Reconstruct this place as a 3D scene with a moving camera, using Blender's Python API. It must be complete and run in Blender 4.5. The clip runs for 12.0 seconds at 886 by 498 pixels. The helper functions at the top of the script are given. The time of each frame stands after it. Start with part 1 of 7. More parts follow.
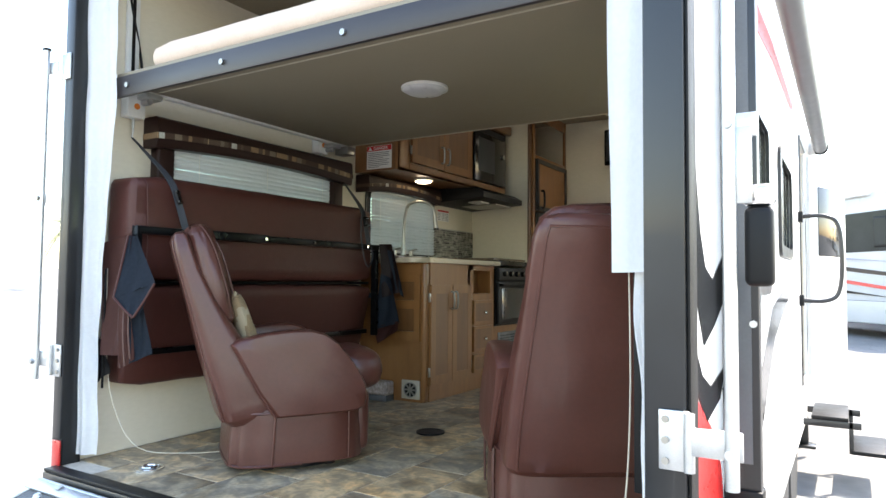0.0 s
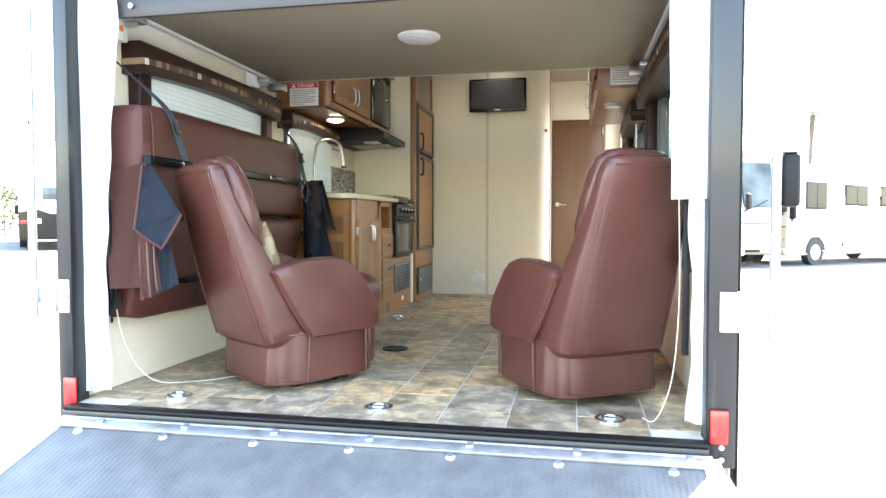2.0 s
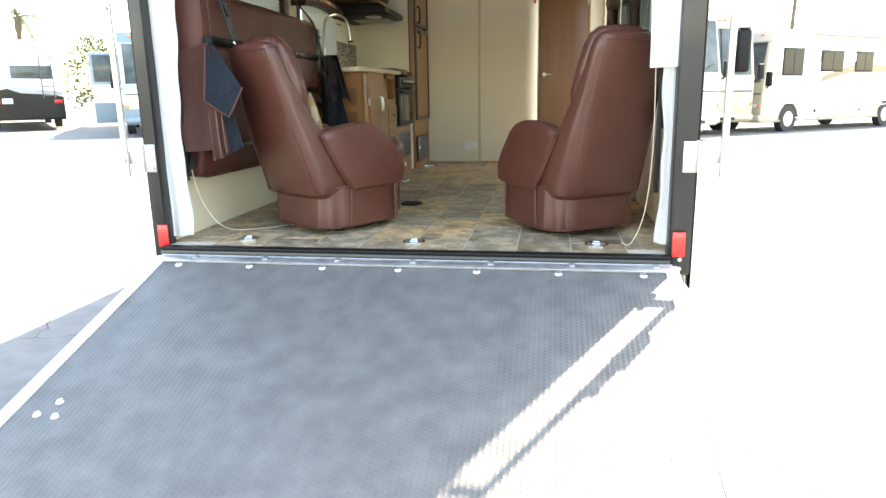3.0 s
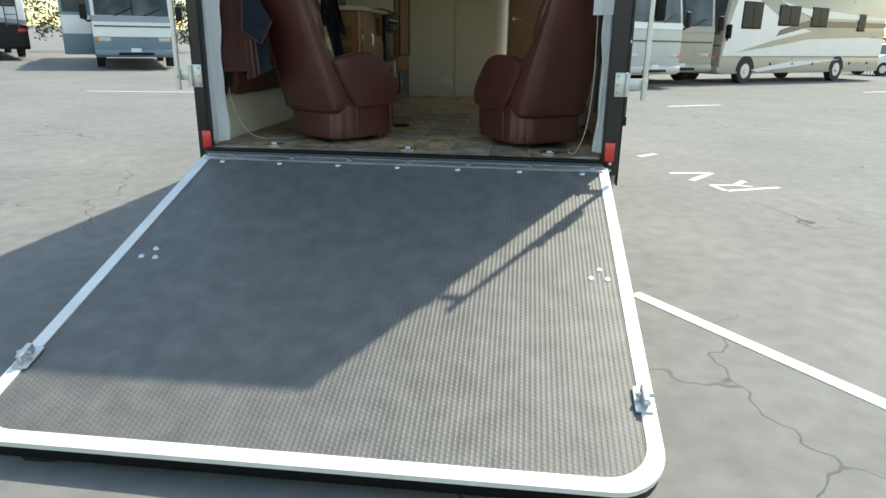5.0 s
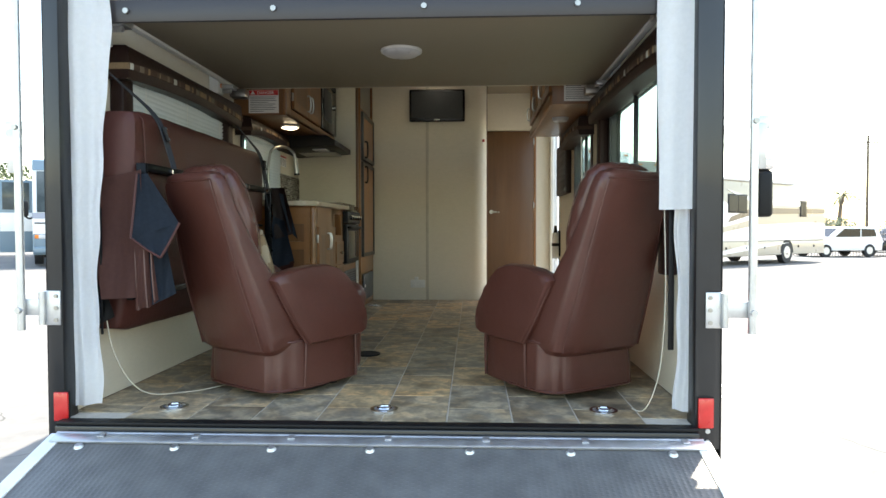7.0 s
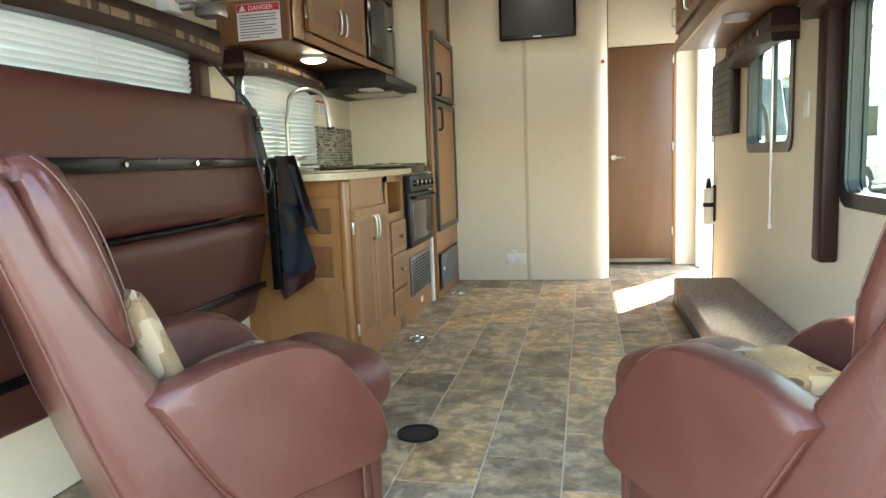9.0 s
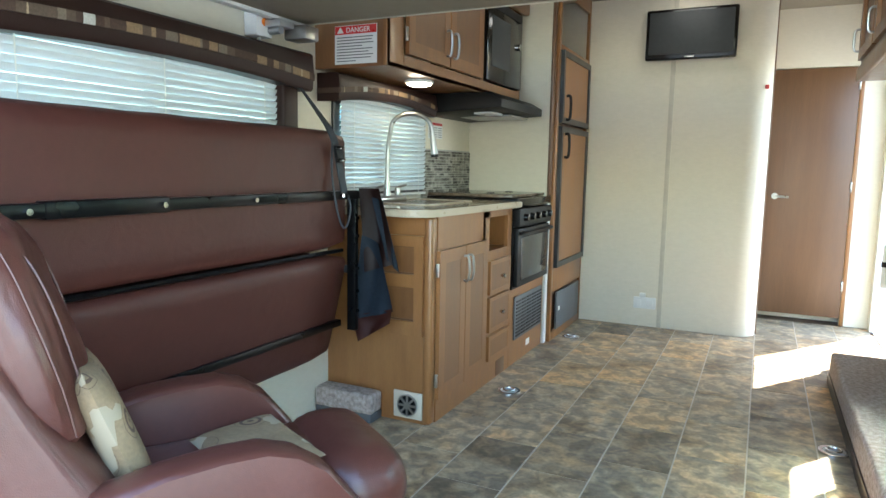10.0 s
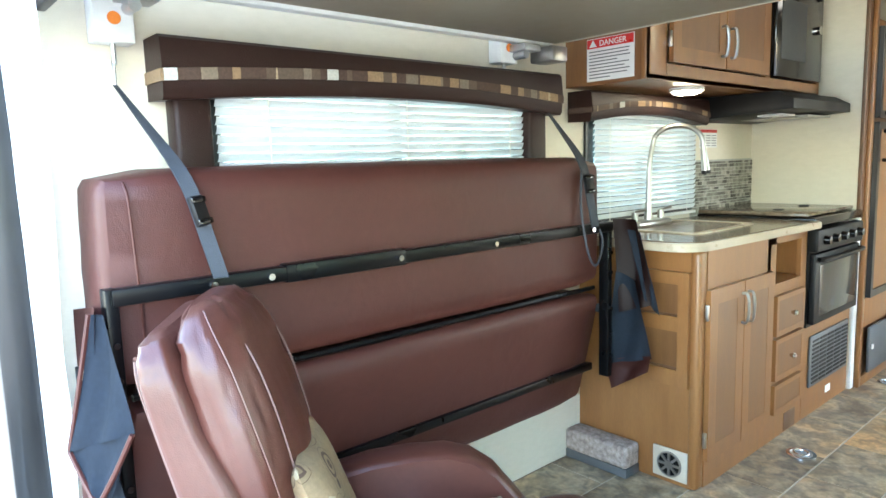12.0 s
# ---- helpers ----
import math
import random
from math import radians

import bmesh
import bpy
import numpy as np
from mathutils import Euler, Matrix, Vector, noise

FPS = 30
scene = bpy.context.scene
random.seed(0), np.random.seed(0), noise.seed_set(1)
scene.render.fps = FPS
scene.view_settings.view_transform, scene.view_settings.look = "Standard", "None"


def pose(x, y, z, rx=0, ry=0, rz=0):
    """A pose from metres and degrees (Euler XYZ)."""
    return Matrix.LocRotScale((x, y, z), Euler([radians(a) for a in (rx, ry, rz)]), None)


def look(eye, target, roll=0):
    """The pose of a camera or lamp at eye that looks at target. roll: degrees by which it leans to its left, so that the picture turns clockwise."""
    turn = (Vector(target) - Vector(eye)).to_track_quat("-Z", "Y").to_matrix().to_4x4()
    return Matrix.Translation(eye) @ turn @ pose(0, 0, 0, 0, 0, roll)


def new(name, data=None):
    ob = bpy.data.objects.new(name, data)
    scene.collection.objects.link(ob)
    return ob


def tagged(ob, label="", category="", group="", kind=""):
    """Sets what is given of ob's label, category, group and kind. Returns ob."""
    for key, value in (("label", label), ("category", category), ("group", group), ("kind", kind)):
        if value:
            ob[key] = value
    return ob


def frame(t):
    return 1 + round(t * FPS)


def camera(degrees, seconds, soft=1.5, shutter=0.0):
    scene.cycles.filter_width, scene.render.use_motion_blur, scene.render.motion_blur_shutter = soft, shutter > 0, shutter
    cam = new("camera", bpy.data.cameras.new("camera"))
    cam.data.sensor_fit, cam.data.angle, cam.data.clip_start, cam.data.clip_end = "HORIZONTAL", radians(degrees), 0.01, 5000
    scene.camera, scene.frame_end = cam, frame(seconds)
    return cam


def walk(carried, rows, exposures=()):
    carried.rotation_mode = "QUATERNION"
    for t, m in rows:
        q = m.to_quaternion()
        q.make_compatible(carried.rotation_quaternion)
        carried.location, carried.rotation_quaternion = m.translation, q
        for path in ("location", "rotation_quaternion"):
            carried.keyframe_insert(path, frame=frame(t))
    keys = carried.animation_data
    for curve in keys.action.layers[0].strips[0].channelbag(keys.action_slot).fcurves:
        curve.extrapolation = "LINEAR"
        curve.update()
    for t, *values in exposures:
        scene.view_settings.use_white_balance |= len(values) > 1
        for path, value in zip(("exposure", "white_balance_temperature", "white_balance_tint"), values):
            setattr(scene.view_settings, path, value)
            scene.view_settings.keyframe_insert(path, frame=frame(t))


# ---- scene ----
cam = camera(67.7, 12.0)
PATH = [
    (0, (1.552, -1.431, 1.512), (0.508, 0.273, 1.607), 0.5),
    (0.5, (1.348, -1.462, 1.505), (0.391, 0.291, 1.611), 2.2),
    (1, (1.168, -1.692, 1.485), (0.42, 0.163, 1.505), 2.3),
    (1.5, (0.938, -1.888, 1.449), (0.358, 0.026, 1.416), -0.9),
    (2, (0.729, -2.166, 1.452), (0.344, -0.205, 1.376), 0.0),
    (2.5, (0.614, -2.498, 1.453), (0.381, -0.53, 1.187), -0.7),
    (3, (0.645, -2.813, 1.429), (0.331, -0.889, 0.981), -1.0),
    (3.5, (0.67, -3.191, 1.397), (0.433, -1.282, 0.852), 0.2),
    (3.7, (0.693, -3.317, 1.397), (0.5, -1.409, 0.829), 0.5),
    (5.3, (0.641, -3.78, 1.388), (0.435, -1.884, 0.786), 0.9),
    (5.5, (0.606, -3.652, 1.411), (0.388, -1.735, 0.885), 0.4),
    (6, (0.539, -3.253, 1.444), (0.273, -1.299, 1.112), 1.2),
    (6.5, (0.427, -2.806, 1.458), (0.274, -0.818, 1.291), -1.8),
    (7, (0.354, -2.34, 1.461), (0.265, -0.343, 1.403), -0.1),
    (7.2, (0.309, -2.135, 1.461), (0.239, -0.137, 1.404), -0.0),
    (8.8, (0.317, -0.801, 1.669), (-0.077, 1.144, 1.421), -1.8),
    (9, (0.335, -0.721, 1.684), (-0.09, 1.215, 1.422), -2.3),
    (9.5, (0.403, -0.479, 1.769), (-0.178, 1.415, 1.499), -3.4),
    (10, (0.492, -0.329, 1.821), (-0.37, 1.459, 1.577), 1.0),
    (10.5, (0.555, -0.254, 1.865), (-0.752, 1.242, 1.635), -1.0),
    (11, (0.496, -0.212, 1.897), (-1.0, 1.094, 1.664), -1.4),
    (11.5, (0.417, -0.152, 1.932), (-1.106, 1.121, 1.687), -1.0),
    (12, (0.409, -0.1, 1.95), (-1.085, 1.203, 1.691), -1.7),
]
EXPOSURES = [(0, 2.68, 7100, 12), (0.5, 3.22, 7100, 12.5), (1, 3.47, 7100, 13), (2, 3.84, 7000, 12), (2.5, 3.74, 7700, 12), (3, 3.08, 8000, 10), (3.5, 2.38, 7900, 7), (3.7, 2.0, 7700, 5), (5.3, 1.1, 7200, 1), (5.5, 1.1, 7200, 1),
             (6, 1.5, 7300, 4), (6.5, 1.8, 7300, 7), (7, 2.3, 7300, 9), (7.2, 2.5, 7250, 9), (8.8, 3.88, 7300, 11), (9.5, 3.9, 7200, 12), (10, 3.98, 6100, 6), (10.5, 4.56, 5900, 5), (12, 4.68, 6400, 7.5)]
walk(cam, [(t, look(eye, target, roll)) for t, eye, target, roll in PATH], EXPOSURES)

# ---- world and sun ----
F = 0.75                                  # height of the trailer floor over the tarmac
SUN = Vector((0.577, 0.816, 1.34)).normalized()
world = bpy.data.worlds.new("World")
scene.world = world
world.use_nodes = True
wn = world.node_tree
sky = wn.nodes.new("ShaderNodeTexSky")
sky.sky_type, sky.sun_disc = "NISHITA", False
sky.sun_elevation, sky.sun_rotation = math.asin(SUN.z), math.atan2(SUN.x, SUN.y)
sky.air_density, sky.dust_density, sky.ozone_density = 1.3, 1.0, 1.0
wn.nodes["Background"].inputs[1].default_value = 0.15
wn.links.new(sky.outputs[0], wn.nodes["Background"].inputs[0])
sun = new("sun", bpy.data.lights.new("sun", "SUN"))
sun.data.energy, sun.data.angle, sun.data.color = 3.0, radians(0.6), (1.0, 0.95, 0.88)
sun.matrix_world = look(SUN * 30, (0, 0, 0))


# ---- materials ----
def mat(name, col, rough=0.5, metal=0.0, col2=None, scale=6.0, detail=5.0, contrast=1.0, stretch=(1, 1, 1), bump=0.0, crease=0.0,
        bscale=300.0, rvar=0.1, spec=0.5, coat=0.0, rand=0.0, island=0.0, bkind="noise", fine=0.06):
    """A procedural surface: two scales of colour, varied roughness, fine relief."""
    m = bpy.data.materials.new(name)
    m.use_nodes = True
    t = m.node_tree
    p = t.nodes["Principled BSDF"]
    p.inputs["Metallic"].default_value = metal
    p.inputs["Specular IOR Level"].default_value = spec
    p.inputs["Coat Weight"].default_value = coat
    tc = t.nodes.new("ShaderNodeTexCoord")
    mp = t.nodes.new("ShaderNodeMapping")
    mp.inputs["Scale"].default_value = stretch
    t.links.new(tc.outputs["Object"], mp.inputs[0])
    vec = mp.outputs[0]
    if rand:
        oi = t.nodes.new("ShaderNodeObjectInfo")
        ad = t.nodes.new("ShaderNodeVectorMath")
        ad.operation = "MULTIPLY_ADD"
        cx = t.nodes.new("ShaderNodeCombineXYZ")
        for k in range(3):
            t.links.new(oi.outputs["Random"], cx.inputs[k])
        ad.inputs[1].default_value = (37, 53, 71)
        t.links.new(cx.outputs[0], ad.inputs[0])
        t.links.new(vec, ad.inputs[2])
        vec = ad.outputs[0]
    big = t.nodes.new("ShaderNodeTexNoise")
    big.inputs["Scale"].default_value, big.inputs["Detail"].default_value = scale, detail
    t.links.new(vec, big.inputs["Vector"])
    small = t.nodes.new("ShaderNodeTexNoise")
    small.inputs["Scale"].default_value, small.inputs["Detail"].default_value = scale * 14, 3
    t.links.new(vec, small.inputs["Vector"])
    ramp = t.nodes.new("ShaderNodeValToRGB")
    lo, hi = 0.5 - 0.28 / contrast, 0.5 + 0.28 / contrast
    ramp.color_ramp.elements[0].position, ramp.color_ramp.elements[1].position = lo, hi
    c2 = col2 or tuple(c * 0.82 for c in col)
    ramp.color_ramp.elements[0].color, ramp.color_ramp.elements[1].color = (*c2, 1), (*col, 1)
    t.links.new(big.outputs["Fac"], ramp.inputs[0])
    vr = t.nodes.new("ShaderNodeMapRange")
    vr.inputs["To Min"].default_value, vr.inputs["To Max"].default_value = 1 - fine * 2, 1 + fine * 2
    t.links.new(small.outputs["Fac"], vr.inputs["Value"])
    mul = t.nodes.new("ShaderNodeVectorMath")
    mul.operation = "SCALE"
    t.links.new(ramp.outputs[0], mul.inputs[0])
    fac = vr.outputs[0]
    if rand or island:
        src = t.nodes.new("ShaderNodeObjectInfo").outputs["Random"] if rand else t.nodes.new("ShaderNodeNewGeometry").outputs["Random Per Island"]
        rr = t.nodes.new("ShaderNodeMapRange")
        k = rand or island
        rr.inputs["To Min"].default_value, rr.inputs["To Max"].default_value = 1 - k, 1 + k
        t.links.new(src, rr.inputs["Value"])
        mm = t.nodes.new("ShaderNodeMath")
        mm.operation = "MULTIPLY"
        t.links.new(fac, mm.inputs[0])
        t.links.new(rr.outputs[0], mm.inputs[1])
        fac = mm.outputs[0]
    t.links.new(fac, mul.inputs["Scale"])
    t.links.new(mul.outputs[0], p.inputs["Base Color"])
    ro = t.nodes.new("ShaderNodeMapRange")
    ro.inputs["To Min"].default_value, ro.inputs["To Max"].default_value = max(0.02, rough - rvar), min(1, rough + rvar)
    t.links.new(big.outputs["Fac"], ro.inputs["Value"])
    t.links.new(ro.outputs[0], p.inputs["Roughness"])
    if bump:
        if bkind == "voronoi":
            b = t.nodes.new("ShaderNodeTexVoronoi")
            out = b.outputs["Distance"]
        else:
            b = t.nodes.new("ShaderNodeTexNoise")
            b.inputs["Detail"].default_value = 4
            out = b.outputs["Fac"]
        b.inputs["Scale"].default_value = bscale
        t.links.new(vec, b.inputs["Vector"])
        bn = t.nodes.new("ShaderNodeBump")
        bn.inputs["Strength"].default_value, bn.inputs["Distance"].default_value = bump, 0.004
        t.links.new(out, bn.inputs["Height"])
        if crease:
            cn = t.nodes.new("ShaderNodeTexNoise")
            cn.inputs["Scale"].default_value, cn.inputs["Detail"].default_value, cn.inputs["Distortion"].default_value = 11, 3, 1.4
            t.links.new(vec, cn.inputs["Vector"])
            cb = t.nodes.new("ShaderNodeBump")
            cb.inputs["Strength"].default_value, cb.inputs["Distance"].default_value = crease, 0.02
            t.links.new(cn.outputs["Fac"], cb.inputs["Height"])
            t.links.new(cb.outputs[0], bn.inputs["Normal"])
        t.links.new(bn.outputs[0], p.inputs["Normal"])
    return m


def glass(name, tint=(1, 1, 1), rough=0.0):
    m = bpy.data.materials.new(name)
    m.use_nodes = True
    p = m.node_tree.nodes["Principled BSDF"]
    p.inputs["Base Color"].default_value = (*tint, 1)
    p.inputs["Transmission Weight"].default_value, p.inputs["Roughness"].default_value, p.inputs["IOR"].default_value = 1, rough, 1.12
    return m


def glow(name, col, power):
    m = bpy.data.materials.new(name)
    m.use_nodes = True
    p = m.node_tree.nodes["Principled BSDF"]
    p.inputs["Base Color"].default_value = (*col, 1)
    p.inputs["Emission Color"].default_value, p.inputs["Emission Strength"].default_value = (*col, 1), power
    return m


M = {}


def tarmac_mat():
    """Worn tarmac: broad stains, aggregate grain and a net of thin dark cracks in patches."""
    m = mat("tarmac", (0.20, 0.198, 0.192), 0.9, col2=(0.140, 0.139, 0.136), scale=0.55, detail=10, bump=0.5, bscale=140, fine=0.14, spec=0.3)
    t = m.node_tree
    p = t.nodes["Principled BSDF"]
    old = p.inputs["Base Color"].links[0].from_socket
    tc = t.nodes.new("ShaderNodeTexCoord")
    wob, v, n, s = t.nodes.new("ShaderNodeTexNoise"), t.nodes.new("ShaderNodeTexVoronoi"), t.nodes.new("ShaderNodeTexNoise"), t.nodes.new("ShaderNodeTexNoise")
    wob.inputs["Scale"].default_value = 3.0
    add = t.nodes.new("ShaderNodeVectorMath")
    add.operation = "MULTIPLY_ADD"
    add.inputs[1].default_value = (0.5, 0.5, 0)
    t.links.new(tc.outputs["Object"], wob.inputs["Vector"])
    t.links.new(wob.outputs["Color"], add.inputs[0])
    t.links.new(tc.outputs["Object"], add.inputs[2])
    v.feature = "DISTANCE_TO_EDGE"
    v.inputs["Scale"].default_value = 0.8
    t.links.new(add.outputs[0], v.inputs["Vector"])
    n.inputs["Scale"].default_value = 0.35
    t.links.new(tc.outputs["Object"], n.inputs["Vector"])
    line, patch, mask = t.nodes.new("ShaderNodeMapRange"), t.nodes.new("ShaderNodeMapRange"), t.nodes.new("ShaderNodeMath")
    for node, a, b, c, d in ((line, 0.002, 0.008, 1, 0), (patch, 0.50, 0.60, 0, 0.75)):
        for k, val in zip(("From Min", "From Max", "To Min", "To Max"), (a, b, c, d)):
            node.inputs[k].default_value = val
    t.links.new(v.outputs["Distance"], line.inputs["Value"])
    t.links.new(n.outputs["Fac"], patch.inputs["Value"])
    mask.operation = "MULTIPLY"
    t.links.new(line.outputs[0], mask.inputs[0])
    t.links.new(patch.outputs[0], mask.inputs[1])
    mix = t.nodes.new("ShaderNodeMix")
    mix.data_type = "RGBA"
    t.links.new(mask.outputs[0], mix.inputs["Factor"])
    t.links.new(old, mix.inputs[6])
    mix.inputs[7].default_value = (0.045, 0.045, 0.045, 1)
    t.links.new(mix.outputs[2], p.inputs["Base Color"])
    return m


M["tarmac"] = tarmac_mat()
M["paint_line"] = mat("paint_line", (0.62, 0.62, 0.60), 0.8, col2=(0.42, 0.42, 0.40), scale=7, detail=8, bump=0.3, bscale=150, contrast=1.4)
M["gelcoat"] = mat("gelcoat", (0.80, 0.80, 0.79), 0.22, col2=(0.74, 0.74, 0.73), scale=1.5, coat=0.3, fine=0.01)
M["white_metal"] = mat("white_metal", (0.78, 0.78, 0.76), 0.4, col2=(0.62, 0.62, 0.60), scale=5, fine=0.03)
M["grey_light"] = mat("grey_light", (0.40, 0.40, 0.39), 0.45, scale=12)
M["black_frame"] = mat("black_frame", (0.012, 0.013, 0.015), 0.38, col2=(0.008, 0.009, 0.010), scale=7, coat=0.2, fine=0.04)
M["black_plastic"] = mat("black_plastic", (0.006, 0.006, 0.0065), 0.5, col2=(0.004, 0.004, 0.0045), spec=0.25, scale=10, bump=0.08, bscale=500)
M["black_gloss"] = mat("black_gloss", (0.006, 0.006, 0.0065), 0.14, spec=0.4, col2=(0.005, 0.005, 0.005), scale=8, rvar=0.04)
M["galv"] = mat("galv", (0.62, 0.63, 0.64), 0.38, metal=0.85, col2=(0.46, 0.47, 0.48), scale=22, detail=6, rvar=0.15, bump=0.06, bscale=200)
M["chrome"] = mat("chrome", (0.80, 0.80, 0.80), 0.14, metal=1.0, col2=(0.72, 0.72, 0.72), scale=12, rvar=0.06)
M["nickel"] = mat("nickel", (0.44, 0.435, 0.42), 0.3, metal=1.0, col2=(0.37, 0.365, 0.355), scale=14, rvar=0.08)
M["red"] = mat("red", (0.62, 0.022, 0.02), 0.3, col2=(0.5, 0.015, 0.014), scale=30, coat=0.4)
M["curtain"] = mat("curtain", (0.90, 0.90, 0.90), 0.6, col2=(0.86, 0.86, 0.87), scale=5, bump=0.12, bscale=700, fine=0.03)
M["leather"] = mat("leather", (0.090, 0.0300, 0.0212), 0.34, col2=(0.067, 0.0222, 0.0155), scale=5, detail=6, bump=0.11, bscale=480, bkind="voronoi", rvar=0.12, spec=0.42, coat=0.08, crease=0.07)
M["vinyl"] = mat("vinyl", (0.074, 0.0235, 0.0180), 0.46, col2=(0.057, 0.0178, 0.0136), scale=3, detail=6, bump=0.14, bscale=420, bkind="voronoi", rvar=0.09, spec=0.26, crease=0.08)
M["vinyl_dark"] = mat("vinyl_dark", (0.026, 0.0105, 0.0082), 0.44, col2=(0.018, 0.0074, 0.006), scale=4, bump=0.15, bscale=380, bkind="voronoi", spec=0.25)
M["vinyl_back"] = mat("vinyl_back", (0.120, 0.052, 0.042), 0.7, col2=(0.098, 0.042, 0.034), scale=5, bump=0.2, bscale=600, spec=0.2)
M["frame_black"] = mat("frame_black", (0.0035, 0.0037, 0.004), 0.3, col2=(0.0025, 0.0026, 0.003), scale=9, spec=0.14)
M["lining"] = mat("lining", (0.034, 0.043, 0.058), 0.85, spec=0.15, col2=(0.026, 0.033, 0.045), scale=6, bump=0.2, bscale=900, fine=0.1)
M["piping"] = mat("piping", (0.125, 0.062, 0.050), 0.5, scale=20)
M["strap"] = mat("strap", (0.030, 0.034, 0.042), 0.6, col2=(0.02, 0.023, 0.03), scale=30, stretch=(1, 1, 6), bump=0.3, bscale=600)
M["wall"] = mat("wall_vinyl", (0.70, 0.635, 0.51), 0.55, col2=(0.65, 0.588, 0.468), scale=26, detail=6, stretch=(1, 1, 2.5), bump=0.08, bscale=420, fine=0.05, rvar=0.06)
# colour set darker than the walls to offset light bounced up from below
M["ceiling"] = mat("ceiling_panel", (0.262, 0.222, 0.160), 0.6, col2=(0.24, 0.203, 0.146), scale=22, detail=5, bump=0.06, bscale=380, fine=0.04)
M["trim_beige"] = mat("trim_beige", (0.58, 0.52, 0.41), 0.5, scale=18, fine=0.03)
M["wood"] = mat("maple", (0.300, 0.135, 0.044), 0.36, col2=(0.200, 0.083, 0.026), scale=3.2, detail=7, stretch=(5, 5, 0.8), bump=0.05, bscale=90, coat=0.12, fine=0.07)
# darker copy of the maple; in the end recesses it stands in for shade
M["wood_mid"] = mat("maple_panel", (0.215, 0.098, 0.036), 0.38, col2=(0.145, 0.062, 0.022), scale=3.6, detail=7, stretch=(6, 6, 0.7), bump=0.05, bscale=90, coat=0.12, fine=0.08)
M["wood_door"] = mat("walnut_door", (0.145, 0.069, 0.030), 0.42, col2=(0.098, 0.044, 0.019), scale=2.2, detail=8, stretch=(6, 6, 0.55), bump=0.04, bscale=80, fine=0.07)
M["wood_in"] = mat("maple_inside", (0.13, 0.062, 0.028), 0.5, scale=4, stretch=(4, 4, 1))
M["counter"] = mat("counter_laminate", (0.22, 0.165, 0.112), 0.14, col2=(0.09, 0.062, 0.040), scale=28, detail=10, contrast=1.3, rvar=0.05, fine=0.12)
M["counter_edge"] = mat("counter_edge", (0.46, 0.38, 0.275), 0.3, col2=(0.40, 0.325, 0.235), scale=20)
M["steel"] = mat("steel", (0.40, 0.39, 0.37), 0.34, metal=0.9, col2=(0.33, 0.32, 0.30), scale=8, stretch=(1, 12, 1))
M["oven"] = mat("oven_glass", (0.045, 0.043, 0.041), 0.17, col2=(0.03, 0.029, 0.028), scale=9, coat=0.3)
M["grey_panel"] = mat("grey_panel", (0.095, 0.10, 0.108), 0.45, col2=(0.075, 0.08, 0.086), scale=10)
M["grout"] = mat("grout", (0.62, 0.55, 0.45), 0.8, col2=(0.46, 0.40, 0.32), scale=30)
M["mosaic_grout"] = mat("mosaic_grout", (0.42, 0.40, 0.36), 0.8, scale=40)
M["mosaic"] = mat("mosaic", (0.30, 0.28, 0.24), 0.2, col2=(0.13, 0.115, 0.10), scale=30, contrast=1.5, island=0.7, rvar=0.1)
M["fascia"] = mat("fascia_brown", (0.030, 0.025, 0.027), 0.42, col2=(0.022, 0.018, 0.020), scale=6, stretch=(1, 6, 6))
M["blind"] = mat("blind_slat", (0.60, 0.63, 0.65), 0.45, col2=(0.55, 0.58, 0.60), scale=9, fine=0.01)
M["rubber"] = mat("rubber", (0.014, 0.014, 0.015), 0.7, scale=12, bump=0.2, bscale=300)
M["tyre"] = mat("tyre", (0.022, 0.022, 0.023), 0.75, scale=10, bump=0.2, bscale=120)
M["carpet"] = mat("carpet", (0.44, 0.37, 0.33), 0.95, col2=(0.23, 0.18, 0.155), scale=60, detail=8, contrast=1.6, bump=0.9, bscale=170, fine=0.3)
M["mattress"] = mat("mattress_ticking", (0.70, 0.56, 0.46), 0.8, col2=(0.62, 0.48, 0.39), scale=9, bump=0.35, bscale=26, bkind="voronoi", fine=0.05)


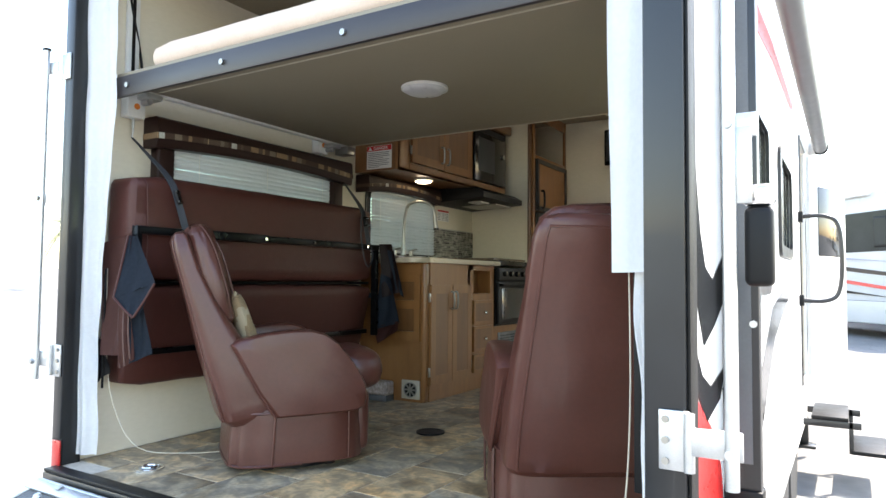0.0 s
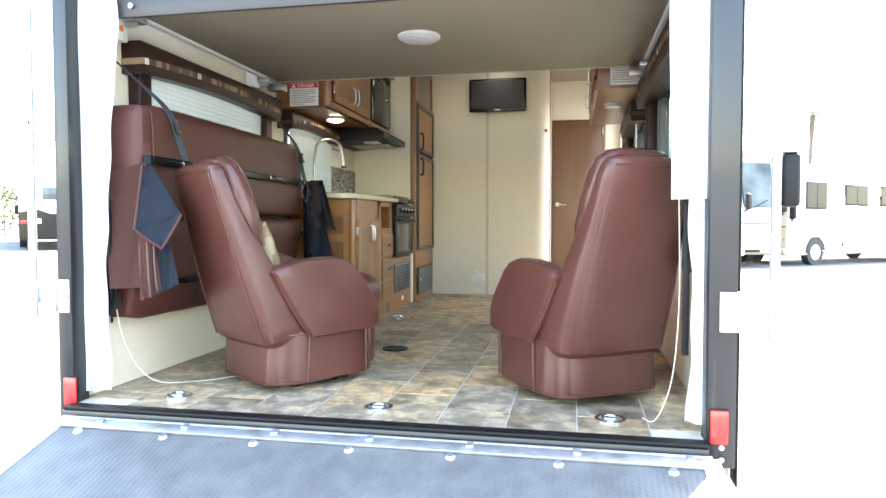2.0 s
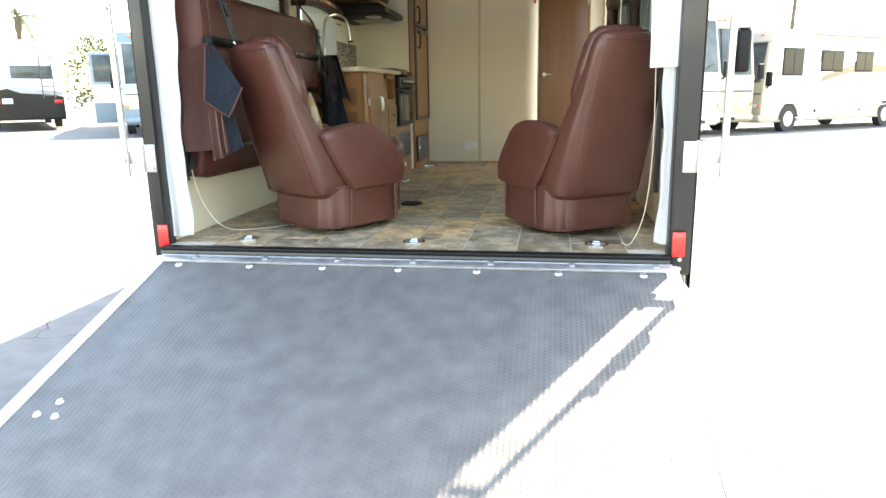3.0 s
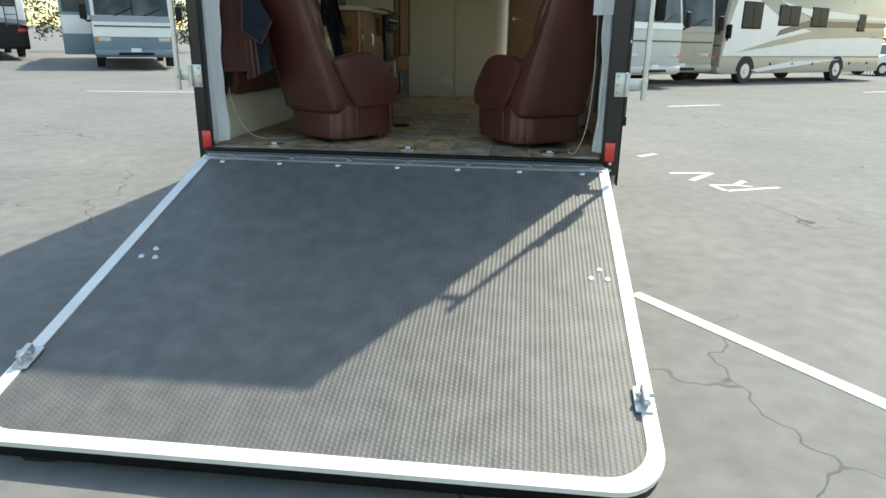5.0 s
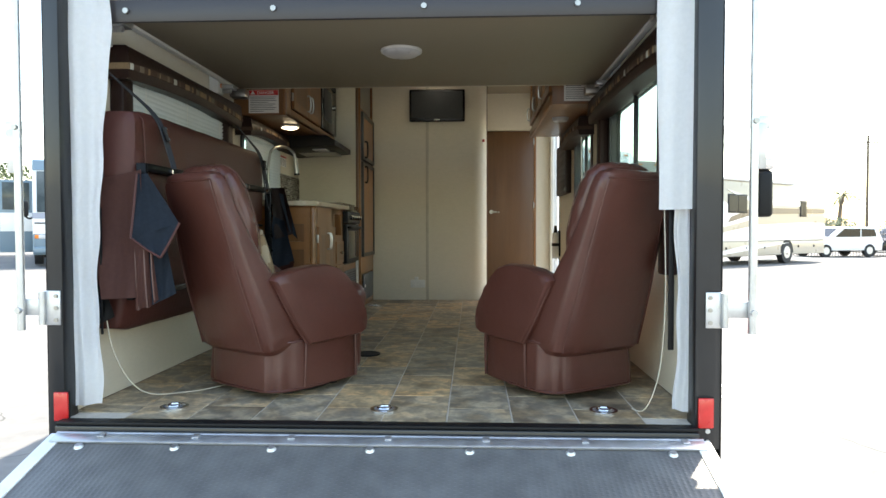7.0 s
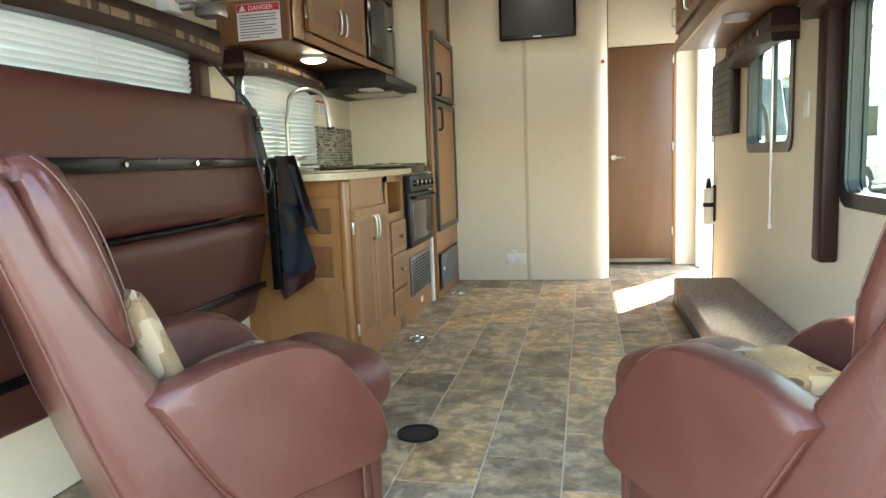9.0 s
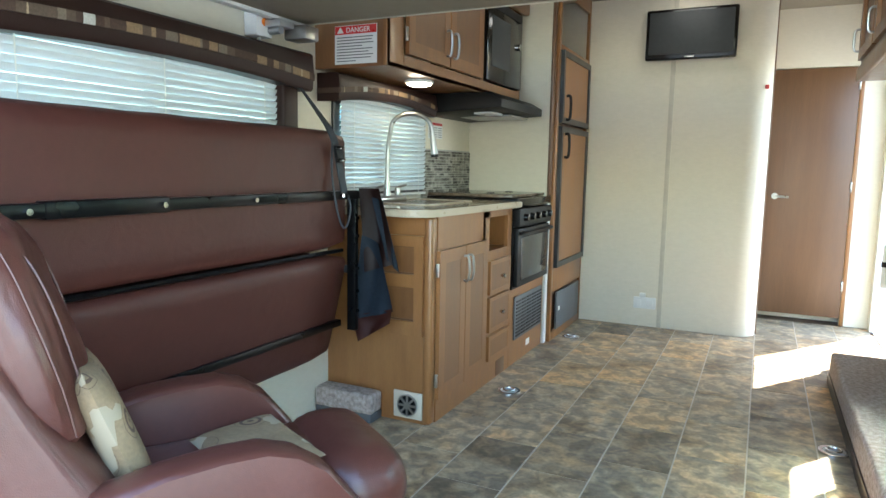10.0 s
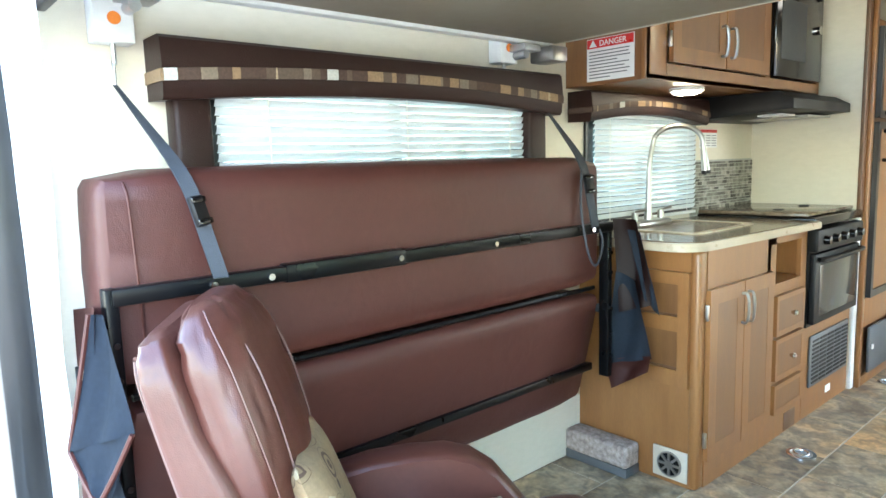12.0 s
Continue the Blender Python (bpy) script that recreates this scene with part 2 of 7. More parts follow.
def pillow_mat():
    """Tan cushion cloth with brown ring motifs, pale blocks and a weave."""
    m = mat("pillow_fabric", (0.26, 0.180, 0.096), 0.85, col2=(0.17, 0.112, 0.056), scale=9, detail=3, contrast=1.4, bump=0.3, bscale=700, fine=0.14)
    t = m.node_tree
    p = t.nodes["Principled BSDF"]
    old = p.inputs["Base Color"].links[0].from_socket
    tc, v, v2 = t.nodes.new("ShaderNodeTexCoord"), t.nodes.new("ShaderNodeTexVoronoi"), t.nodes.new("ShaderNodeTexVoronoi")
    v.inputs["Scale"].default_value, v2.inputs["Scale"].default_value = 11, 15
    v2.distance = "CHEBYCHEV"
    for q in (v, v2):
        t.links.new(tc.outputs["Object"], q.inputs["Vector"])
    sn, gt, sp, hi = (t.nodes.new("ShaderNodeMath") for _ in range(4))
    sn.operation, gt.operation, sp.operation, hi.operation = "PINGPONG", "GREATER_THAN", "LESS_THAN", "MULTIPLY"
    sn.inputs[1].default_value, gt.inputs[1].default_value, sp.inputs[1].default_value = 0.085, 0.048, 0.40
    t.links.new(v.outputs["Distance"], sn.inputs[0])
    t.links.new(sn.outputs[0], gt.inputs[0])
    t.links.new(v.outputs["Distance"], sp.inputs[0])
    t.links.new(gt.outputs[0], hi.inputs[0])
    t.links.new(sp.outputs[0], hi.inputs[1])
    mix, mix2 = t.nodes.new("ShaderNodeMix"), t.nodes.new("ShaderNodeMix")
    mix.data_type = mix2.data_type = "RGBA"
    t.links.new(hi.outputs[0], mix.inputs["Factor"])
    t.links.new(old, mix.inputs[6])
    mix.inputs[7].default_value = (0.075, 0.040, 0.022, 1)
    sc, gr = t.nodes.new("ShaderNodeSeparateColor"), t.nodes.new("ShaderNodeMath")
    gr.operation, gr.inputs[1].default_value = "GREATER_THAN", 0.74
    t.links.new(v2.outputs["Color"], sc.inputs[0])
    t.links.new(sc.outputs[0], gr.inputs[0])
    t.links.new(gr.outputs[0], mix2.inputs["Factor"])
    t.links.new(mix.outputs[2], mix2.inputs[6])
    mix2.inputs[7].default_value = (0.34, 0.275, 0.18, 1)
    t.links.new(mix2.outputs[2], p.inputs["Base Color"])
    return m


M["pillow"] = pillow_mat()
M["label"] = mat("label_paper", (0.80, 0.79, 0.77), 0.45, scale=10, fine=0.01)
M["ink"] = mat("ink", (0.10, 0.10, 0.11), 0.6, scale=20)
M["white_plastic"] = mat("white_plastic", (0.78, 0.77, 0.73), 0.35, scale=12, fine=0.02)
M["screen"] = mat("tv_screen", (0.050, 0.054, 0.056), 0.55, scale=3, rvar=0.03, spec=0.25)
M["orange"] = mat("orange", (0.80, 0.22, 0.02), 0.5, scale=20)
M["foliage"] = mat("foliage", (0.075, 0.105, 0.035), 0.6, col2=(0.035, 0.055, 0.018), scale=4, island=0.4)
M["bark"] = mat("bark", (0.17, 0.13, 0.095), 0.9, col2=(0.10, 0.075, 0.055), scale=9, bump=0.6, bscale=30)
M["pane"] = glass("window_pane", (0.40, 0.52, 0.46))
M["pane_dark"] = mat("tinted_pane", (0.016, 0.020, 0.024), 0.06, scale=3, rvar=0.02)
M["lamp_on"] = glow("lamp_on", (1.0, 0.84, 0.60), 2.4)
M["lamp_panel"] = glow("lamp_panel", (1.0, 0.95, 0.86), 0.4)
M["lamp_off"] = mat("lamp_lens", (0.58, 0.57, 0.57), 0.3, scale=14, fine=0.01)


def slate():
    """Slate-look vinyl tiles: rust, grey-green, brown clouds, different on each tile."""
    m = bpy.data.materials.new("slate_tile")
    m.use_nodes = True
    t = m.node_tree
    p = t.nodes["Principled BSDF"]
    tc, oi, cx = (t.nodes.new("ShaderNode" + k) for k in ("TexCoord", "ObjectInfo", "CombineXYZ"))
    ad = t.nodes.new("ShaderNodeVectorMath")
    ad.operation = "MULTIPLY_ADD"
    for k in range(3):
        t.links.new(oi.outputs["Random"], cx.inputs[k])
    ad.inputs[1].default_value = (41, 67, 29)
    t.links.new(cx.outputs[0], ad.inputs[0])
    t.links.new(tc.outputs["Object"], ad.inputs[2])
    n1, n2, n3 = (t.nodes.new("ShaderNodeTexNoise") for _ in range(3))
    for n, s, d, w in ((n1, 4.2, 7, 0.5), (n2, 15.0, 9, 0.7), (n3, 60, 4, 0)):
        n.inputs["Scale"].default_value, n.inputs["Detail"].default_value, n.inputs["Distortion"].default_value = s, d, w
        t.links.new(ad.outputs[0], n.inputs["Vector"])
    r = t.nodes.new("ShaderNodeValToRGB")
    cols = ((0.28, (0.165, 0.120, 0.084)), (0.40, (0.300, 0.238, 0.166)), (0.50, (0.405, 0.350, 0.272)), (0.62, (0.465, 0.360, 0.242)), (0.78, (0.57, 0.395, 0.222)))
    e = r.color_ramp.elements
    while len(e) < len(cols):
        e.new(0.5)
    for k, (pos, c) in enumerate(cols):
        e[k].position, e[k].color = pos, (*c, 1)
    t.links.new(n1.outputs["Fac"], r.inputs[0])
    g = t.nodes.new("ShaderNodeValToRGB")
    g.color_ramp.elements[0].position, g.color_ramp.elements[1].position = 0.42, 0.62
    g.color_ramp.elements[0].color, g.color_ramp.elements[1].color = (0.66, 0.65, 0.64, 1), (1.30, 1.22, 1.08, 1)
    t.links.new(n2.outputs["Fac"], g.inputs[0])
    mx = t.nodes.new("ShaderNodeVectorMath")
    mx.operation = "MULTIPLY"
    t.links.new(r.outputs[0], mx.inputs[0])
    t.links.new(g.outputs[0], mx.inputs[1])
    tint = t.nodes.new("ShaderNodeValToRGB")
    tint.color_ramp.interpolation = "CONSTANT"
    shades = ((0.0, (0.90, 0.90, 0.88)), (0.30, (1.10, 1.02, 0.90)), (0.50, (0.78, 0.76, 0.73)), (0.66, (1.04, 1.00, 0.94)), (0.90, (1.20, 1.03, 0.80)))
    te = tint.color_ramp.elements
    while len(te) < len(shades):
        te.new(0.5)
    for k, (pos, c) in enumerate(shades):
        te[k].position, te[k].color = pos, (*c, 1)
    t.links.new(oi.outputs["Random"], tint.inputs[0])
    tm = t.nodes.new("ShaderNodeVectorMath")
    tm.operation = "MULTIPLY"
    t.links.new(mx.outputs[0], tm.inputs[0])
    t.links.new(tint.outputs[0], tm.inputs[1])
    spots = t.nodes.new("ShaderNodeMapRange")
    spots.inputs["From Min"].default_value, spots.inputs["From Max"].default_value = 0.3, 0.7
    spots.inputs["To Min"].default_value, spots.inputs["To Max"].default_value = 0.82, 1.18
    t.links.new(n3.outputs["Fac"], spots.inputs["Value"])
    sc = t.nodes.new("ShaderNodeVectorMath")
    sc.operation = "SCALE"
    t.links.new(tm.outputs[0], sc.inputs[0])
    t.links.new(spots.outputs[0], sc.inputs["Scale"])
    t.links.new(sc.outputs[0], p.inputs["Base Color"])
    ro = t.nodes.new("ShaderNodeMapRange")
    ro.inputs["To Min"].default_value, ro.inputs["To Max"].default_value = 0.34, 0.55
    p.inputs["Specular IOR Level"].default_value = 0.32
    t.links.new(n2.outputs["Fac"], ro.inputs["Value"])
    t.links.new(ro.outputs[0], p.inputs["Roughness"])
    bn = t.nodes.new("ShaderNodeBump")
    bn.inputs["Strength"].default_value, bn.inputs["Distance"].default_value = 0.25, 0.003
    t.links.new(n2.outputs["Fac"], bn.inputs["Height"])
    t.links.new(bn.outputs[0], p.inputs["Normal"])
    return m


def ramp_mat():
    """Black ribbed rubber matting with rows of small raised studs and dusty scuffs."""
    m = bpy.data.materials.new("ramp_matting")
    m.use_nodes = True
    t = m.node_tree
    p = t.nodes["Principled BSDF"]
    tc = t.nodes.new("ShaderNodeTexCoord")
    mp = t.nodes.new("ShaderNodeMapping")
    mp.inputs["Rotation"].default_value = (0, 0, math.pi / 2)
    mp.inputs["Scale"].default_value = (26, 52, 1)
    t.links.new(tc.outputs["Object"], mp.inputs[0])
    v = t.nodes.new("ShaderNodeTexBrick")
    v.offset, v.squash = 0.5, 1.0
    for k, c in (("Scale", 1.0), ("Mortar Size", 0.2), ("Mortar Smooth", 0.6), ("Brick Width", 1.0), ("Row Height", 0.5)):
        v.inputs[k].default_value = c
    t.links.new(mp.outputs[0], v.inputs["Vector"])
    n = t.nodes.new("ShaderNodeTexNoise")
    n.inputs["Scale"].default_value, n.inputs["Detail"].default_value = 9.0, 12
    t.links.new(tc.outputs["Object"], n.inputs["Vector"])
    r = t.nodes.new("ShaderNodeValToRGB")
    r.color_ramp.elements[0].position, r.color_ramp.elements[1].position = 0.35, 0.75
    r.color_ramp.elements[0].color, r.color_ramp.elements[1].color = (0.100, 0.099, 0.096, 1), (0.150, 0.148, 0.143, 1)
    t.links.new(n.outputs["Fac"], r.inputs[0])
    t.links.new(r.outputs[0], p.inputs["Base Color"])
    p.inputs["Roughness"].default_value = 0.5
    p.inputs["Specular IOR Level"].default_value = 0.35
    bn = t.nodes.new("ShaderNodeBump")
    bn.invert = True
    bn.inputs["Strength"].default_value, bn.inputs["Distance"].default_value = 0.42, 0.003
    t.links.new(v.outputs["Fac"], bn.inputs["Height"])
    t.links.new(bn.outputs[0], p.inputs["Normal"])
    return m




def band_fabric():
    """Woven band of tan, grey, cream and brown blocks of uneven length with a weave."""
    m = bpy.data.materials.new("band_fabric")
    m.use_nodes = True
    t = m.node_tree
    p = t.nodes["Principled BSDF"]
    tc, mp, n = t.nodes.new("ShaderNodeTexCoord"), t.nodes.new("ShaderNodeMapping"), t.nodes.new("ShaderNodeTexVoronoi")
    mp.inputs["Scale"].default_value = (0.01, 1, 0.01)
    t.links.new(tc.outputs["Object"], mp.inputs[0])
    n.inputs["Scale"].default_value = 26
    t.links.new(mp.outputs[0], n.inputs["Vector"])
    sp = t.nodes.new("ShaderNodeSeparateColor")
    t.links.new(n.outputs["Color"], sp.inputs[0])
    r = t.nodes.new("ShaderNodeValToRGB")
    r.color_ramp.interpolation = "CONSTANT"
    cols = ((0, (0.060, 0.034, 0.024)), (0.30, (0.24, 0.16, 0.09)), (0.48, (0.09, 0.062, 0.045)), (0.66, (0.17, 0.135, 0.10)), (0.84, (0.36, 0.28, 0.18)), (0.95, (0.46, 0.47, 0.44)))
    e = r.color_ramp.elements
    while len(e) < len(cols):
        e.new(0.5)
    for k, (pos, c) in enumerate(cols):
        e[k].position, e[k].color = pos, (*c, 1)
    t.links.new(sp.outputs[0], r.inputs[0])
    w = t.nodes.new("ShaderNodeTexNoise")
    w.inputs["Scale"].default_value, w.inputs["Detail"].default_value = 160, 4
    t.links.new(tc.outputs["Object"], w.inputs["Vector"])
    mr = t.nodes.new("ShaderNodeMapRange")
    mr.inputs["To Min"].default_value, mr.inputs["To Max"].default_value = 0.55, 1.45
    t.links.new(w.outputs["Fac"], mr.inputs["Value"])
    sc = t.nodes.new("ShaderNodeVectorMath")
    sc.operation = "SCALE"
    t.links.new(r.outputs[0], sc.inputs[0])
    t.links.new(mr.outputs[0], sc.inputs["Scale"])
    t.links.new(sc.outputs[0], p.inputs["Base Color"])
    p.inputs["Roughness"].default_value = 0.85
    return m


M["slate"], M["matting"], M["fabric"] = slate(), ramp_mat(), band_fabric()

# ---- building helpers ----
PLACE = {}


def thing(name, label, category, at=(0, 0, 0), rz=0.0, group="", kind="", rx=0.0):
    ob = new(name)
    ob.empty_display_size = 0.1
    ob.matrix_basis = pose(*at, rx, 0, rz)
    PLACE[ob] = pose(*at, rx, 0, rz)
    return tagged(ob, label, category, group, kind)


def finish(name, bm, material, angle=38):
    bmesh.ops.recalc_face_normals(bm, faces=bm.faces)
    lim = radians(angle)
    for f in bm.faces:
        f.smooth = True
    for e in bm.edges:
        if len(e.link_faces) == 2 and e.calc_face_angle(0) > lim:
            e.smooth = False
    me = bpy.data.meshes.new(name)
    bm.to_mesh(me)
    bm.free()
    for mm in material if isinstance(material, (list, tuple)) else (material,):
        me.materials.append(M[mm])
    return me


def part(name, bm, material, parent, label="", local=False, angle=38):
    """Links a bmesh as one mesh under a thing or part; its points are in the world unless local."""
    if not local:
        bm.transform(PLACE[parent].inverted())
    ob = new(name, finish(name, bm, material, angle))
    ob.parent = parent
    PLACE[ob] = PLACE[parent]
    return tagged(ob, label) if label else ob


def solo(name, bm, material, label, category, at=None, group="", kind="", angle=38):
    """A thing of one mesh."""
    m = Matrix.Translation(at) if at else Matrix()
    bm.transform(m.inverted())
    ob = new(name, finish(name, bm, material, angle))
    ob.matrix_basis = m
    PLACE[ob] = m
    return tagged(ob, label, category, group, kind)


def box(x0, x1, y0, y1, z0, z1, r=0.0, seg=2, bm=None):
    bm = bm or bmesh.new()
    v = bmesh.ops.create_cube(bm, size=1)["verts"]
    for a in v:
        a.co = ((x0 + x1) / 2 + a.co.x * (x1 - x0), (y0 + y1) / 2 + a.co.y * (y1 - y0), (z0 + z1) / 2 + a.co.z * (z1 - z0))
    if r:
        es = list({e for a in v for e in a.link_edges})
        bmesh.ops.bevel(bm, geom=es, offset=min(r, 0.49 * min(x1 - x0, y1 - y0, z1 - z0)), segments=seg, profile=0.5, affect="EDGES")
    return bm


def rod(a, b, r, seg=12, r2=None, bm=None):
    bm = bm or bmesh.new()
    a, b = Vector(a), Vector(b)
    d = b - a
    m = Matrix.Translation((a + b) / 2) @ d.to_track_quat("Z", "Y").to_matrix().to_4x4()
    bmesh.ops.create_cone(bm, cap_ends=True, segments=seg, radius1=r, radius2=r if r2 is None else r2, depth=d.length, matrix=m)
    return bm


def loft(rings, bm=None, cap=True, closed=True):
    bm = bm or bmesh.new()
    vs = [[bm.verts.new(c) for c in ring] for ring in rings]
    n = len(vs[0])
    for a, b in zip(vs, vs[1:]):
        for k in range(n if closed else n - 1):
            bm.faces.new((a[k], a[(k + 1) % n], b[(k + 1) % n], b[k]))
    if cap and closed:
        bm.faces.new(list(reversed(vs[0])))
        bm.faces.new(vs[-1])
    return bm


def tube(points, r, seg=10, bm=None):
    """A pipe through points, smoothed."""
    ps = [Vector(c) for c in points]
    fine = []
    for i in range(len(ps) - 1):
        p0, p1, p2, p3 = ps[max(i - 1, 0)], ps[i], ps[i + 1], ps[min(i + 2, len(ps) - 1)]
        for k in range(5):
            t = k / 5
            fine.append(0.5 * (2 * p1 + (p2 - p0) * t + (2 * p0 - 5 * p1 + 4 * p2 - p3) * t * t + (3 * p1 - p0 - 3 * p2 + p3) * t ** 3))
    fine.append(ps[-1])
    rings, up = [], None
    for i, c in enumerate(fine):
        d = (fine[min(i + 1, len(fine) - 1)] - fine[max(i - 1, 0)]).normalized()
        if up is None:
            up = d.orthogonal().normalized()
        up = (up - d * up.dot(d)).normalized()
        side = d.cross(up)
        rings.append([c + r * (math.cos(a) * up + math.sin(a) * side) for a in (2 * math.pi * k / seg for k in range(seg))])
    return loft(rings, bm)


def prism(outline, axis, a, b, r=0.0, seg=2, bm=None):
    """A flat outline of pairs, drawn out along an axis from a to b."""
    def at(u, v, w):
        return {"x": (w, u, v), "y": (u, w, v), "z": (u, v, w)}[axis]
    bm = bm or bmesh.new()
    bot = [bm.verts.new(at(u, v, a)) for u, v in outline]
    top = [bm.verts.new(at(u, v, b)) for u, v in outline]
    n = len(bot)
    faces = [bm.faces.new(bot), bm.faces.new(top)]
    for k in range(n):
        bm.faces.new((bot[k], bot[(k + 1) % n], top[(k + 1) % n], top[k]))
    if r:
        es = [e for f in faces for e in f.edges]
        bmesh.ops.bevel(bm, geom=es, offset=r, segments=seg, profile=0.5, affect="EDGES")
    return bm


def rounded(w, h, r, n=5, cx=0.0, cy=0.0):
    """Outline of a rounded rectangle."""
    out = []
    for sx, sy, a0 in ((1, 1, 0), (-1, 1, 90), (-1, -1, 180), (1, -1, 270)):
        for k in range(n + 1):
            a = radians(a0 + 90 * k / n)
            out.append((cx + sx * (w / 2 - r) + r * math.cos(a), cy + sy * (h / 2 - r) + r * math.sin(a)))
    return out


def frame_of(outer, inner, axis, a, b, bm=None):
    """A ring between two outlines of the same count."""
    def at(u, v, w):
        return {"x": (w, u, v), "y": (u, w, v), "z": (u, v, w)}[axis]
    bm = bm or bmesh.new()
    q = [[bm.verts.new(at(u, v, w)) for u, v in o] for o, w in ((outer, a), (outer, b), (inner, b), (inner, a))]
    n = len(outer)
    for i in range(4):
        for k in range(n):
            bm.faces.new((q[i][k], q[i][(k + 1) % n], q[(i + 1) % 4][(k + 1) % n], q[(i + 1) % 4][k]))
    return bm


def cloth(w, h, place, nu=16, nv=40, thick=0.003):
    """A sheet of cloth: place(u, v) gives a point; it gets a thickness."""
    bm = bmesh.new()
    g = [[bm.verts.new(place(i / nu, j / nv)) for i in range(nu + 1)] for j in range(nv + 1)]
    for j in range(nv):
        for i in range(nu):
            bm.faces.new((g[j][i], g[j][i + 1], g[j + 1][i + 1], g[j + 1][i]))
    bmesh.ops.solidify(bm, geom=bm.faces[:], thickness=thick)
    return bm


def words(text, size, m, material, parent, name="lettering"):
    """Raised lettering in the built-in font, as a mesh under parent."""
    cu = bpy.data.curves.new(name, "FONT")
    cu.body, cu.size, cu.extrude, cu.resolution_u = text, size, 0.0006, 3
    tmp = new("text_tmp", cu)
    me = bpy.data.meshes.new_from_object(tmp.evaluated_get(bpy.context.evaluated_depsgraph_get()))
    bpy.data.objects.remove(tmp)
    me.transform(PLACE[parent].inverted() @ m)
    me.materials.clear()
    me.materials.append(M[material])
    ob = new(name, me)
    ob.parent = parent
    PLACE[ob] = PLACE[parent]
    return ob

# ---- the lot ----
def ground_z(x, y):
    return -0.0135 * x + 0.006 * y


def tarmac():
    bm = bmesh.new()
    for r0 in (0,):
        vs = [bm.verts.new((x, y, ground_z(x, y))) for x, y in ((-400, -400), (400, -400), (400, 500), (-400, 500))]
        bm.faces.new(vs)
    solo("ground", bm, "tarmac", "worn grey tarmac of the sales lot", "ground", kind="structure")


def stripe(points, w, label="faded white line painted on the tarmac", group="lot markings"):
    bm = bmesh.new()
    for (x0, y0), (x1, y1) in zip(points, points[1:]):
        d = Vector((x1 - x0, y1 - y0)).normalized()
        n = Vector((-d.y, d.x)) * w / 2
        q = [(x0 + n.x, y0 + n.y), (x0 - n.x, y0 - n.y), (x1 - n.x, y1 - n.y), (x1 + n.x, y1 + n.y)]
        prism([(a, b) for a, b in q], "z", 0, 0.004, bm=bm)
    for v in bm.verts:
        v.co.z += ground_z(v.co.x, v.co.y)
    solo("painted_line", bm, "paint_line", label, "road marking", group=group, kind="structure")


tarmac()
stripe([(1.40, -0.02), (2.22, -1.09), (4.3, -3.79)], 0.09)
stripe([(2.41, 3.88), (2.90, 4.00), (2.56, 3.50)], 0.07, "worn white figure painted on the tarmac")
stripe([(2.71, 3.31), (2.98, 3.36), (3.14, 3.33)], 0.06, "worn white figure painted on the tarmac")
stripe([(2.71, 3.31), (2.80, 3.05), (3.42, 3.36)], 0.07, "worn white figure painted on the tarmac")
stripe([(3.00, 3.40), (3.14, 3.62)], 0.07, "worn white figure painted on the tarmac")
stripe([(4.1, 12.2), (5.5, 13.1)], 0.12)
stripe([(2.25, 4.95), (2.5, 5.2)], 0.09)
stripe([(-9, 10.5), (-3.5, 12.5)], 0.10)
stripe([(12, 20.0), (20, 26.0)], 0.12)

# ---- the trailer shell ----
XO, XI, YF, ZR = 1.25, 1.21, 7.6, 3.08
ZC = 2.97
shell = thing("trailer_shell", "white fibreglass toy hauler trailer with its rear ramp open", "trailer", (0, 0, 0.3), kind="structure")


def wall_with(name, xa, xb, y0, y1, z0, z1, holes, material, parent, label=""):
    """A wall in the yz plane with rectangular openings (ya, yb, za, zb) cut through it."""
    ys = sorted({y0, y1, *(h[0] for h in holes), *(h[1] for h in holes)})
    zs = sorted({z0, z1, *(h[2] for h in holes), *(h[3] for h in holes)})
    bm = bmesh.new()
    grid = {}

    def vert(x, y, z):
        if (x, y, z) not in grid:
            grid[(x, y, z)] = bm.verts.new((x, y, z))
        return grid[(x, y, z)]

    def open_at(i, j):
        if not (0 <= i < len(ys) - 1 and 0 <= j < len(zs) - 1):
            return True
        cy, cz = (ys[i] + ys[i + 1]) / 2, (zs[j] + zs[j + 1]) / 2
        return any(h[0] < cy < h[1] and h[2] < cz < h[3] for h in holes)

    for i in range(len(ys) - 1):
        for j in range(len(zs) - 1):
            if open_at(i, j):
                continue
            a, b, c, d = ys[i], ys[i + 1], zs[j], zs[j + 1]
            for x in (xa, xb):
                bm.faces.new([vert(x, a, c), vert(x, b, c), vert(x, b, d), vert(x, a, d)])
            for di, dj, q in ((-1, 0, ((a, c), (a, d))), (1, 0, ((b, c), (b, d))), (0, -1, ((a, c), (b, c))), (0, 1, ((a, d), (b, d)))):
                if open_at(i + di, j + dj):
                    (p, r), (s, u) = q
                    bm.faces.new([vert(xa, p, r), vert(xa, s, u), vert(xb, s, u), vert(xb, p, r)])
    return part(name, bm, material, parent, label)


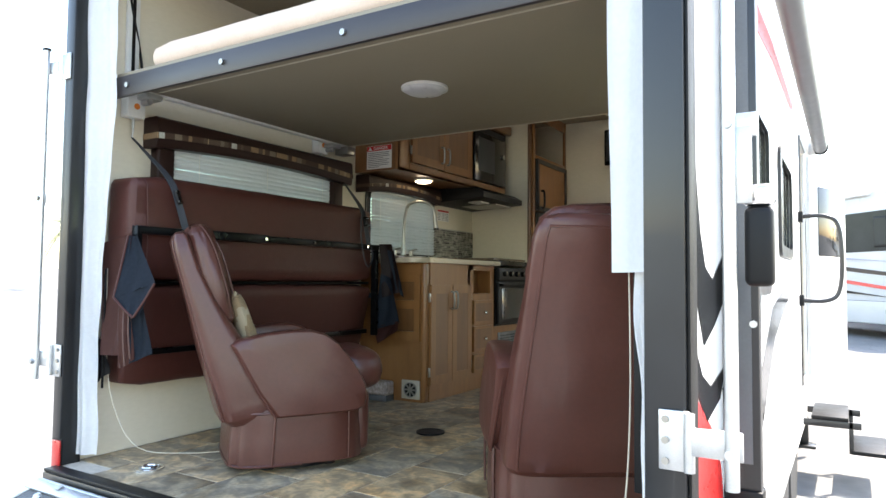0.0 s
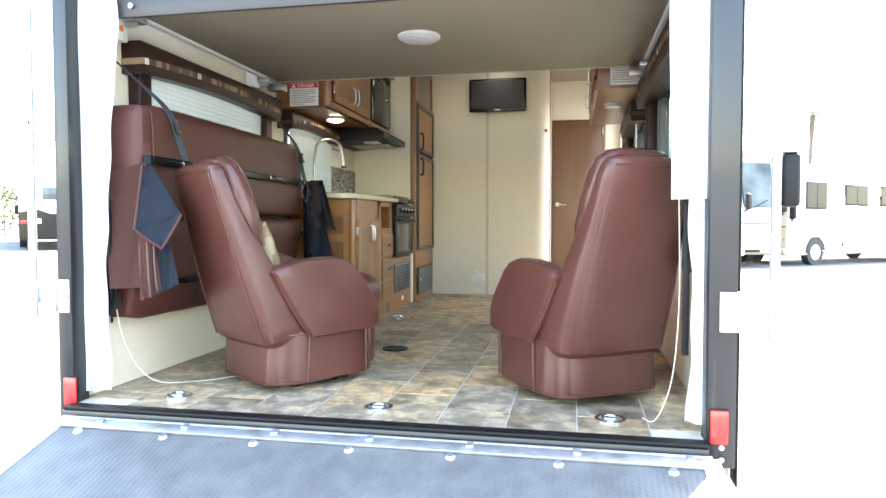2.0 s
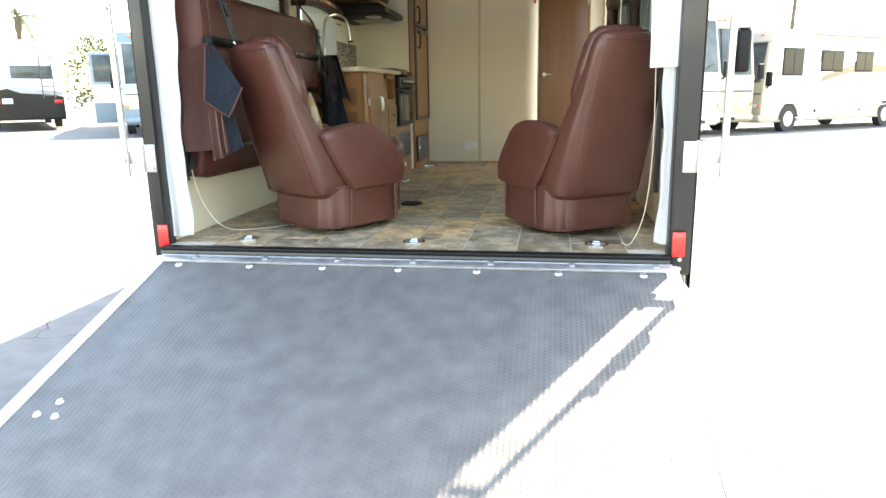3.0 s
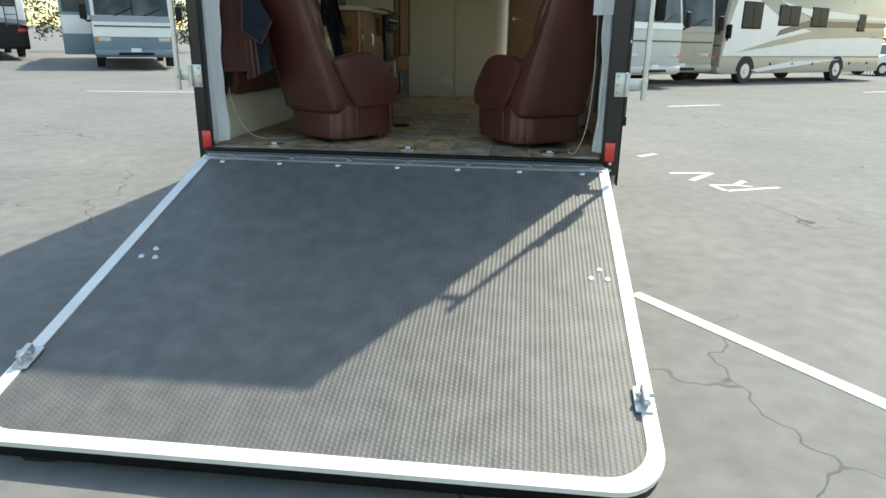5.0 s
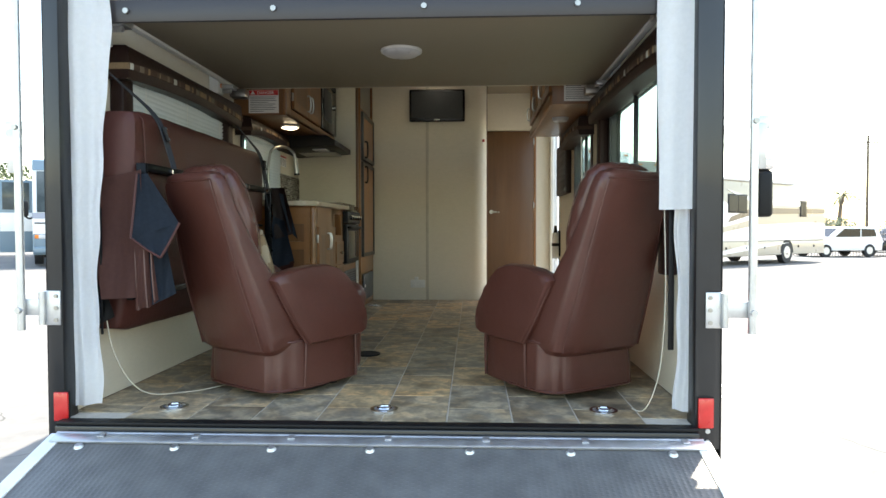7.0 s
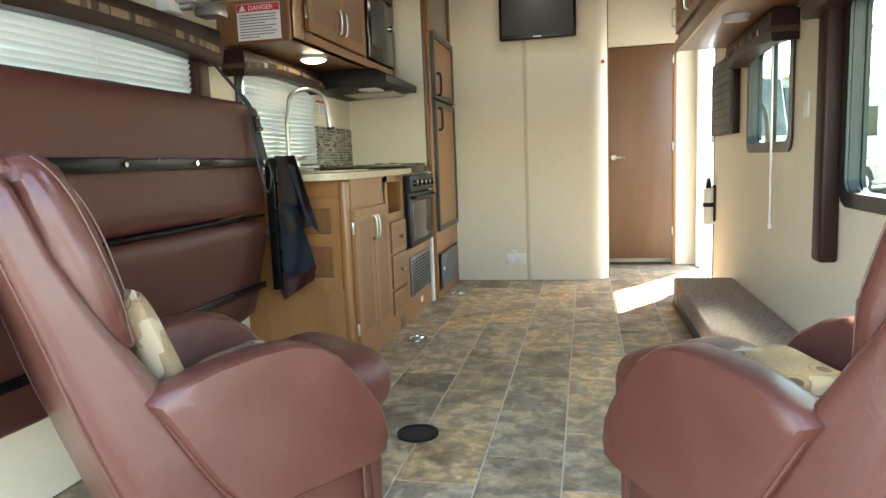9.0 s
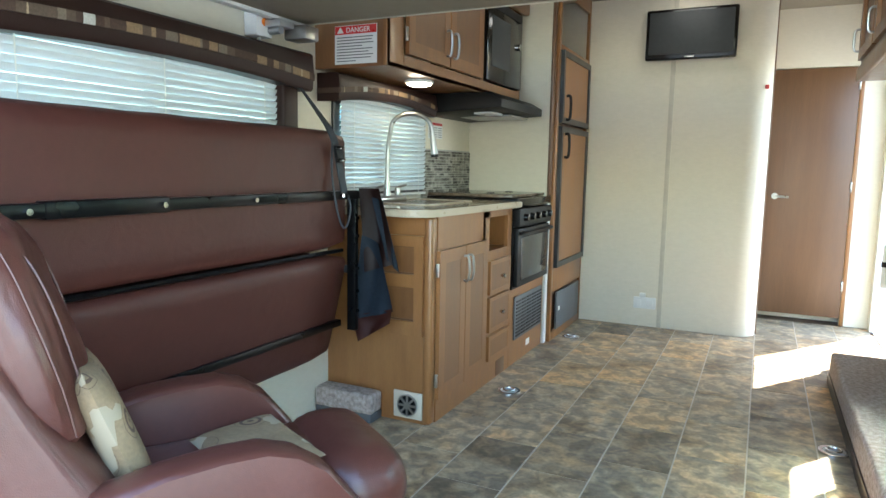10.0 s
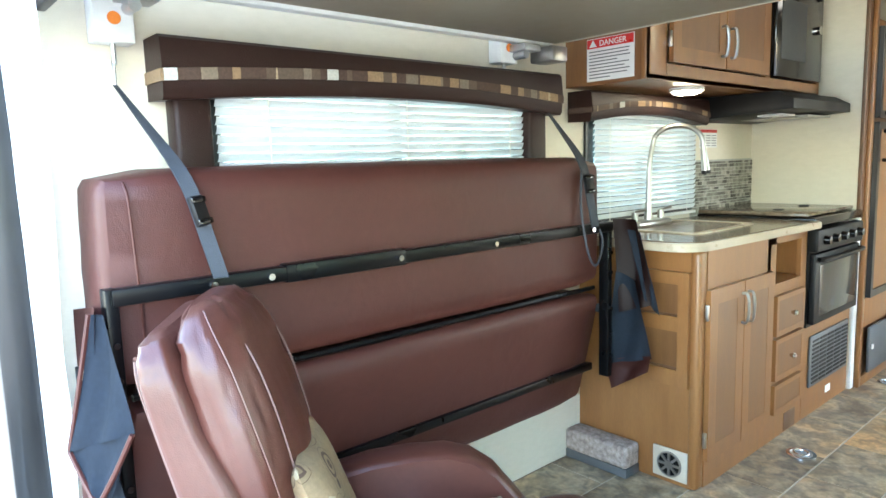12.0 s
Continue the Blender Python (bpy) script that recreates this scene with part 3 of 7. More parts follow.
LW = [(0.56, 1.74, 1.50, 2.17), (2.09, 2.90, 1.70, 2.13)]           # left windows
RW = [(0.72, 1.81, 1.50, 2.20), (2.43, 3.20, 1.69, 2.21)]           # right windows
ED = (4.22, 4.95, F, 2.62)                                           # entry door
left = thing("wall_left", "beige vinyl-clad side wall with two window openings", "wall", (-XI, 0, F), kind="structure")
right = thing("wall_right", "beige vinyl-clad side wall with windows and the entry doorway", "wall", (XI, 0, F), kind="structure")
wall_with("panel", -XI - 0.018, -XI, 0.168, 5.10, F, ZC, LW, "wall", left)
wall_with("panel", XI, XI + 0.018, 0.168, 5.10, F, ZC, RW + [ED], "wall", right)
wall_with("outer_skin", -XO, -XI - 0.020, 0.168, YF, 0.42, ZR, LW, "gelcoat", shell)
wall_with("outer_skin", XI + 0.020, XO, 0.168, YF, 0.42, ZR, RW + [(ED[0], ED[1], F, ED[3])], "gelcoat", shell)
part("front_cap", box(-XO, XO, YF, YF + 0.25, 0.42, ZR, 0.1, 4), "gelcoat", shell)
part("roof", box(-XO, XO, 0.05, YF + 0.1, ZR + 0.001, ZR + 0.07, 0.03, 3), "white_metal", shell)
part("underbody", box(-XO + 0.03, XO - 0.03, 0.17, YF, 0.40, F - 0.06), "black_frame", shell, "black steel chassis under the floor")
# awning tube along the top of the kerb side
aw = thing("awning", "rolled grey awning under the roof edge of the trailer", "awning", (1.36, 2.2, 2.75))
part("roll", rod((1.345, 0.30, 2.83), (1.345, 5.9, 2.83), 0.062, 20), "grey_panel", aw)
for y in (0.30, 5.88):
    part("end_cap", rod((1.345, y - 0.02, 2.83), (1.345, y + 0.02, 2.83), 0.072, 20), "black_plastic", aw)
    part("bracket", box(XO, 1.30, y - 0.03, y + 0.03, 2.76, 2.92, 0.006), "white_metal", aw)
part("arm", box(XO + 0.003, 1.345, 0.56, 0.615, 0.94, 2.79, 0.006), "black_frame", aw, "black hinged awning arm folded against the wall")
part("arm_track", box(XO + 0.020, 1.325, 0.556, 0.561, 1.02, 2.74, 0.002), "grey_panel", aw)
part("arm_foot", box(XO + 0.001, 1.350, 0.55, 0.625, 0.89, 0.95, 0.008), "black_plastic", aw)
for z in (1.40, 1.96, 2.45):
    part("arm_bolt", rod((1.330, 0.561, z), (1.330, 0.552, z), 0.010, 10), "galv", aw)

# graphics on the kerb side
gfx = thing("side_graphics", "black, grey and red vinyl swooshes on white fibreglass", "decal", (XO, 1.5, 1.4), kind="structure")
for pts, m in (([(0.172, 1.86), (0.20, 1.74), (0.24, 1.63), (0.30, 1.55), (0.40, 1.52), (0.60, 1.60), (0.95, 1.72), (1.4, 1.80), (0.95, 1.62), (0.60, 1.47), (0.42, 1.40), (0.28, 1.36), (0.172, 1.50)], "black_gloss"),
               ([(0.172, 1.36), (0.25, 1.29), (0.36, 1.25), (0.60, 1.28), (0.50, 1.20), (0.30, 1.17), (0.172, 1.27)], "black_gloss"),
               ([(0.65, 1.36), (0.95, 1.42), (1.5, 1.52), (0.95, 1.34), (0.70, 1.26)], "grey_panel"),
               ([(0.172, 1.25), (0.24, 1.21), (0.36, 1.15), (0.50, 1.02), (0.55, 0.86), (0.36, 0.92), (0.172, 1.02)], "red"),
               ([(0.55, 1.22), (0.80, 1.24), (1.3, 1.36), (0.80, 1.14), (0.60, 1.10)], "black_gloss"),
               ([(1.2, 1.0), (2.0, 1.4), (3.2, 1.55), (3.2, 1.47), (2.1, 1.25), (1.35, 0.85)], "black_gloss"),
               ([(1.0, 2.62), (2.2, 2.72), (3.6, 2.74), (3.6, 2.66), (2.2, 2.62), (1.0, 2.5)], "red")):
    part("swoosh", prism(pts, "x", XO, XO + 0.003), m, gfx)

# rear frame: black posts, header and sill
rear = thing("rear_frame", "black steel frame round the open rear of the trailer", "door frame", (0, 0.05, F), kind="structure")
for s in (-1, 1):
    part("post", box(*sorted((1.158 if s > 0 else -1.188, s * 1.25)), 0.075, 0.165, 0.66, ZR, 0.008), "black_frame", rear)
    part("corner_trim", box(*sorted((s * 1.251, s * 1.258)), 0.085, 0.165, 0.60, ZR, 0.002), "black_plastic", rear)
    for z in (0.69, 0.73):
        part("screw", rod((s * 1.205, 0.070, z), (s * 1.205, 0.076, z), 0.009, 10), "galv", rear)
part("header", box(-1.187, 1.157, 0.075, 0.165, 2.93, ZR, 0.008), "black_frame", rear)
part("sill", box(-1.187, 1.157, 0.010, 0.165, 0.655, F - 0.009, 0.006), "black_frame", rear, "black rubber-faced door sill")
part("sill_cap", box(-1.187, 1.157, 0.015, 0.072, F - 0.008, F + 0.004, 0.003), "black_plastic", rear)
for s in (-1, 1):
    r = thing("reflector", "red rear side reflector on the black post", "reflector", (s * 1.195, 0.07, 0.80), group="rear reflectors")
    part("lens", box(s * 1.196 - 0.028, s * 1.196 + 0.028, 0.062, 0.072, 0.742, 0.852, 0.005), "red", r)
    part("base", box(s * 1.196 - 0.030, s * 1.196 + 0.030, 0.072, 0.0765, 0.739, 0.855, 0.001), "black_plastic", r)

# lock bars that swing on the posts
for s in (-1, 1):
    px = 1.345 if s > 0 else 1.325
    lb = thing("lock_bar", "galvanised ramp lock bar swung open on its hinge", "latch", (s * 1.24, 0.06, 1.18), group="ramp lock bars")
    part("hinge_plate", box(*sorted((s * 1.192, s * 1.258)), 0.066, 0.074, 1.105, 1.235, 0.003), "galv", lb)
    part("knuckle", rod((s * 1.258, 0.060, 1.108), (s * 1.258, 0.060, 1.232), 0.012, 12), "galv", lb)
    part("arm", box(*sorted((s * 1.260, s * (px + 0.02))), 0.050, 0.060, 1.145, 1.205, 0.003), "galv", lb)
    part("pipe", rod((s * px, 0.040, 1.09), (s * px, 0.040, 2.47), 0.0145, 16), "galv", lb)
    part("pipe_cap", rod((s * px, 0.040, 2.468), (s * px, 0.040, 2.478), 0.0165, 16), "black_plastic", lb)
    part("upper_arm", box(*sorted((s * (px - 0.012), s * (px + 0.055))), 0.046, 0.054, 1.815, 1.865, 0.003), "galv", lb)
    part("catch_plate", box(*sorted((s * (px + 0.010), s * (px + 0.044))), 0.040, 0.046, 1.675, 1.835, 0.004), "galv", lb, "galvanised catch plate")
    part("upper_bolt", rod((s * px, 0.018, 1.84), (s * px, 0.056, 1.84), 0.010, 10), "steel", lb)
    part("upper_plate", box(*sorted((s * 1.195, s * 1.258)), 0.066, 0.074, 2.34, 2.45, 0.003), "galv", lb)
    part("upper_link", box(*sorted((s * 1.256, s * (px + 0.015))), 0.050, 0.058, 2.37, 2.42, 0.003), "galv", lb)
    for z in (1.135, 1.18, 1.225):
        part("bolt", rod((s * 1.207, 0.060, z - 0.01), (s * 1.207, 0.068, z - 0.01), 0.008, 8), "steel", lb)
    if s > 0:
        gp = part("grip", box(px + 0.024, px + 0.080, 0.062, 0.112, 1.505, 1.672, 0.014, 3), "black_plastic", lb, "black moulded grip")
        part("grip_cap", box(px + 0.022, px + 0.082, 0.060, 0.114, 1.672, 1.718, 0.012, 3), "chrome", gp, "chrome grip cap")
    part("end_bolt", rod((s * px, 0.016, 1.165), (s * px, 0.062, 1.165), 0.012, 8), "galv", lb)

# ---- ramp ----
RA = math.degrees(math.atan(0.305))
RL = 2.122
ramp_door = thing("ramp_door", "lowered rear ramp door with black rubber matting and white edging", "ramp", (0, -0.012, 0.715), rx=RA)


def ramp_outline(inset, top=0.0):
    w, r = 1.182 - inset, 0.17 - inset * 0.5
    pts = [(w, -top), (-w, -top)]
    for cx, a0 in ((-w + r, 180), (w - r, 270)):
        pts += [(cx + r * math.cos(radians(a0 + 90 * k / 8)), -RL + inset + r + r * math.sin(radians(a0 + 90 * k / 8))) for k in range(9)]
    return pts


part("core", prism(ramp_outline(0.004), "z", -0.072, -0.010, 0.004), "black_plastic", ramp_door, "brown-black edge of the ramp panel", local=True)
part("edging", frame_of(ramp_outline(0.0), ramp_outline(0.052, 0.05), "z", -0.018, 0.006), "white_metal", ramp_door, "white aluminium edging", local=True)
part("matting", prism(ramp_outline(0.050, 0.048), "z", -0.010, 0.001), "matting", ramp_door, "black studded rubber matting", local=True)
part("hinge_strip", box(-1.16, 1.16, -0.055, 0.0, 0.004, 0.012, 0.002), "galv", ramp_door, "galvanised hinge strip", local=True)
part("hinge_barrel", rod((-1.16, 0.0, 0.004), (1.16, 0.0, 0.004), 0.010, 12), "galv", ramp_door, local=True)
for k in range(7):
    x = -1.04 + k * 0.346
    part("hinge_bolt", rod((x, -0.072, 0.0), (x, -0.072, 0.010), 0.018, 12, 0.012), "galv", ramp_door, local=True)
    part("hinge_tab", box(x + 0.045, x + 0.07, -0.03, -0.006, 0.012, 0.017, 0.002), "galv", ramp_door, local=True)
for s in (-1, 1):
    for dx, dy in ((0, 0), (-0.04, -0.065), (0.03, -0.068)):
        part("mat_screw", rod((s * 1.03 + dx + 0.026, -0.98 + dy, 0.0), (s * 1.03 + dx + 0.026, -0.98 + dy, 0.008), 0.016, 12, 0.010), "galv", ramp_door, local=True)
    lt = part("latch_bracket", box(s * 1.14 - 0.03, s * 1.14 + 0.03, -1.80, -1.68, 0.006, 0.014, 0.003), "galv", ramp_door, "galvanised latch bracket", local=True)
    part("latch_lug", box(s * 1.145 - 0.012, s * 1.145 + 0.012, -1.78, -1.70, 0.012, 0.05, 0.006), "galv", lt, local=True)
    part("latch_bolt", rod((s * 1.145 - 0.03, -1.74, 0.034), (s * 1.145 + 0.03, -1.74, 0.034), 0.008, 8), "galv", lt, local=True)
    part("foot", box(s * 0.9 - 0.06, s * 0.9 + 0.06, -RL + 0.01, -RL + 0.09, -0.105, -0.070, 0.01), "rubber", ramp_door, local=True)

# ---- curtains of the rear opening ----
def rear_curtain(s):
    zt = 2.90

    def place(u, v):
        z = zt - v * (zt - F - 0.03)
        if s < 0:
            inner = -1.105 + 0.055 * min(1, max(0, (z - 1.5) / 0.6)) + 0.007 * math.sin(z * 9) + 0.004 * math.sin(z * 23)
        else:
            inner = 1.118 + 0.009 * math.sin(z * 7) + 0.004 * math.sin(z * 21)
        outer = 1.157 if s > 0 else -1.187
        x = outer + (inner - outer) * u
        return Vector((x, 0.135 + 0.05 * u + 0.008 * math.sin(u * 9 + z * 1.3) + 0.006 * noise.noise((u * 3, z * 4, s)), z))
    th = thing("curtain", "white vinyl rear curtain rolled against the post", "curtain", (s * 1.12, 0.12, F), group="rear curtains")
    part("drape", cloth(1, 1, place, 10, 60), "curtain", th)
    if s > 0:
        def flap(u, v):
            z = zt - v * (zt - 1.535)
            return Vector((1.157 - u * (0.108 - 0.006 * math.sin(z * 5)), 0.115 + 0.07 * u + 0.006 * math.sin(u * 8 + z * 2), z))
        part("flap", cloth(1, 1, flap, 8, 40), "curtain", th)
        part("zip_edge", box(1.100, 1.122, 0.205, 0.213, 1.0, 1.54, 0.003), "black_plastic", th)
    else:
        part("zip_edge", box(-1.112, -1.104, 0.195, 0.203, 1.05, 1.55, 0.002), "black_plastic", th)


rear_curtain(-1)
rear_curtain(1)
for pts in ([(-1.115, 0.21, 1.55), (-1.105, 0.21, 1.2), (-1.08, 0.24, 0.96), (-1.0, 0.3, 0.80), (-0.88, 0.45, 0.762), (-0.76, 0.62, 0.758), (-0.70, 0.8, 0.757)],
            [(1.07, 0.22, 2.3), (1.085, 0.22, 1.6), (1.09, 0.21, 1.2), (1.07, 0.21, 0.92), (1.02, 0.22, 0.77), (0.98, 0.27, 0.757)]):
    th = thing("pull_cord", "white cord hanging from the rear curtain to the floor", "cord", pts[-1], group="curtain cords")
    part("cord", tube(pts, 0.0022, 8), "trim_beige", th)

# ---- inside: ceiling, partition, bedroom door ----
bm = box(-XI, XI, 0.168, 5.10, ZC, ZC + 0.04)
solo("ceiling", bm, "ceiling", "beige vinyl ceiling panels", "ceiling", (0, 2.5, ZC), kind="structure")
part("floor_deck", box(-XI - 0.018, XI + 0.018, 0.168, YF, F - 0.055, F - 0.008), "wood_in", shell, "plywood floor deck")
pt = [(-1.21, 4.36), (0.36, 4.36)]
pw = thing("wall_partition", "beige partition wall with a rounded outer corner", "wall", (0, 4.36, F), kind="structure")
cr = 0.14
out = [(-XI, 4.345), (0.50 - cr, 4.345)] + [(0.50 - cr + cr * math.sin(radians(a)), 4.345 + cr - cr * math.cos(radians(a))) for a in range(10, 91, 10)] + [(0.50, 5.10), (-XI, 5.10)]
part("panel", prism(out, "z", F, ZC), "wall", pw)
part("seam_strip", box(-0.115, -0.085, 4.339, 4.346, F, ZC, 0.002), "trim_beige", pw, "beige joint strip")
part("corner_bead", rod((0.502, 4.50, F), (0.502, 4.50, ZC), 0.006, 8), "wood_door", pw)
end = thing("wall_end", "beige wall over the bedroom door with a wood side jamb", "wall", (0.8, 5.06, F), kind="structure")
part("lintel", box(0.503, XI, 5.06, 5.09, 2.56, ZC), "wall", end)
part("stub", box(1.035, XI, 5.06, 5.09, F, 2.558), "wall", end)
part("closing", box(-XO, XO, 5.2, 5.24, F, ZC), "wall", end)
part("jamb", box(1.036, 1.062, 5.045, 5.06, F, 2.558, 0.003), "wood", end, "light wood door jamb")
d1 = thing("door_1", "brown wood-grain bedroom door, closed", "door", (0.77, 5.05, F), kind="structure")
part("leaf", box(0.508, 1.034, 5.048, 5.075, F + 0.055, 2.555, 0.003), "wood_door", d1)
h = part("handle", rod((0.565, 5.048, 1.66), (0.565, 5.02, 1.66), 0.022, 16), "nickel", d1, "brushed nickel lever handle")
part("lever", rod((0.565, 5.015, 1.66), (0.655, 5.012, 1.655), 0.008, 10), "nickel", h)
for z in (1.0, 1.7, 2.4):
    part("hinge", box(1.028, 1.040, 5.040, 5.050, z, z + 0.07, 0.002), "nickel", d1)
o = thing("power_outlet", "white double outlet plate low on the partition", "outlet", (-0.2, 4.34, 0.91))
part("plate", box(-0.275, -0.125, 4.336, 4.345, 0.875, 0.955, 0.004), "white_plastic", o)
for x in (-0.245, -0.165):
    part("socket", box(x - 0.022, x + 0.022, 4.332, 4.337, 0.892, 0.938, 0.004), "white_plastic", o)
part("plug", box(-0.235, -0.195, 4.325, 4.345, 0.955, 0.985, 0.006), "white_plastic", o)
wd = thing("warning_light", "small red indicator on the partition corner", "indicator", (0.47, 4.40, 2.36))
part("lens", box(0.455, 0.478, 4.372, 4.402, 2.35, 2.375, 0.003), "red", wd)

# television
tv = thing("television", "flat black television hung on the partition", "television", (0, 4.30, 2.72))
part("housing", box(-0.275, 0.280, 4.275, 4.315, 2.543, 2.862, 0.012, 3), "black_gloss", tv)
part("screen", box(-0.254, 0.259, 4.271, 4.276, 2.578, 2.843, 0.002), "screen", tv, "dark grey switched-off screen")
part("wall_bracket", box(-0.12, 0.12, 4.31, 4.345, 2.65, 2.82, 0.005), "black_plastic", tv)
part("badge", box(-0.03, 0.03, 4.270, 4.275, 2.553, 2.565, 0.001), "nickel", tv)
# ceiling vent
cv = thing("ceiling_light", "lit white ceiling light panel near the partition", "ceiling light", (0, 4.0, ZC))
part("frame", frame_of(rounded(0.42, 0.42, 0.03, 4, 0, 3.95), rounded(0.32, 0.32, 0.02, 4, 0, 3.95), "z", ZC - 0.018, ZC - 0.001), "white_plastic", cv)
part("diffuser", box(-0.16, 0.16, 3.87, 4.19, ZC - 0.014, ZC - 0.002, 0.002), "lamp_panel", cv, "glowing white diffuser")

# ---- windows ----
def window(n, xw, s, y0, y1, z0, z1, blind_to=None, slat=0.0225, sash=True):
    """s: +1 for the wall on the kerb side, -1 for the other; the frame sits in the opening."""
    cy, cz, w, h = (y0 + y1) / 2, (z0 + z1) / 2, y1 - y0, z1 - z0
    th = thing(f"window_{n}", "black-framed sliding trailer window" + (" behind a white blind" if blind_to else ", half open"), "window", (xw, cy, z0), kind="structure")
    o, i = rounded(w + 0.05, h + 0.05, 0.07, 5, cy, cz), rounded(w - 0.05, h - 0.05, 0.05, 5, cy, cz)
    part("window_frame", frame_of(o, i, "x", *sorted((xw - s * 0.012, xw - s * 0.002))), "black_frame", th)
    o2 = rounded(w - 0.004, h - 0.004, 0.05, 5, cy, cz)
    part("reveal", frame_of(o2, i, "x", *sorted((xw, xw + s * 0.036))), "black_frame", th)
    o3 = rounded(w + 0.07, h + 0.07, 0.08, 5, cy, cz)
    part("outer_frame", frame_of(o3, i, "x", *sorted((xw + s * 0.042, xw + s * 0.056))), "black_frame", th)
    for a, b, dx in ((y0 + 0.02, cy + 0.01, 0.018), (cy - 0.01, y1 - 0.02, 0.026)):
        pn = part("pane", box(*sorted((xw + s * dx, xw + s * (dx + 0.004))), a, b, z0 + 0.02, z1 - 0.02), "pane", th)
        pn.visible_shadow = False
    if sash:
        part("mullion", box(*sorted((xw + s * 0.012, xw + s * 0.034)), cy - 0.018, cy + 0.018, z0 + 0.02, z1 - 0.02, 0.003), "black_frame", th)
    if blind_to is not None:
        bl = thing("window_blind", "white horizontal mini blind, lowered", "blind", (xw - s * 0.02, cy, z1), group="mini blinds")
        part("head_rail", box(*sorted((xw - s * 0.045, xw - s * 0.014)), y0 + 0.012, y1 - 0.012, z1 - 0.022, z1 + 0.002, 0.002), "white_metal", bl)
        prof = []
        for k in range(6):
            a = -0.0115 + 0.023 * k / 5
            prof.append((a, 0.0025 * (1 - (a / 0.0115) ** 2)))
        tilt = radians(62)
        rings = []
        for yy in (y0 + 0.006, y1 - 0.006):
            ring = [(a, b) for a, b in prof] + [(a, b - 0.0008) for a, b in reversed(prof)]
            rings.append([(s * (a * math.cos(tilt) - b * math.sin(tilt)), yy - cy, -(a * math.sin(tilt) + b * math.cos(tilt))) for a, b in ring])
        me = finish("slat", loft(rings), "blind")
        z, rng = z1 - 0.035, random.Random(n)
        while z > blind_to:
            sl = new("slat", me)
            sl.parent = bl
            sl.matrix_basis = pose(-s * 0.008, 0, z - z1, rng.uniform(-0.12, 0.12), rng.uniform(-2, 2), 0)
            z -= slat
        part("bottom_rail", box(*sorted((xw - s * 0.040, xw - s * 0.016)), y0 + 0.01, y1 - 0.01, z - 0.012, z, 0.002), "white_metal", bl)
        for k in (0.12, 0.5, 0.88):
            yy = y0 + k * w
            part("ladder_cord", box(*sorted((xw - s * 0.041, xw - s * 0.0405)), yy - 0.002, yy + 0.002, z, z1 - 0.02), "white_plastic", bl)
    return th


window(1, -XI, -1, *LW[0], blind_to=1.55)
window(2, -XI, -1, *LW[1], blind_to=1.71)
window(3, XI, 1, *RW[0])
window(4, XI, 1, *RW[1])


def valance(name, xw, s, y0, y1, z0, z1, depth, arch, legs=None, label="brown padded window valance with a patterned fabric band"):
    """An upholstered pelmet: its lower edge is arched; legs hang at both ends down to a height."""
    th = thing(name, label, "valance", (xw, (y0 + y1) / 2, z1), group="padded valances")
    n = 24
    xf = xw - s * depth

    def low(t):
        return z0 + arch * (1 - (2 * t - 1) ** 2)
    ys = [y0 + (y1 - y0) * k / n for k in range(n + 1)]
    rings = []
    for k, y in enumerate(ys):
        zl = low(k / n)
        rings.append([(xw - s * 0.002, y, zl), (xf + s * 0.008, y, zl - 0.003), (xf, y, zl + 0.006), (xf - s * 0.006, y, (zl + z1) / 2), (xf, y, z1 - 0.008), (xf + s * 0.01, y, z1), (xw - s * 0.002, y, z1)])
    part("board", loft(rings), "vinyl_dark", th)
    bh = (z1 - z0) * 0.19
    rings = []
    for k, y in enumerate(ys):
        zl = low(k / n) + (z1 - z0) * 0.27
        rings.append([(xf + s * 0.004, y, zl), (xf - s * 0.0085, y, zl), (xf - s * 0.0095, y, zl + bh * 0.5), (xf - s * 0.0085, y, zl + bh), (xf + s * 0.004, y, zl + bh)])
    part("fabric_band", loft(rings), "fabric", th, "woven band in tan, grey and brown squares")
    zl = low(0) + (z1 - z0) * 0.27
    for a, b in ((y0 - 0.004, y0 + 0.001), (y1 - 0.001, y1 + 0.004)):
        part("band_return", box(*sorted((xf - s * 0.004, xw - s * 0.004)), a, b, zl, zl + bh), "fabric", th)
    if legs:
        for a in (y0 + 0.035, y1 - 0.125):
            part("leg", box(*sorted((xw - s * 0.065, xw - s * 0.002)), a, a + 0.09, legs, z0 + 0.02, 0.012, 3), "vinyl_dark", th)
    return th


valance("window_valance", -XI, -1, 0.42, 1.80, 2.108, 2.248, 0.105, 0.03, legs=1.5)
valance("window_valance", -XI, -1, 1.965, 2.86, 2.088, 2.202, 0.11, 0.035)
valance("window_valance", XI, 1, 0.40, 1.968, 2.14, 2.29, 0.11, 0.03, legs=1.27)
valance("window_valance", XI, 1, 2.36, 3.28, 2.13, 2.26, 0.11, 0.03)
wand = thing("blind_wand", "white plastic wand hanging by the window", "blind wand", (1.14, 2.5, 1.34))
part("wand", rod((1.145, 2.52, 2.13), (1.145, 2.50, 1.345), 0.005, 8), "white_plastic", wand)
part("tip", rod((1.145, 2.50, 1.345), (1.145, 2.499, 1.325), 0.009, 8), "white_plastic", wand)
sw = thing("wall_switch", "white light switch plate on the side wall", "switch", (1.208, 2.23, 1.86))
part("plate", box(1.201, XI, 2.205, 2.265, 1.80, 1.905, 0.004), "white_plastic", sw)
part("rocker", box(1.196, 1.203, 2.224, 2.246, 1.835, 1.87, 0.003), "white_plastic", sw)
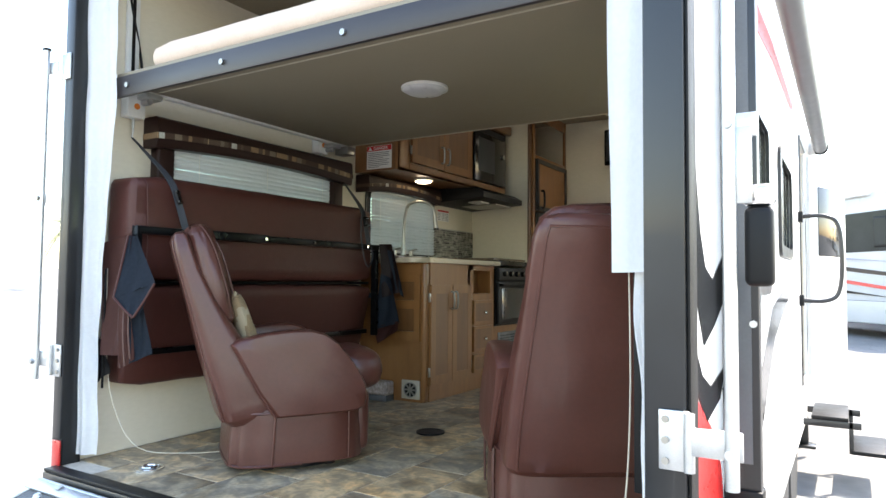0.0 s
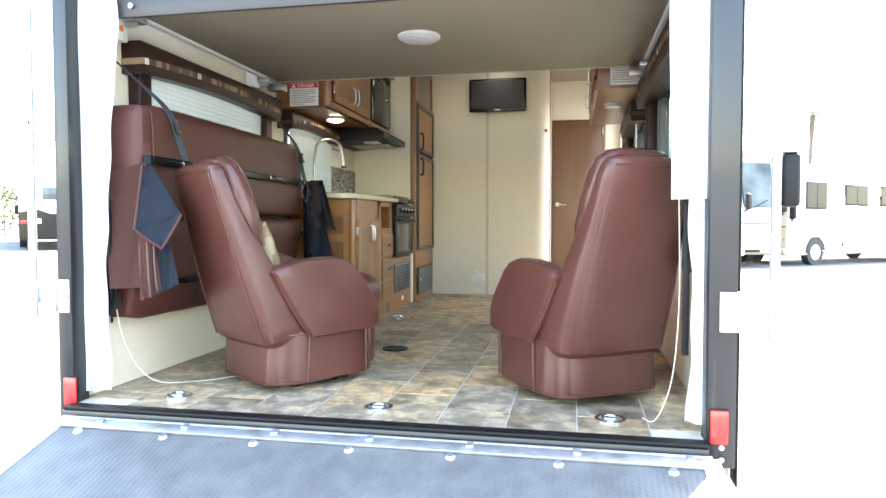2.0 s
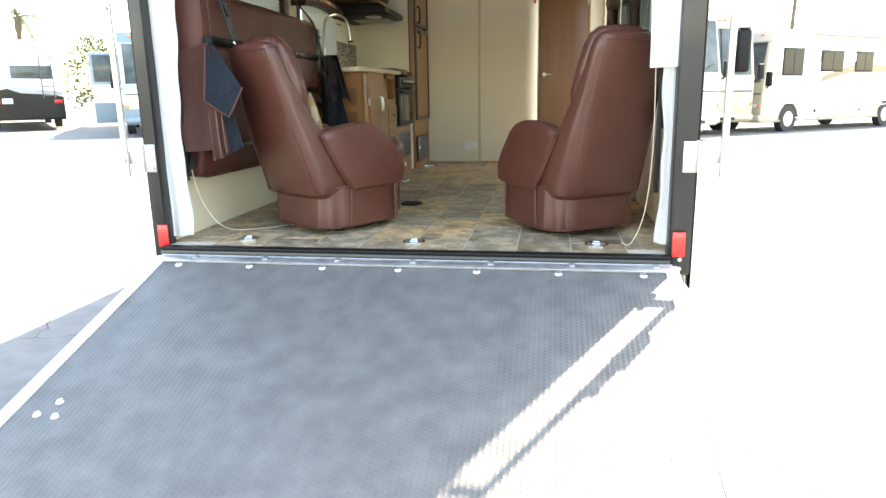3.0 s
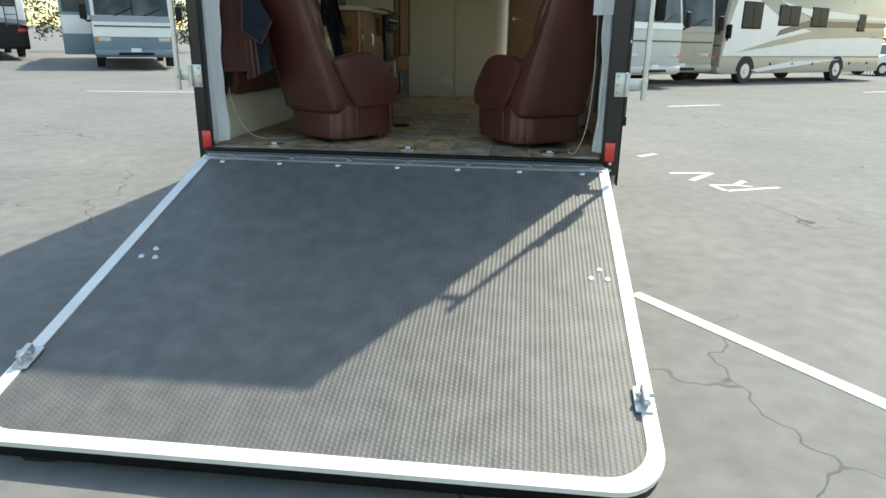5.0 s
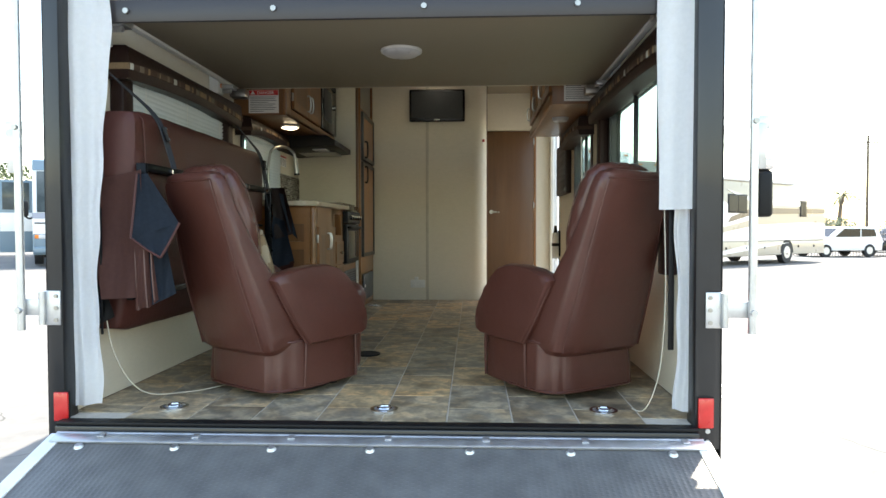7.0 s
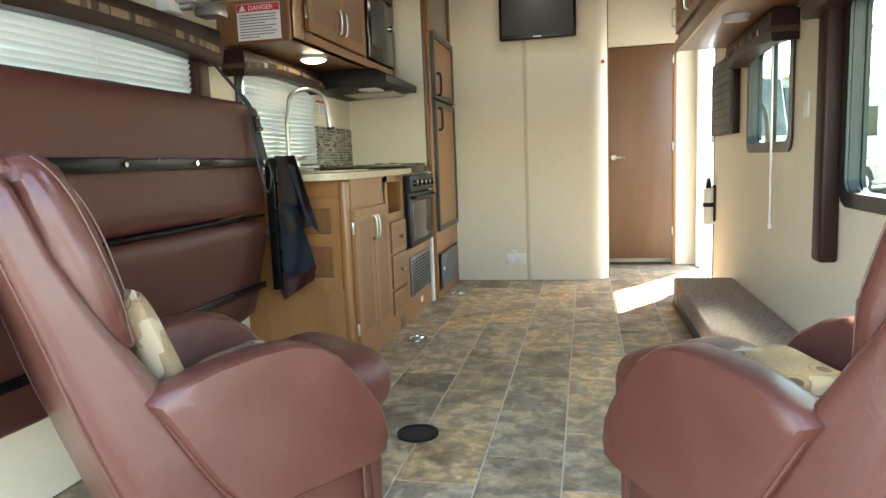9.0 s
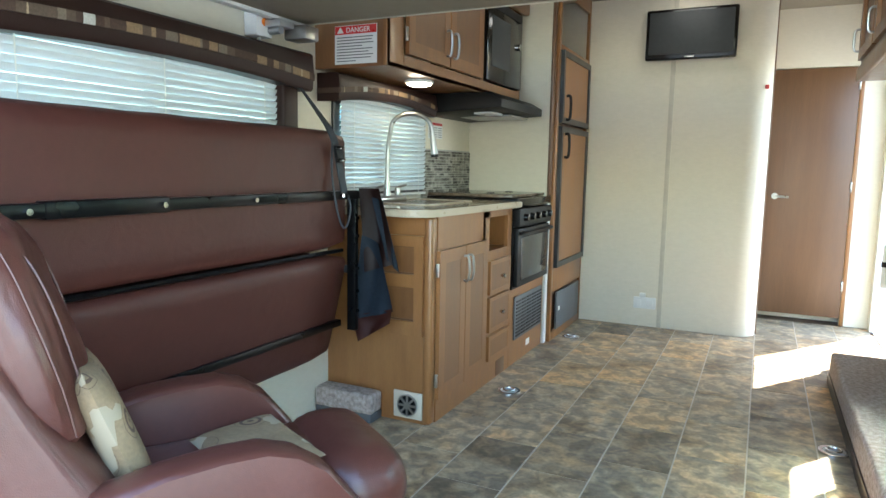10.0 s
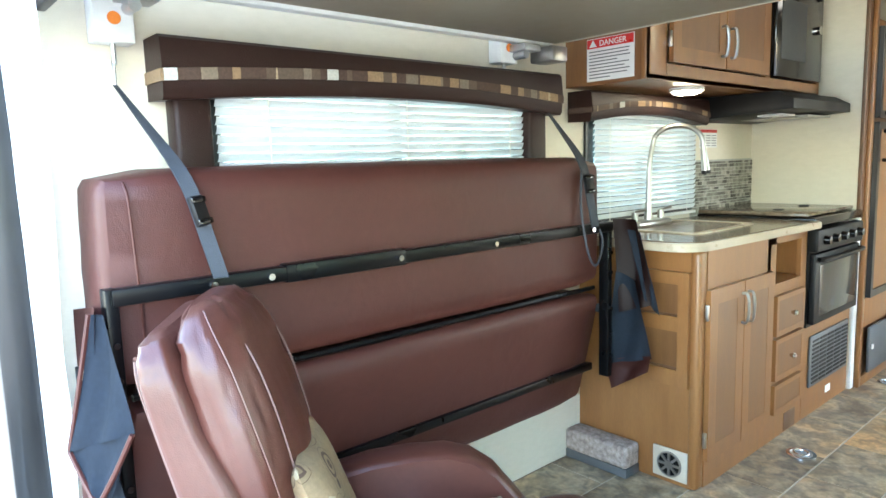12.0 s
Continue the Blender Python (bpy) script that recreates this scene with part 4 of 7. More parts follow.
lp = thing("louvre_panel", "dark slatted panel hung on the wall by the entry", "louvre", (1.18, 3.75, 1.8))
part("frame", box(1.165, XI, 3.44, 4.08, 1.78, 2.24, 0.006), "vinyl_dark", lp)
for k in range(9):
    part("slat", box(1.159, 1.168, 3.47, 4.05, 1.80 + k * 0.048, 1.838 + k * 0.048, 0.003), "fascia", lp)

# ---- folded bunk sofa on the side wall ----
def cushion(x0, x1, y0, y1, z0, z1, r, puff=0.012, seed=0, nx=4, ny=22, nz=10):
    """A soft block: a rounded box swollen on its faces, slightly creased."""
    bm = box(x0, x1, y0, y1, z0, z1)
    bmesh.ops.subdivide_edges(bm, edges=bm.edges[:], cuts=14, use_grid_fill=True)
    c = Vector(((x0 + x1) / 2, (y0 + y1) / 2, (z0 + z1) / 2))
    h = Vector(((x1 - x0) / 2, (y1 - y0) / 2, (z1 - z0) / 2))
    for v in bm.verts:
        d = v.co - c
        q = Vector([max(-(h[k] - r), min(h[k] - r, d[k])) for k in range(3)])
        e = d - q
        if e.length > 1e-6:
            m = max(abs(e[k]) for k in range(3))
            e = e.normalized() * m
        d2 = q + e
        u = [1 - (d2[k] / h[k]) ** 2 for k in range(3)]
        sw = Vector([math.copysign(puff, d2[k]) * max(0, u[(k + 1) % 3]) ** 0.5 * max(0, u[(k + 2) % 3]) ** 0.5 if abs(d2[k]) > h[k] - r * 0.6 else 0 for k in range(3)])
        p = c + d2 + sw
        nn = noise.noise(p * 6 + Vector((seed * 7, 0, 0))) * 0.004 + noise.noise(p * 17 + Vector((seed * 3, 5, 0))) * 0.0015
        v.co = p + e * (nn / max(r, 0.01)) * 1.0
    return bm


sofa = thing("folding_bunk", "brown vinyl bunk sofa folded up on black steel frames", "sofa bed", (-1.0, 1.04, 1.06))
part("upper_cushion", cushion(-1.195, -0.980, 0.242, 1.862, 1.505, 1.950, 0.045, 0.008, 1), "vinyl", sofa)
low = cushion(-1.195, -0.966, 0.258, 1.855, 1.050, 1.476, 0.045, 0.010, 2)
for v in low.verts:
    v.co.x -= (1.476 - v.co.z) * 0.24 * max(0, (v.co.x + 1.195) / 0.229)
part("lower_cushion", low, "vinyl", sofa)
part("rear_board", box(-1.205, -1.17, 0.30, 1.80, 1.08, 1.93, 0.004), "black_plastic", sofa)
part("piping", tube([(-0.976, 0.300, 1.53), (-0.973, 0.296, 1.72), (-0.977, 0.292, 1.885), (-0.986, 0.290, 1.918), (-1.005, 0.290, 1.934)], 0.0032, 6), "vinyl", sofa)
# black rod set back between the cushions stands in for the gap's shadow
part("seam_roll", rod((-0.992, 0.27, 1.492), (-0.992, 1.83, 1.492), 0.008, 8), "frame_black", sofa)
fr = part("upper_bar", box(-0.962, -0.932, 0.235, 1.865, 1.695, 1.728, 0.003), "frame_black", sofa, "black square steel tube")
for y in (0.43, 0.56, 0.92, 1.27, 1.74):
    part("bolt", rod((-0.933, y, 1.711), (-0.922, y, 1.711), 0.008, 8), "chrome", fr)
part("sleeve", box(-0.966, -0.929, 0.60, 0.94, 1.691, 1.732, 0.003), "frame_black", fr)
part("inner_tube", box(-0.960, -0.931, 1.29, 1.72, 1.700, 1.724, 0.003), "frame_black", fr)
part("lower_bar", box(-1.036, -1.010, 0.25, 1.85, 1.180, 1.206, 0.003), "frame_black", sofa)
for y in (0.235, 1.85):
    sd = part("side_frame", box(-0.975, -0.935, y - 0.012, y + 0.012, 1.17, 1.728, 0.003), "frame_black", sofa, "black steel end bracket")
    for z in (1.25, 1.33, 1.42, 1.55, 1.62):
        part("rivet", rod((-0.936, y, z), (-0.928, y, z), 0.007, 8), "black_gloss", sd)
    part("link", box(-1.16, -0.96, y - 0.008, y + 0.008, 1.40, 1.43, 0.003), "black_frame", sd)


def hanging(th, name, corners, material, bow, label="", nu=12, nv=18, thick=0.004):
    """A cloth between four corners (top a, top b, low b, low a), bowed and rippled."""
    a, b, c, d = (Vector(p) for p in corners)
    nrm = (b - a).cross(d - a).normalized()

    def place(u, v):
        p = a.lerp(b, u).lerp(d.lerp(c, u), v)
        return p + nrm * (bow * math.sin(math.pi * u) * math.sin(math.pi * (0.15 + 0.85 * v)) + 0.006 * math.sin(u * 11 + v * 4) * v)
    return part(name, cloth(1, 1, place, nu, nv, thick), material, th, label)


ef = thing("end_cover", "brown vinyl end cover hanging open with blue lining", "sofa cover", (-0.95, 0.2, 1.2), group="bunk end covers")
hanging(ef, "vinyl_skin", ((-1.17, 0.215, 1.66), (-0.945, 0.205, 1.70), (-0.93, 0.17, 1.20), (-1.10, 0.185, 1.19)), "vinyl_back", 0.03, "paler brown reverse of the vinyl")
hanging(ef, "lining", ((-0.955, 0.20, 1.685), (-0.925, 0.215, 1.685), (-0.800, 0.215, 1.49), (-0.955, 0.145, 1.43)), "lining", 0.015, "blue-grey fabric lining turned out")
hanging(ef, "lining_point", ((-0.955, 0.145, 1.432), (-0.800, 0.215, 1.492), (-0.835, 0.175, 1.372), (-0.865, 0.155, 1.358)), "lining", 0.006)
for p, q in (((-0.955, 0.142, 1.43), (-0.85, 0.158, 1.355)), ((-0.85, 0.158, 1.355), (-0.797, 0.212, 1.49)), ((-0.958, 0.197, 1.685), (-0.958, 0.142, 1.43))):
    part("hem", tube([p, Vector(p).lerp(Vector(q), 0.5) + Vector((0, 0, -0.004)), q], 0.005, 6), "vinyl", ef, "brown turned hem")
hanging(ef, "lower_lining", ((-0.905, 0.168, 1.43), (-0.845, 0.195, 1.41), (-0.820, 0.225, 1.21), (-0.895, 0.180, 1.17)), "lining", 0.02, "blue-grey lining of the lower fold")
hanging(ef, "fold", ((-0.955, 0.160, 1.43), (-0.905, 0.168, 1.42), (-0.895, 0.178, 1.17), (-0.955, 0.170, 1.15)), "vinyl_back", -0.015)
hanging(ef, "fold", ((-0.925, 0.160, 1.42), (-0.890, 0.172, 1.40), (-0.872, 0.182, 1.19), (-0.905, 0.172, 1.16)), "vinyl_back", 0.012)
for x, y, z0, z1 in ((-0.955, 0.166, 1.42, 1.15), (-0.918, 0.162, 1.41, 1.16), (-0.893, 0.168, 1.40, 1.19)):
    part("fold_edge", tube([(x, y, z0), (x + 0.006, y - 0.004, (z0 + z1) / 2), (x + 0.010, y + 0.004, z1)], 0.0028, 6), "piping", ef, "pale cut edge")
hanging(ef, "corner", ((-1.19, 0.20, 1.30), (-1.08, 0.19, 1.21), (-1.06, 0.20, 1.12), (-1.19, 0.20, 1.05)), "black_plastic", 0.01)
ef = thing("end_cover", "dark vinyl end cover hanging beside the cabinet", "sofa cover", (-0.92, 1.9, 1.2), group="bunk end covers")
hanging(ef, "vinyl_skin", ((-0.95, 1.885, 1.735), (-0.865, 1.90, 1.735), (-0.80, 1.92, 1.44), (-0.93, 1.90, 1.40)), "vinyl_dark", 0.03, "dark vinyl skin")
hanging(ef, "lining", ((-0.935, 1.885, 1.55), (-0.865, 1.895, 1.52), (-0.80, 1.90, 1.25), (-0.985, 1.885, 1.20)), "lining", 0.03, "blue-grey fabric lining")
hanging(ef, "turned_hem", ((-0.99, 1.882, 1.215), (-0.80, 1.897, 1.262), (-0.815, 1.90, 1.20), (-0.95, 1.885, 1.115)), "vinyl", 0.02, "brown turned hem")
hanging(ef, "fold", ((-0.90, 1.90, 1.70), (-0.855, 1.91, 1.69), (-0.785, 1.925, 1.40), (-0.84, 1.915, 1.46)), "lining", 0.012)


def lift_strap(a, mid, b, w, buckle, tail=0.0):
    th = thing("lift_strap", "black webbing strap holding up the bunk", "strap", a, group="bunk straps")
    a, b, mid = Vector(a), Vector(b), Vector(mid)
    side = Vector((0.25, 0.95, 0)).normalized() * w / 2
    n = 20
    rings = []
    for k in range(n + 1):
        t = k / n
        if 0.36 < t < 0.64:
            q = (t - 0.36) / 0.28
            c = a.lerp(mid, 0.72).lerp(mid, q).lerp(mid.lerp(mid.lerp(b, 0.28), q), q)
        else:
            c = a.lerp(mid, t * 2) if t < 0.5 else mid.lerp(b, t * 2 - 1)
        ww = side * (0.25 + 0.75 * min(1, t * 2.2))
        off = Vector((0.002, 0, 0.001))
        rings.append([c - ww - off, c + ww - off, c + ww + off, c - ww + off])
    part("webbing", loft(rings), "strap", th)
    if buckle:
        c = mid.lerp(b, 0.33) + Vector((0.006, 0, 0))
        bk = box(-0.006, 0.008, -0.019, 0.019, -0.032, 0.032, 0.004)
        bk.transform(Matrix.Translation(c) @ (b - mid).to_track_quat("Z", "X").to_matrix().to_4x4() @ pose(0, 0, 0, 0, 0, 12))
        pb = part("buckle", bk, "black_plastic", th, "black side-release buckle")
        for dz in (-0.022, 0.024):
            cl = box(0.004, 0.011, -0.021, 0.021, dz - 0.006, dz + 0.006, 0.002)
            cl.transform(Matrix.Translation(c) @ (b - mid).to_track_quat("Z", "X").to_matrix().to_4x4() @ pose(0, 0, 0, 0, 0, 12))
            part("clip", cl, "black_gloss", pb)
    if tail:
        pts = [mid.lerp(b, 0.15) + Vector((0.006, -0.03, 0)), mid.lerp(b, 0.7) + Vector((0.008, -0.07, 0)), b + Vector((0.010, -0.055, -tail * 0.6)), b + Vector((0.010, -0.01, -tail)), b + Vector((0.008, 0.03, -tail * 0.5)), b + Vector((0.004, 0.02, -0.01))]
        part("loose_tail", tube(pts, 0.004, 6), "strap", th)
    part("hook", tube([a + Vector((0, 0, 0.05)), a + Vector((0.006, 0, 0.03)), a], 0.004, 8), "galv", th)


lift_strap((-1.175, 0.342, 2.14), (-0.966, 0.405, 1.936), (-0.922, 0.445, 1.725), 0.030, True)
lift_strap((-1.12, 1.735, 2.12), (-0.966, 1.742, 1.936), (-0.924, 1.748, 1.72), 0.03, True, 0.13)

# ---- loft bunk on its lifts ----
ZL = 2.345
loft_bed = thing("loft_bunk", "beige-bottomed loft bunk with a brown fascia, lowered halfway", "bunk bed", (0, 1.0, ZL))
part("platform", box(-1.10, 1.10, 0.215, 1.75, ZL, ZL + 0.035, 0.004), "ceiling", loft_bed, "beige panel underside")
part("joint_strip", box(-1.09, 1.09, 0.40, 0.407, ZL - 0.003, ZL + 0.001), "trim_beige", loft_bed)
part("fascia", box(-1.13, 1.13, 0.195, 0.214, ZL - 0.075, ZL + 0.012, 0.004), "fascia", loft_bed, "dark brown edge board")
for x in (-0.99, -0.41, 0.17, 0.75):
    part("fascia_bolt", rod((x, 0.196, ZL - 0.032), (x, 0.186, ZL - 0.032), 0.011, 10), "steel", loft_bed)
for s in (-1, 1):
    part("edge_rail", box(*sorted((s * 1.10, s * 1.135)), 0.215, 1.75, ZL - 0.010, ZL + 0.035, 0.003), "white_metal", loft_bed, "white steel edge rail")
part("back_trim", box(-1.10, 1.10, 1.751, 1.765, ZL - 0.001, ZL + 0.05, 0.003), "trim_beige", loft_bed)
ma = solo("mattress", cushion(-0.92, 1.05, 0.24, 1.72, ZL + 0.036, ZL + 0.145, 0.05, 0.008, 5), "mattress", "quilted beige mattress on the loft bunk", "mattress", (0, 1.0, ZL + 0.04))
dl = thing("dome_light", "round white dome light under the loft bunk", "ceiling light", (0, 0.93, ZL))
prof = [(0.0, -0.030), (0.05, -0.029), (0.078, -0.024), (0.092, -0.014), (0.096, -0.004), (0.096, 0.0)]
part("lens", loft([[(r * math.cos(a) + 0.005, 0.93 + r * math.sin(a), ZL + z) for a in (2 * math.pi * k / 28 for k in range(28))] for r, z in [(max(r, 0.002), z) for r, z in prof]]), "lamp_off", dl)
part("rim", frame_of([(0.005 + 0.102 * math.cos(2 * math.pi * k / 28), 0.93 + 0.102 * math.sin(2 * math.pi * k / 28)) for k in range(28)], [(0.005 + 0.094 * math.cos(2 * math.pi * k / 28), 0.93 + 0.094 * math.sin(2 * math.pi * k / 28)) for k in range(28)], "z", ZL - 0.010, ZL), "white_plastic", dl)
for s in (-1, 1):
    for y, z0 in ((0.345, 2.228), (1.58, 2.275)):
        lf = thing("bed_lift", "white steel bed lift rail with a bracket and safety sticker", "bed lift", (s * 1.19, y, z0), group="bed lifts")
        part("rail", box(*sorted((s * 1.19, s * 1.208)), y - 0.03, y + 0.03, z0 + 0.09, ZC - 0.005, 0.003), "white_metal", lf)
        part("slot", box(*sorted((s * 1.188, s * 1.1905)), y - 0.008, y + 0.008, ZL + 0.1, ZC - 0.05), "black_plastic", lf)
        bk = part("bracket", box(*sorted((s * 1.15, s * 1.207)), y - 0.042, y + 0.042, z0, z0 + 0.115, 0.004), "white_metal", lf)
        part("sticker", rod((s * 1.1495, y, z0 + 0.05), (s * 1.148, y, z0 + 0.05), 0.014, 14), "orange", bk)
        part("arm", box(*sorted((s * 1.08, s * 1.16)), y + 0.0, y + 0.08, ZL - 0.035, ZL - 0.012, 0.003), "galv", lf)
        part("roller", rod((s * 1.10, y + 0.03, ZL - 0.045), (s * 1.16, y + 0.03, ZL - 0.045), 0.014, 12), "galv", lf)
        part("eye_bolt", rod((s * 1.175, y, z0 - 0.045), (s * 1.175, y, z0), 0.006, 8), "galv", lf)
    basket = thing("wire_guard", "small perforated metal guard at the lift", "guard", (s * 1.06, 1.70, 2.29), group="lift guards")
    part("mesh_plate", box(*sorted((s * 1.03, s * 1.13)), 1.66, 1.74, 2.275, 2.325, 0.006), "steel", basket)
cb = thing("lift_cable", "black cable hanging behind the loft bunk", "cable", (-1.19, 0.38, 2.4))
part("cable", tube([(-1.195, 0.30, 2.95), (-1.19, 0.33, 2.75), (-1.195, 0.38, 2.55), (-1.185, 0.40, 2.38)], 0.006, 8), "black_plastic", cb)

# ---- kitchen ----
XC = -0.695           # cabinet fronts


def panel_door(parent, name, y0, y1, z0, z1, x, knob=None, handle_y=None, hinge_y=None, material="wood", rail=0.055):
    """A framed door: stiles and rails with a sunk panel, on the front plane x."""
    o = [(y0, z0), (y1, z0), (y1, z1), (y0, z1)]
    i = [(y0 + rail, z0 + rail), (y1 - rail, z0 + rail), (y1 - rail, z1 - rail), (y0 + rail, z1 - rail)]
    dr = part(name, frame_of(o, i, "x", x, x + 0.018), material, parent)
    bm = bmesh.new()
    rings = [[(x + d, i[k][0] + (1 if k in (0, 3) else -1) * e, i[k][1] + (1 if k < 2 else -1) * e) for k in range(4)] for d, e in ((0.017, -0.001), (0.003, 0.004), (0.003, 0.012))]
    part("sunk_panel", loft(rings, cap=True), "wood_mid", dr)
    # thin dark strip round the sunk panel paints the shade in its corner
    g = [(a + (0.005 if k in (0, 3) else -0.005), b + (0.005 if k < 2 else -0.005)) for k, (a, b) in enumerate(i)]
    part("groove", frame_of(i, g, "x", x + 0.0032, x + 0.0055), "wood_in", dr, "thin dark strip standing in for shade at the panel edge")
    if knob:
        part("knob", rod((x + 0.018, *knob), (x + 0.034, *knob), 0.006, 10, 0.012, bm=rod((x + 0.034, *knob), (x + 0.042, *knob), 0.013, 12, 0.009)), "chrome", dr, "round chrome knob")
    if handle_y is not None:
        zc = z1 - 0.10 if handle_y[1] == "top" else z0 + 0.10
        yy = handle_y[0]
        part("handle", tube([(x + 0.018, yy, zc - 0.055), (x + 0.038, yy, zc - 0.052), (x + 0.045, yy, zc), (x + 0.038, yy, zc + 0.052), (x + 0.018, yy, zc + 0.055)], 0.0055, 8), "nickel", dr, "arched nickel pull")
    if hinge_y is not None:
        for z in (z0 + 0.08, z1 - 0.08):
            part("hinge", box(x + 0.002, x + 0.014, hinge_y - 0.008, hinge_y + 0.008, z - 0.028, z + 0.028, 0.002), "nickel", dr)
    return dr


sink_cab = thing("sink_cabinet", "maple sink cabinet with two doors and drawers", "cabinet", (-0.95, 2.45, F))
YB, YE = 2.035, 2.965
part("side_panel", box(-XI + 0.002, XC - 0.02, YB, YB + 0.016, F, 1.622), "wood", sink_cab)
part("corner_post", box(XC - 0.04, XC, YB - 0.004, YB + 0.05, F, 1.622, 0.014, 3), "wood", sink_cab)
o = [(-1.02, 1.13), (-0.728, 1.13), (-0.728, 1.545), (-1.02, 1.545)]
for zz in ((1.19, 1.33), (1.385, 1.50)):
    i = [(-0.98, zz[0]), (-0.768, zz[0]), (-0.768, zz[1]), (-0.98, zz[1])]
    oo = [(-1.02, 1.13 if zz[0] < 1.3 else 1.36), (-0.728, 1.13 if zz[0] < 1.3 else 1.36), (-0.728, 1.36 if zz[0] < 1.3 else 1.545), (-1.02, 1.36 if zz[0] < 1.3 else 1.545)]
    part("end_frame", frame_of(oo, i, "y", YB - 0.022, YB - 0.001), "wood", sink_cab)
    # darker maple paints the shadow inside the recess
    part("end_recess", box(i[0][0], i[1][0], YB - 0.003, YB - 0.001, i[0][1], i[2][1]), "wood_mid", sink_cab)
    # same dark strip, painted shade along the inner edge of the end frame
    g = [(a + (0.005 if k in (0, 3) else -0.005), b + (0.005 if k < 2 else -0.005)) for k, (a, b) in enumerate(i)]
    part("groove", frame_of(i, g, "y", YB - 0.0075, YB - 0.0035), "wood_in", sink_cab, "thin dark strip standing in for shade at the panel edge")
part("top_rail", box(XC - 0.018, XC, YB + 0.05, 2.60, 1.445, 1.622), "wood", sink_cab)
part("base_rail", box(XC - 0.018, XC, YB + 0.05, YE, F, 0.885), "wood", sink_cab)
part("mid_stile", box(XC - 0.018, XC, 2.57, 2.65, 0.886, 1.622), "wood", sink_cab)
part("end_stile", box(XC - 0.018, XC, 2.905, YE, 0.886, 1.622), "wood", sink_cab)
for z in (0.975, 1.165, 1.360):
    part("drawer_rail", box(XC - 0.018, XC, 2.651, 2.904, z, z + 0.06), "wood", sink_cab)
part("hinge_stile", box(XC - 0.018, XC, YB + 0.051, 2.11, 0.886, 1.444), "wood", sink_cab)
part("cubby_top", box(XC - 0.018, XC, 2.60, 2.925, 1.585, 1.622), "wood", sink_cab)
part("cubby_box", box(XC - 0.13, XC - 0.12, 2.60, 2.94, 1.38, 1.60), "wood", sink_cab)
for a, b in ((2.60, 2.612), (2.93, 2.94)):
    part("cubby_side", box(XC - 0.119, XC - 0.019, a, b, 1.421, 1.60), "wood", sink_cab)
part("cubby_ceiling", box(XC - 0.119, XC - 0.019, 2.613, 2.929, 1.588, 1.60), "wood", sink_cab)
part("cubby_floor", box(XC - 0.119, XC - 0.019, 2.60, 2.94, 1.405, 1.42), "wood", sink_cab)
part("carcass", box(XC - 0.03, XC - 0.019, YB + 0.05, YE, 0.77, 1.38), "wood_in", sink_cab)
part("back_board", box(-XI + 0.002, -XI + 0.012, YB + 0.02, YE, F, 1.6), "wood_in", sink_cab)
panel_door(sink_cab, "door", 2.075, 2.335, 0.855, 1.482, XC, handle_y=(2.315, "top"), hinge_y=2.07)
panel_door(sink_cab, "door", 2.340, 2.598, 0.855, 1.482, XC, handle_y=(2.362, "top"), hinge_y=2.602)
panel_door(sink_cab, "drawer_front", 2.635, 2.92, 1.205, 1.372, XC, knob=(2.78, 1.285), rail=0.02)
panel_door(sink_cab, "drawer_front", 2.635, 2.92, 1.015, 1.19, XC, knob=(2.78, 1.10), rail=0.02)
panel_door(sink_cab, "drawer_front", 2.635, 2.92, 0.87, 0.995, XC, rail=0.02)
part("toe_notch", box(XC - 0.006, XC + 0.002, 2.78, 2.90, F + 0.005, 0.835, 0.002), "wood_in", sink_cab)

fan = thing("heater_vent", "cream floor heater outlet with a round fan grille", "vent", (-0.79, YB - 0.02, 0.83))
part("plate", box(-0.865, -0.728, YB - 0.010, YB - 0.001, 0.768, 0.885, 0.004), "trim_beige", fan)
ring = lambda r: [(-0.7965 + r * math.cos(2 * math.pi * k / 24), 0.826 + r * math.sin(2 * math.pi * k / 24)) for k in range(24)]
part("duct", prism(ring(0.044), "y", YB - 0.012, YB - 0.0095), "black_plastic", fan)
part("ring", frame_of(ring(0.048), ring(0.042), "y", YB - 0.016, YB - 0.009), "steel", fan)
part("hub", prism(ring(0.016), "y", YB - 0.018, YB - 0.011), "steel", fan)
for k in range(8):
    a = 2 * math.pi * k / 8
    bl = box(0.014, 0.044, -0.003, 0.003, -0.0045, 0.0045)
    bl.transform(Matrix.Translation((-0.7965, YB - 0.0135, 0.826)) @ Matrix.Rotation(-a, 4, "Y"))
    part("spoke", bl, "steel", fan)

ct = thing("worktop", "speckled tan laminate worktop with a rounded beige edge", "worktop", (-0.95, 2.45, 1.622))
wo = [(-XI + 0.003, 1.955), (-0.80, 1.955)] + [(-0.80 + 0.125 * math.sin(radians(a)), 2.08 - 0.125 * math.cos(radians(a))) for a in range(9, 91, 9)] + [(-0.66, 2.5), (-0.64, 2.965), (-XI + 0.003, 2.965)]
part("slab", prism(wo, "z", 1.623, 1.653, 0.006), "counter_edge", ct, "beige rolled edge")
wi = [(x + (0.012 if x < -1.2 else -0.010 if y > 2.05 else -0.004), y + (0.012 if y < 2.0 else -0.002)) for x, y in wo]
part("surface", prism(wi, "z", 1.653, 1.657), "counter", ct, "speckled tan and brown laminate")
sk = thing("sink", "stainless sink rim set in the worktop", "sink", (-1.0, 2.45, 1.655))
part("rim", frame_of(rounded(0.38, 0.50, 0.05, 5, -0.985, 2.45), rounded(0.32, 0.44, 0.04, 5, -0.985, 2.45), "z", 1.656, 1.662), "counter_edge", sk)
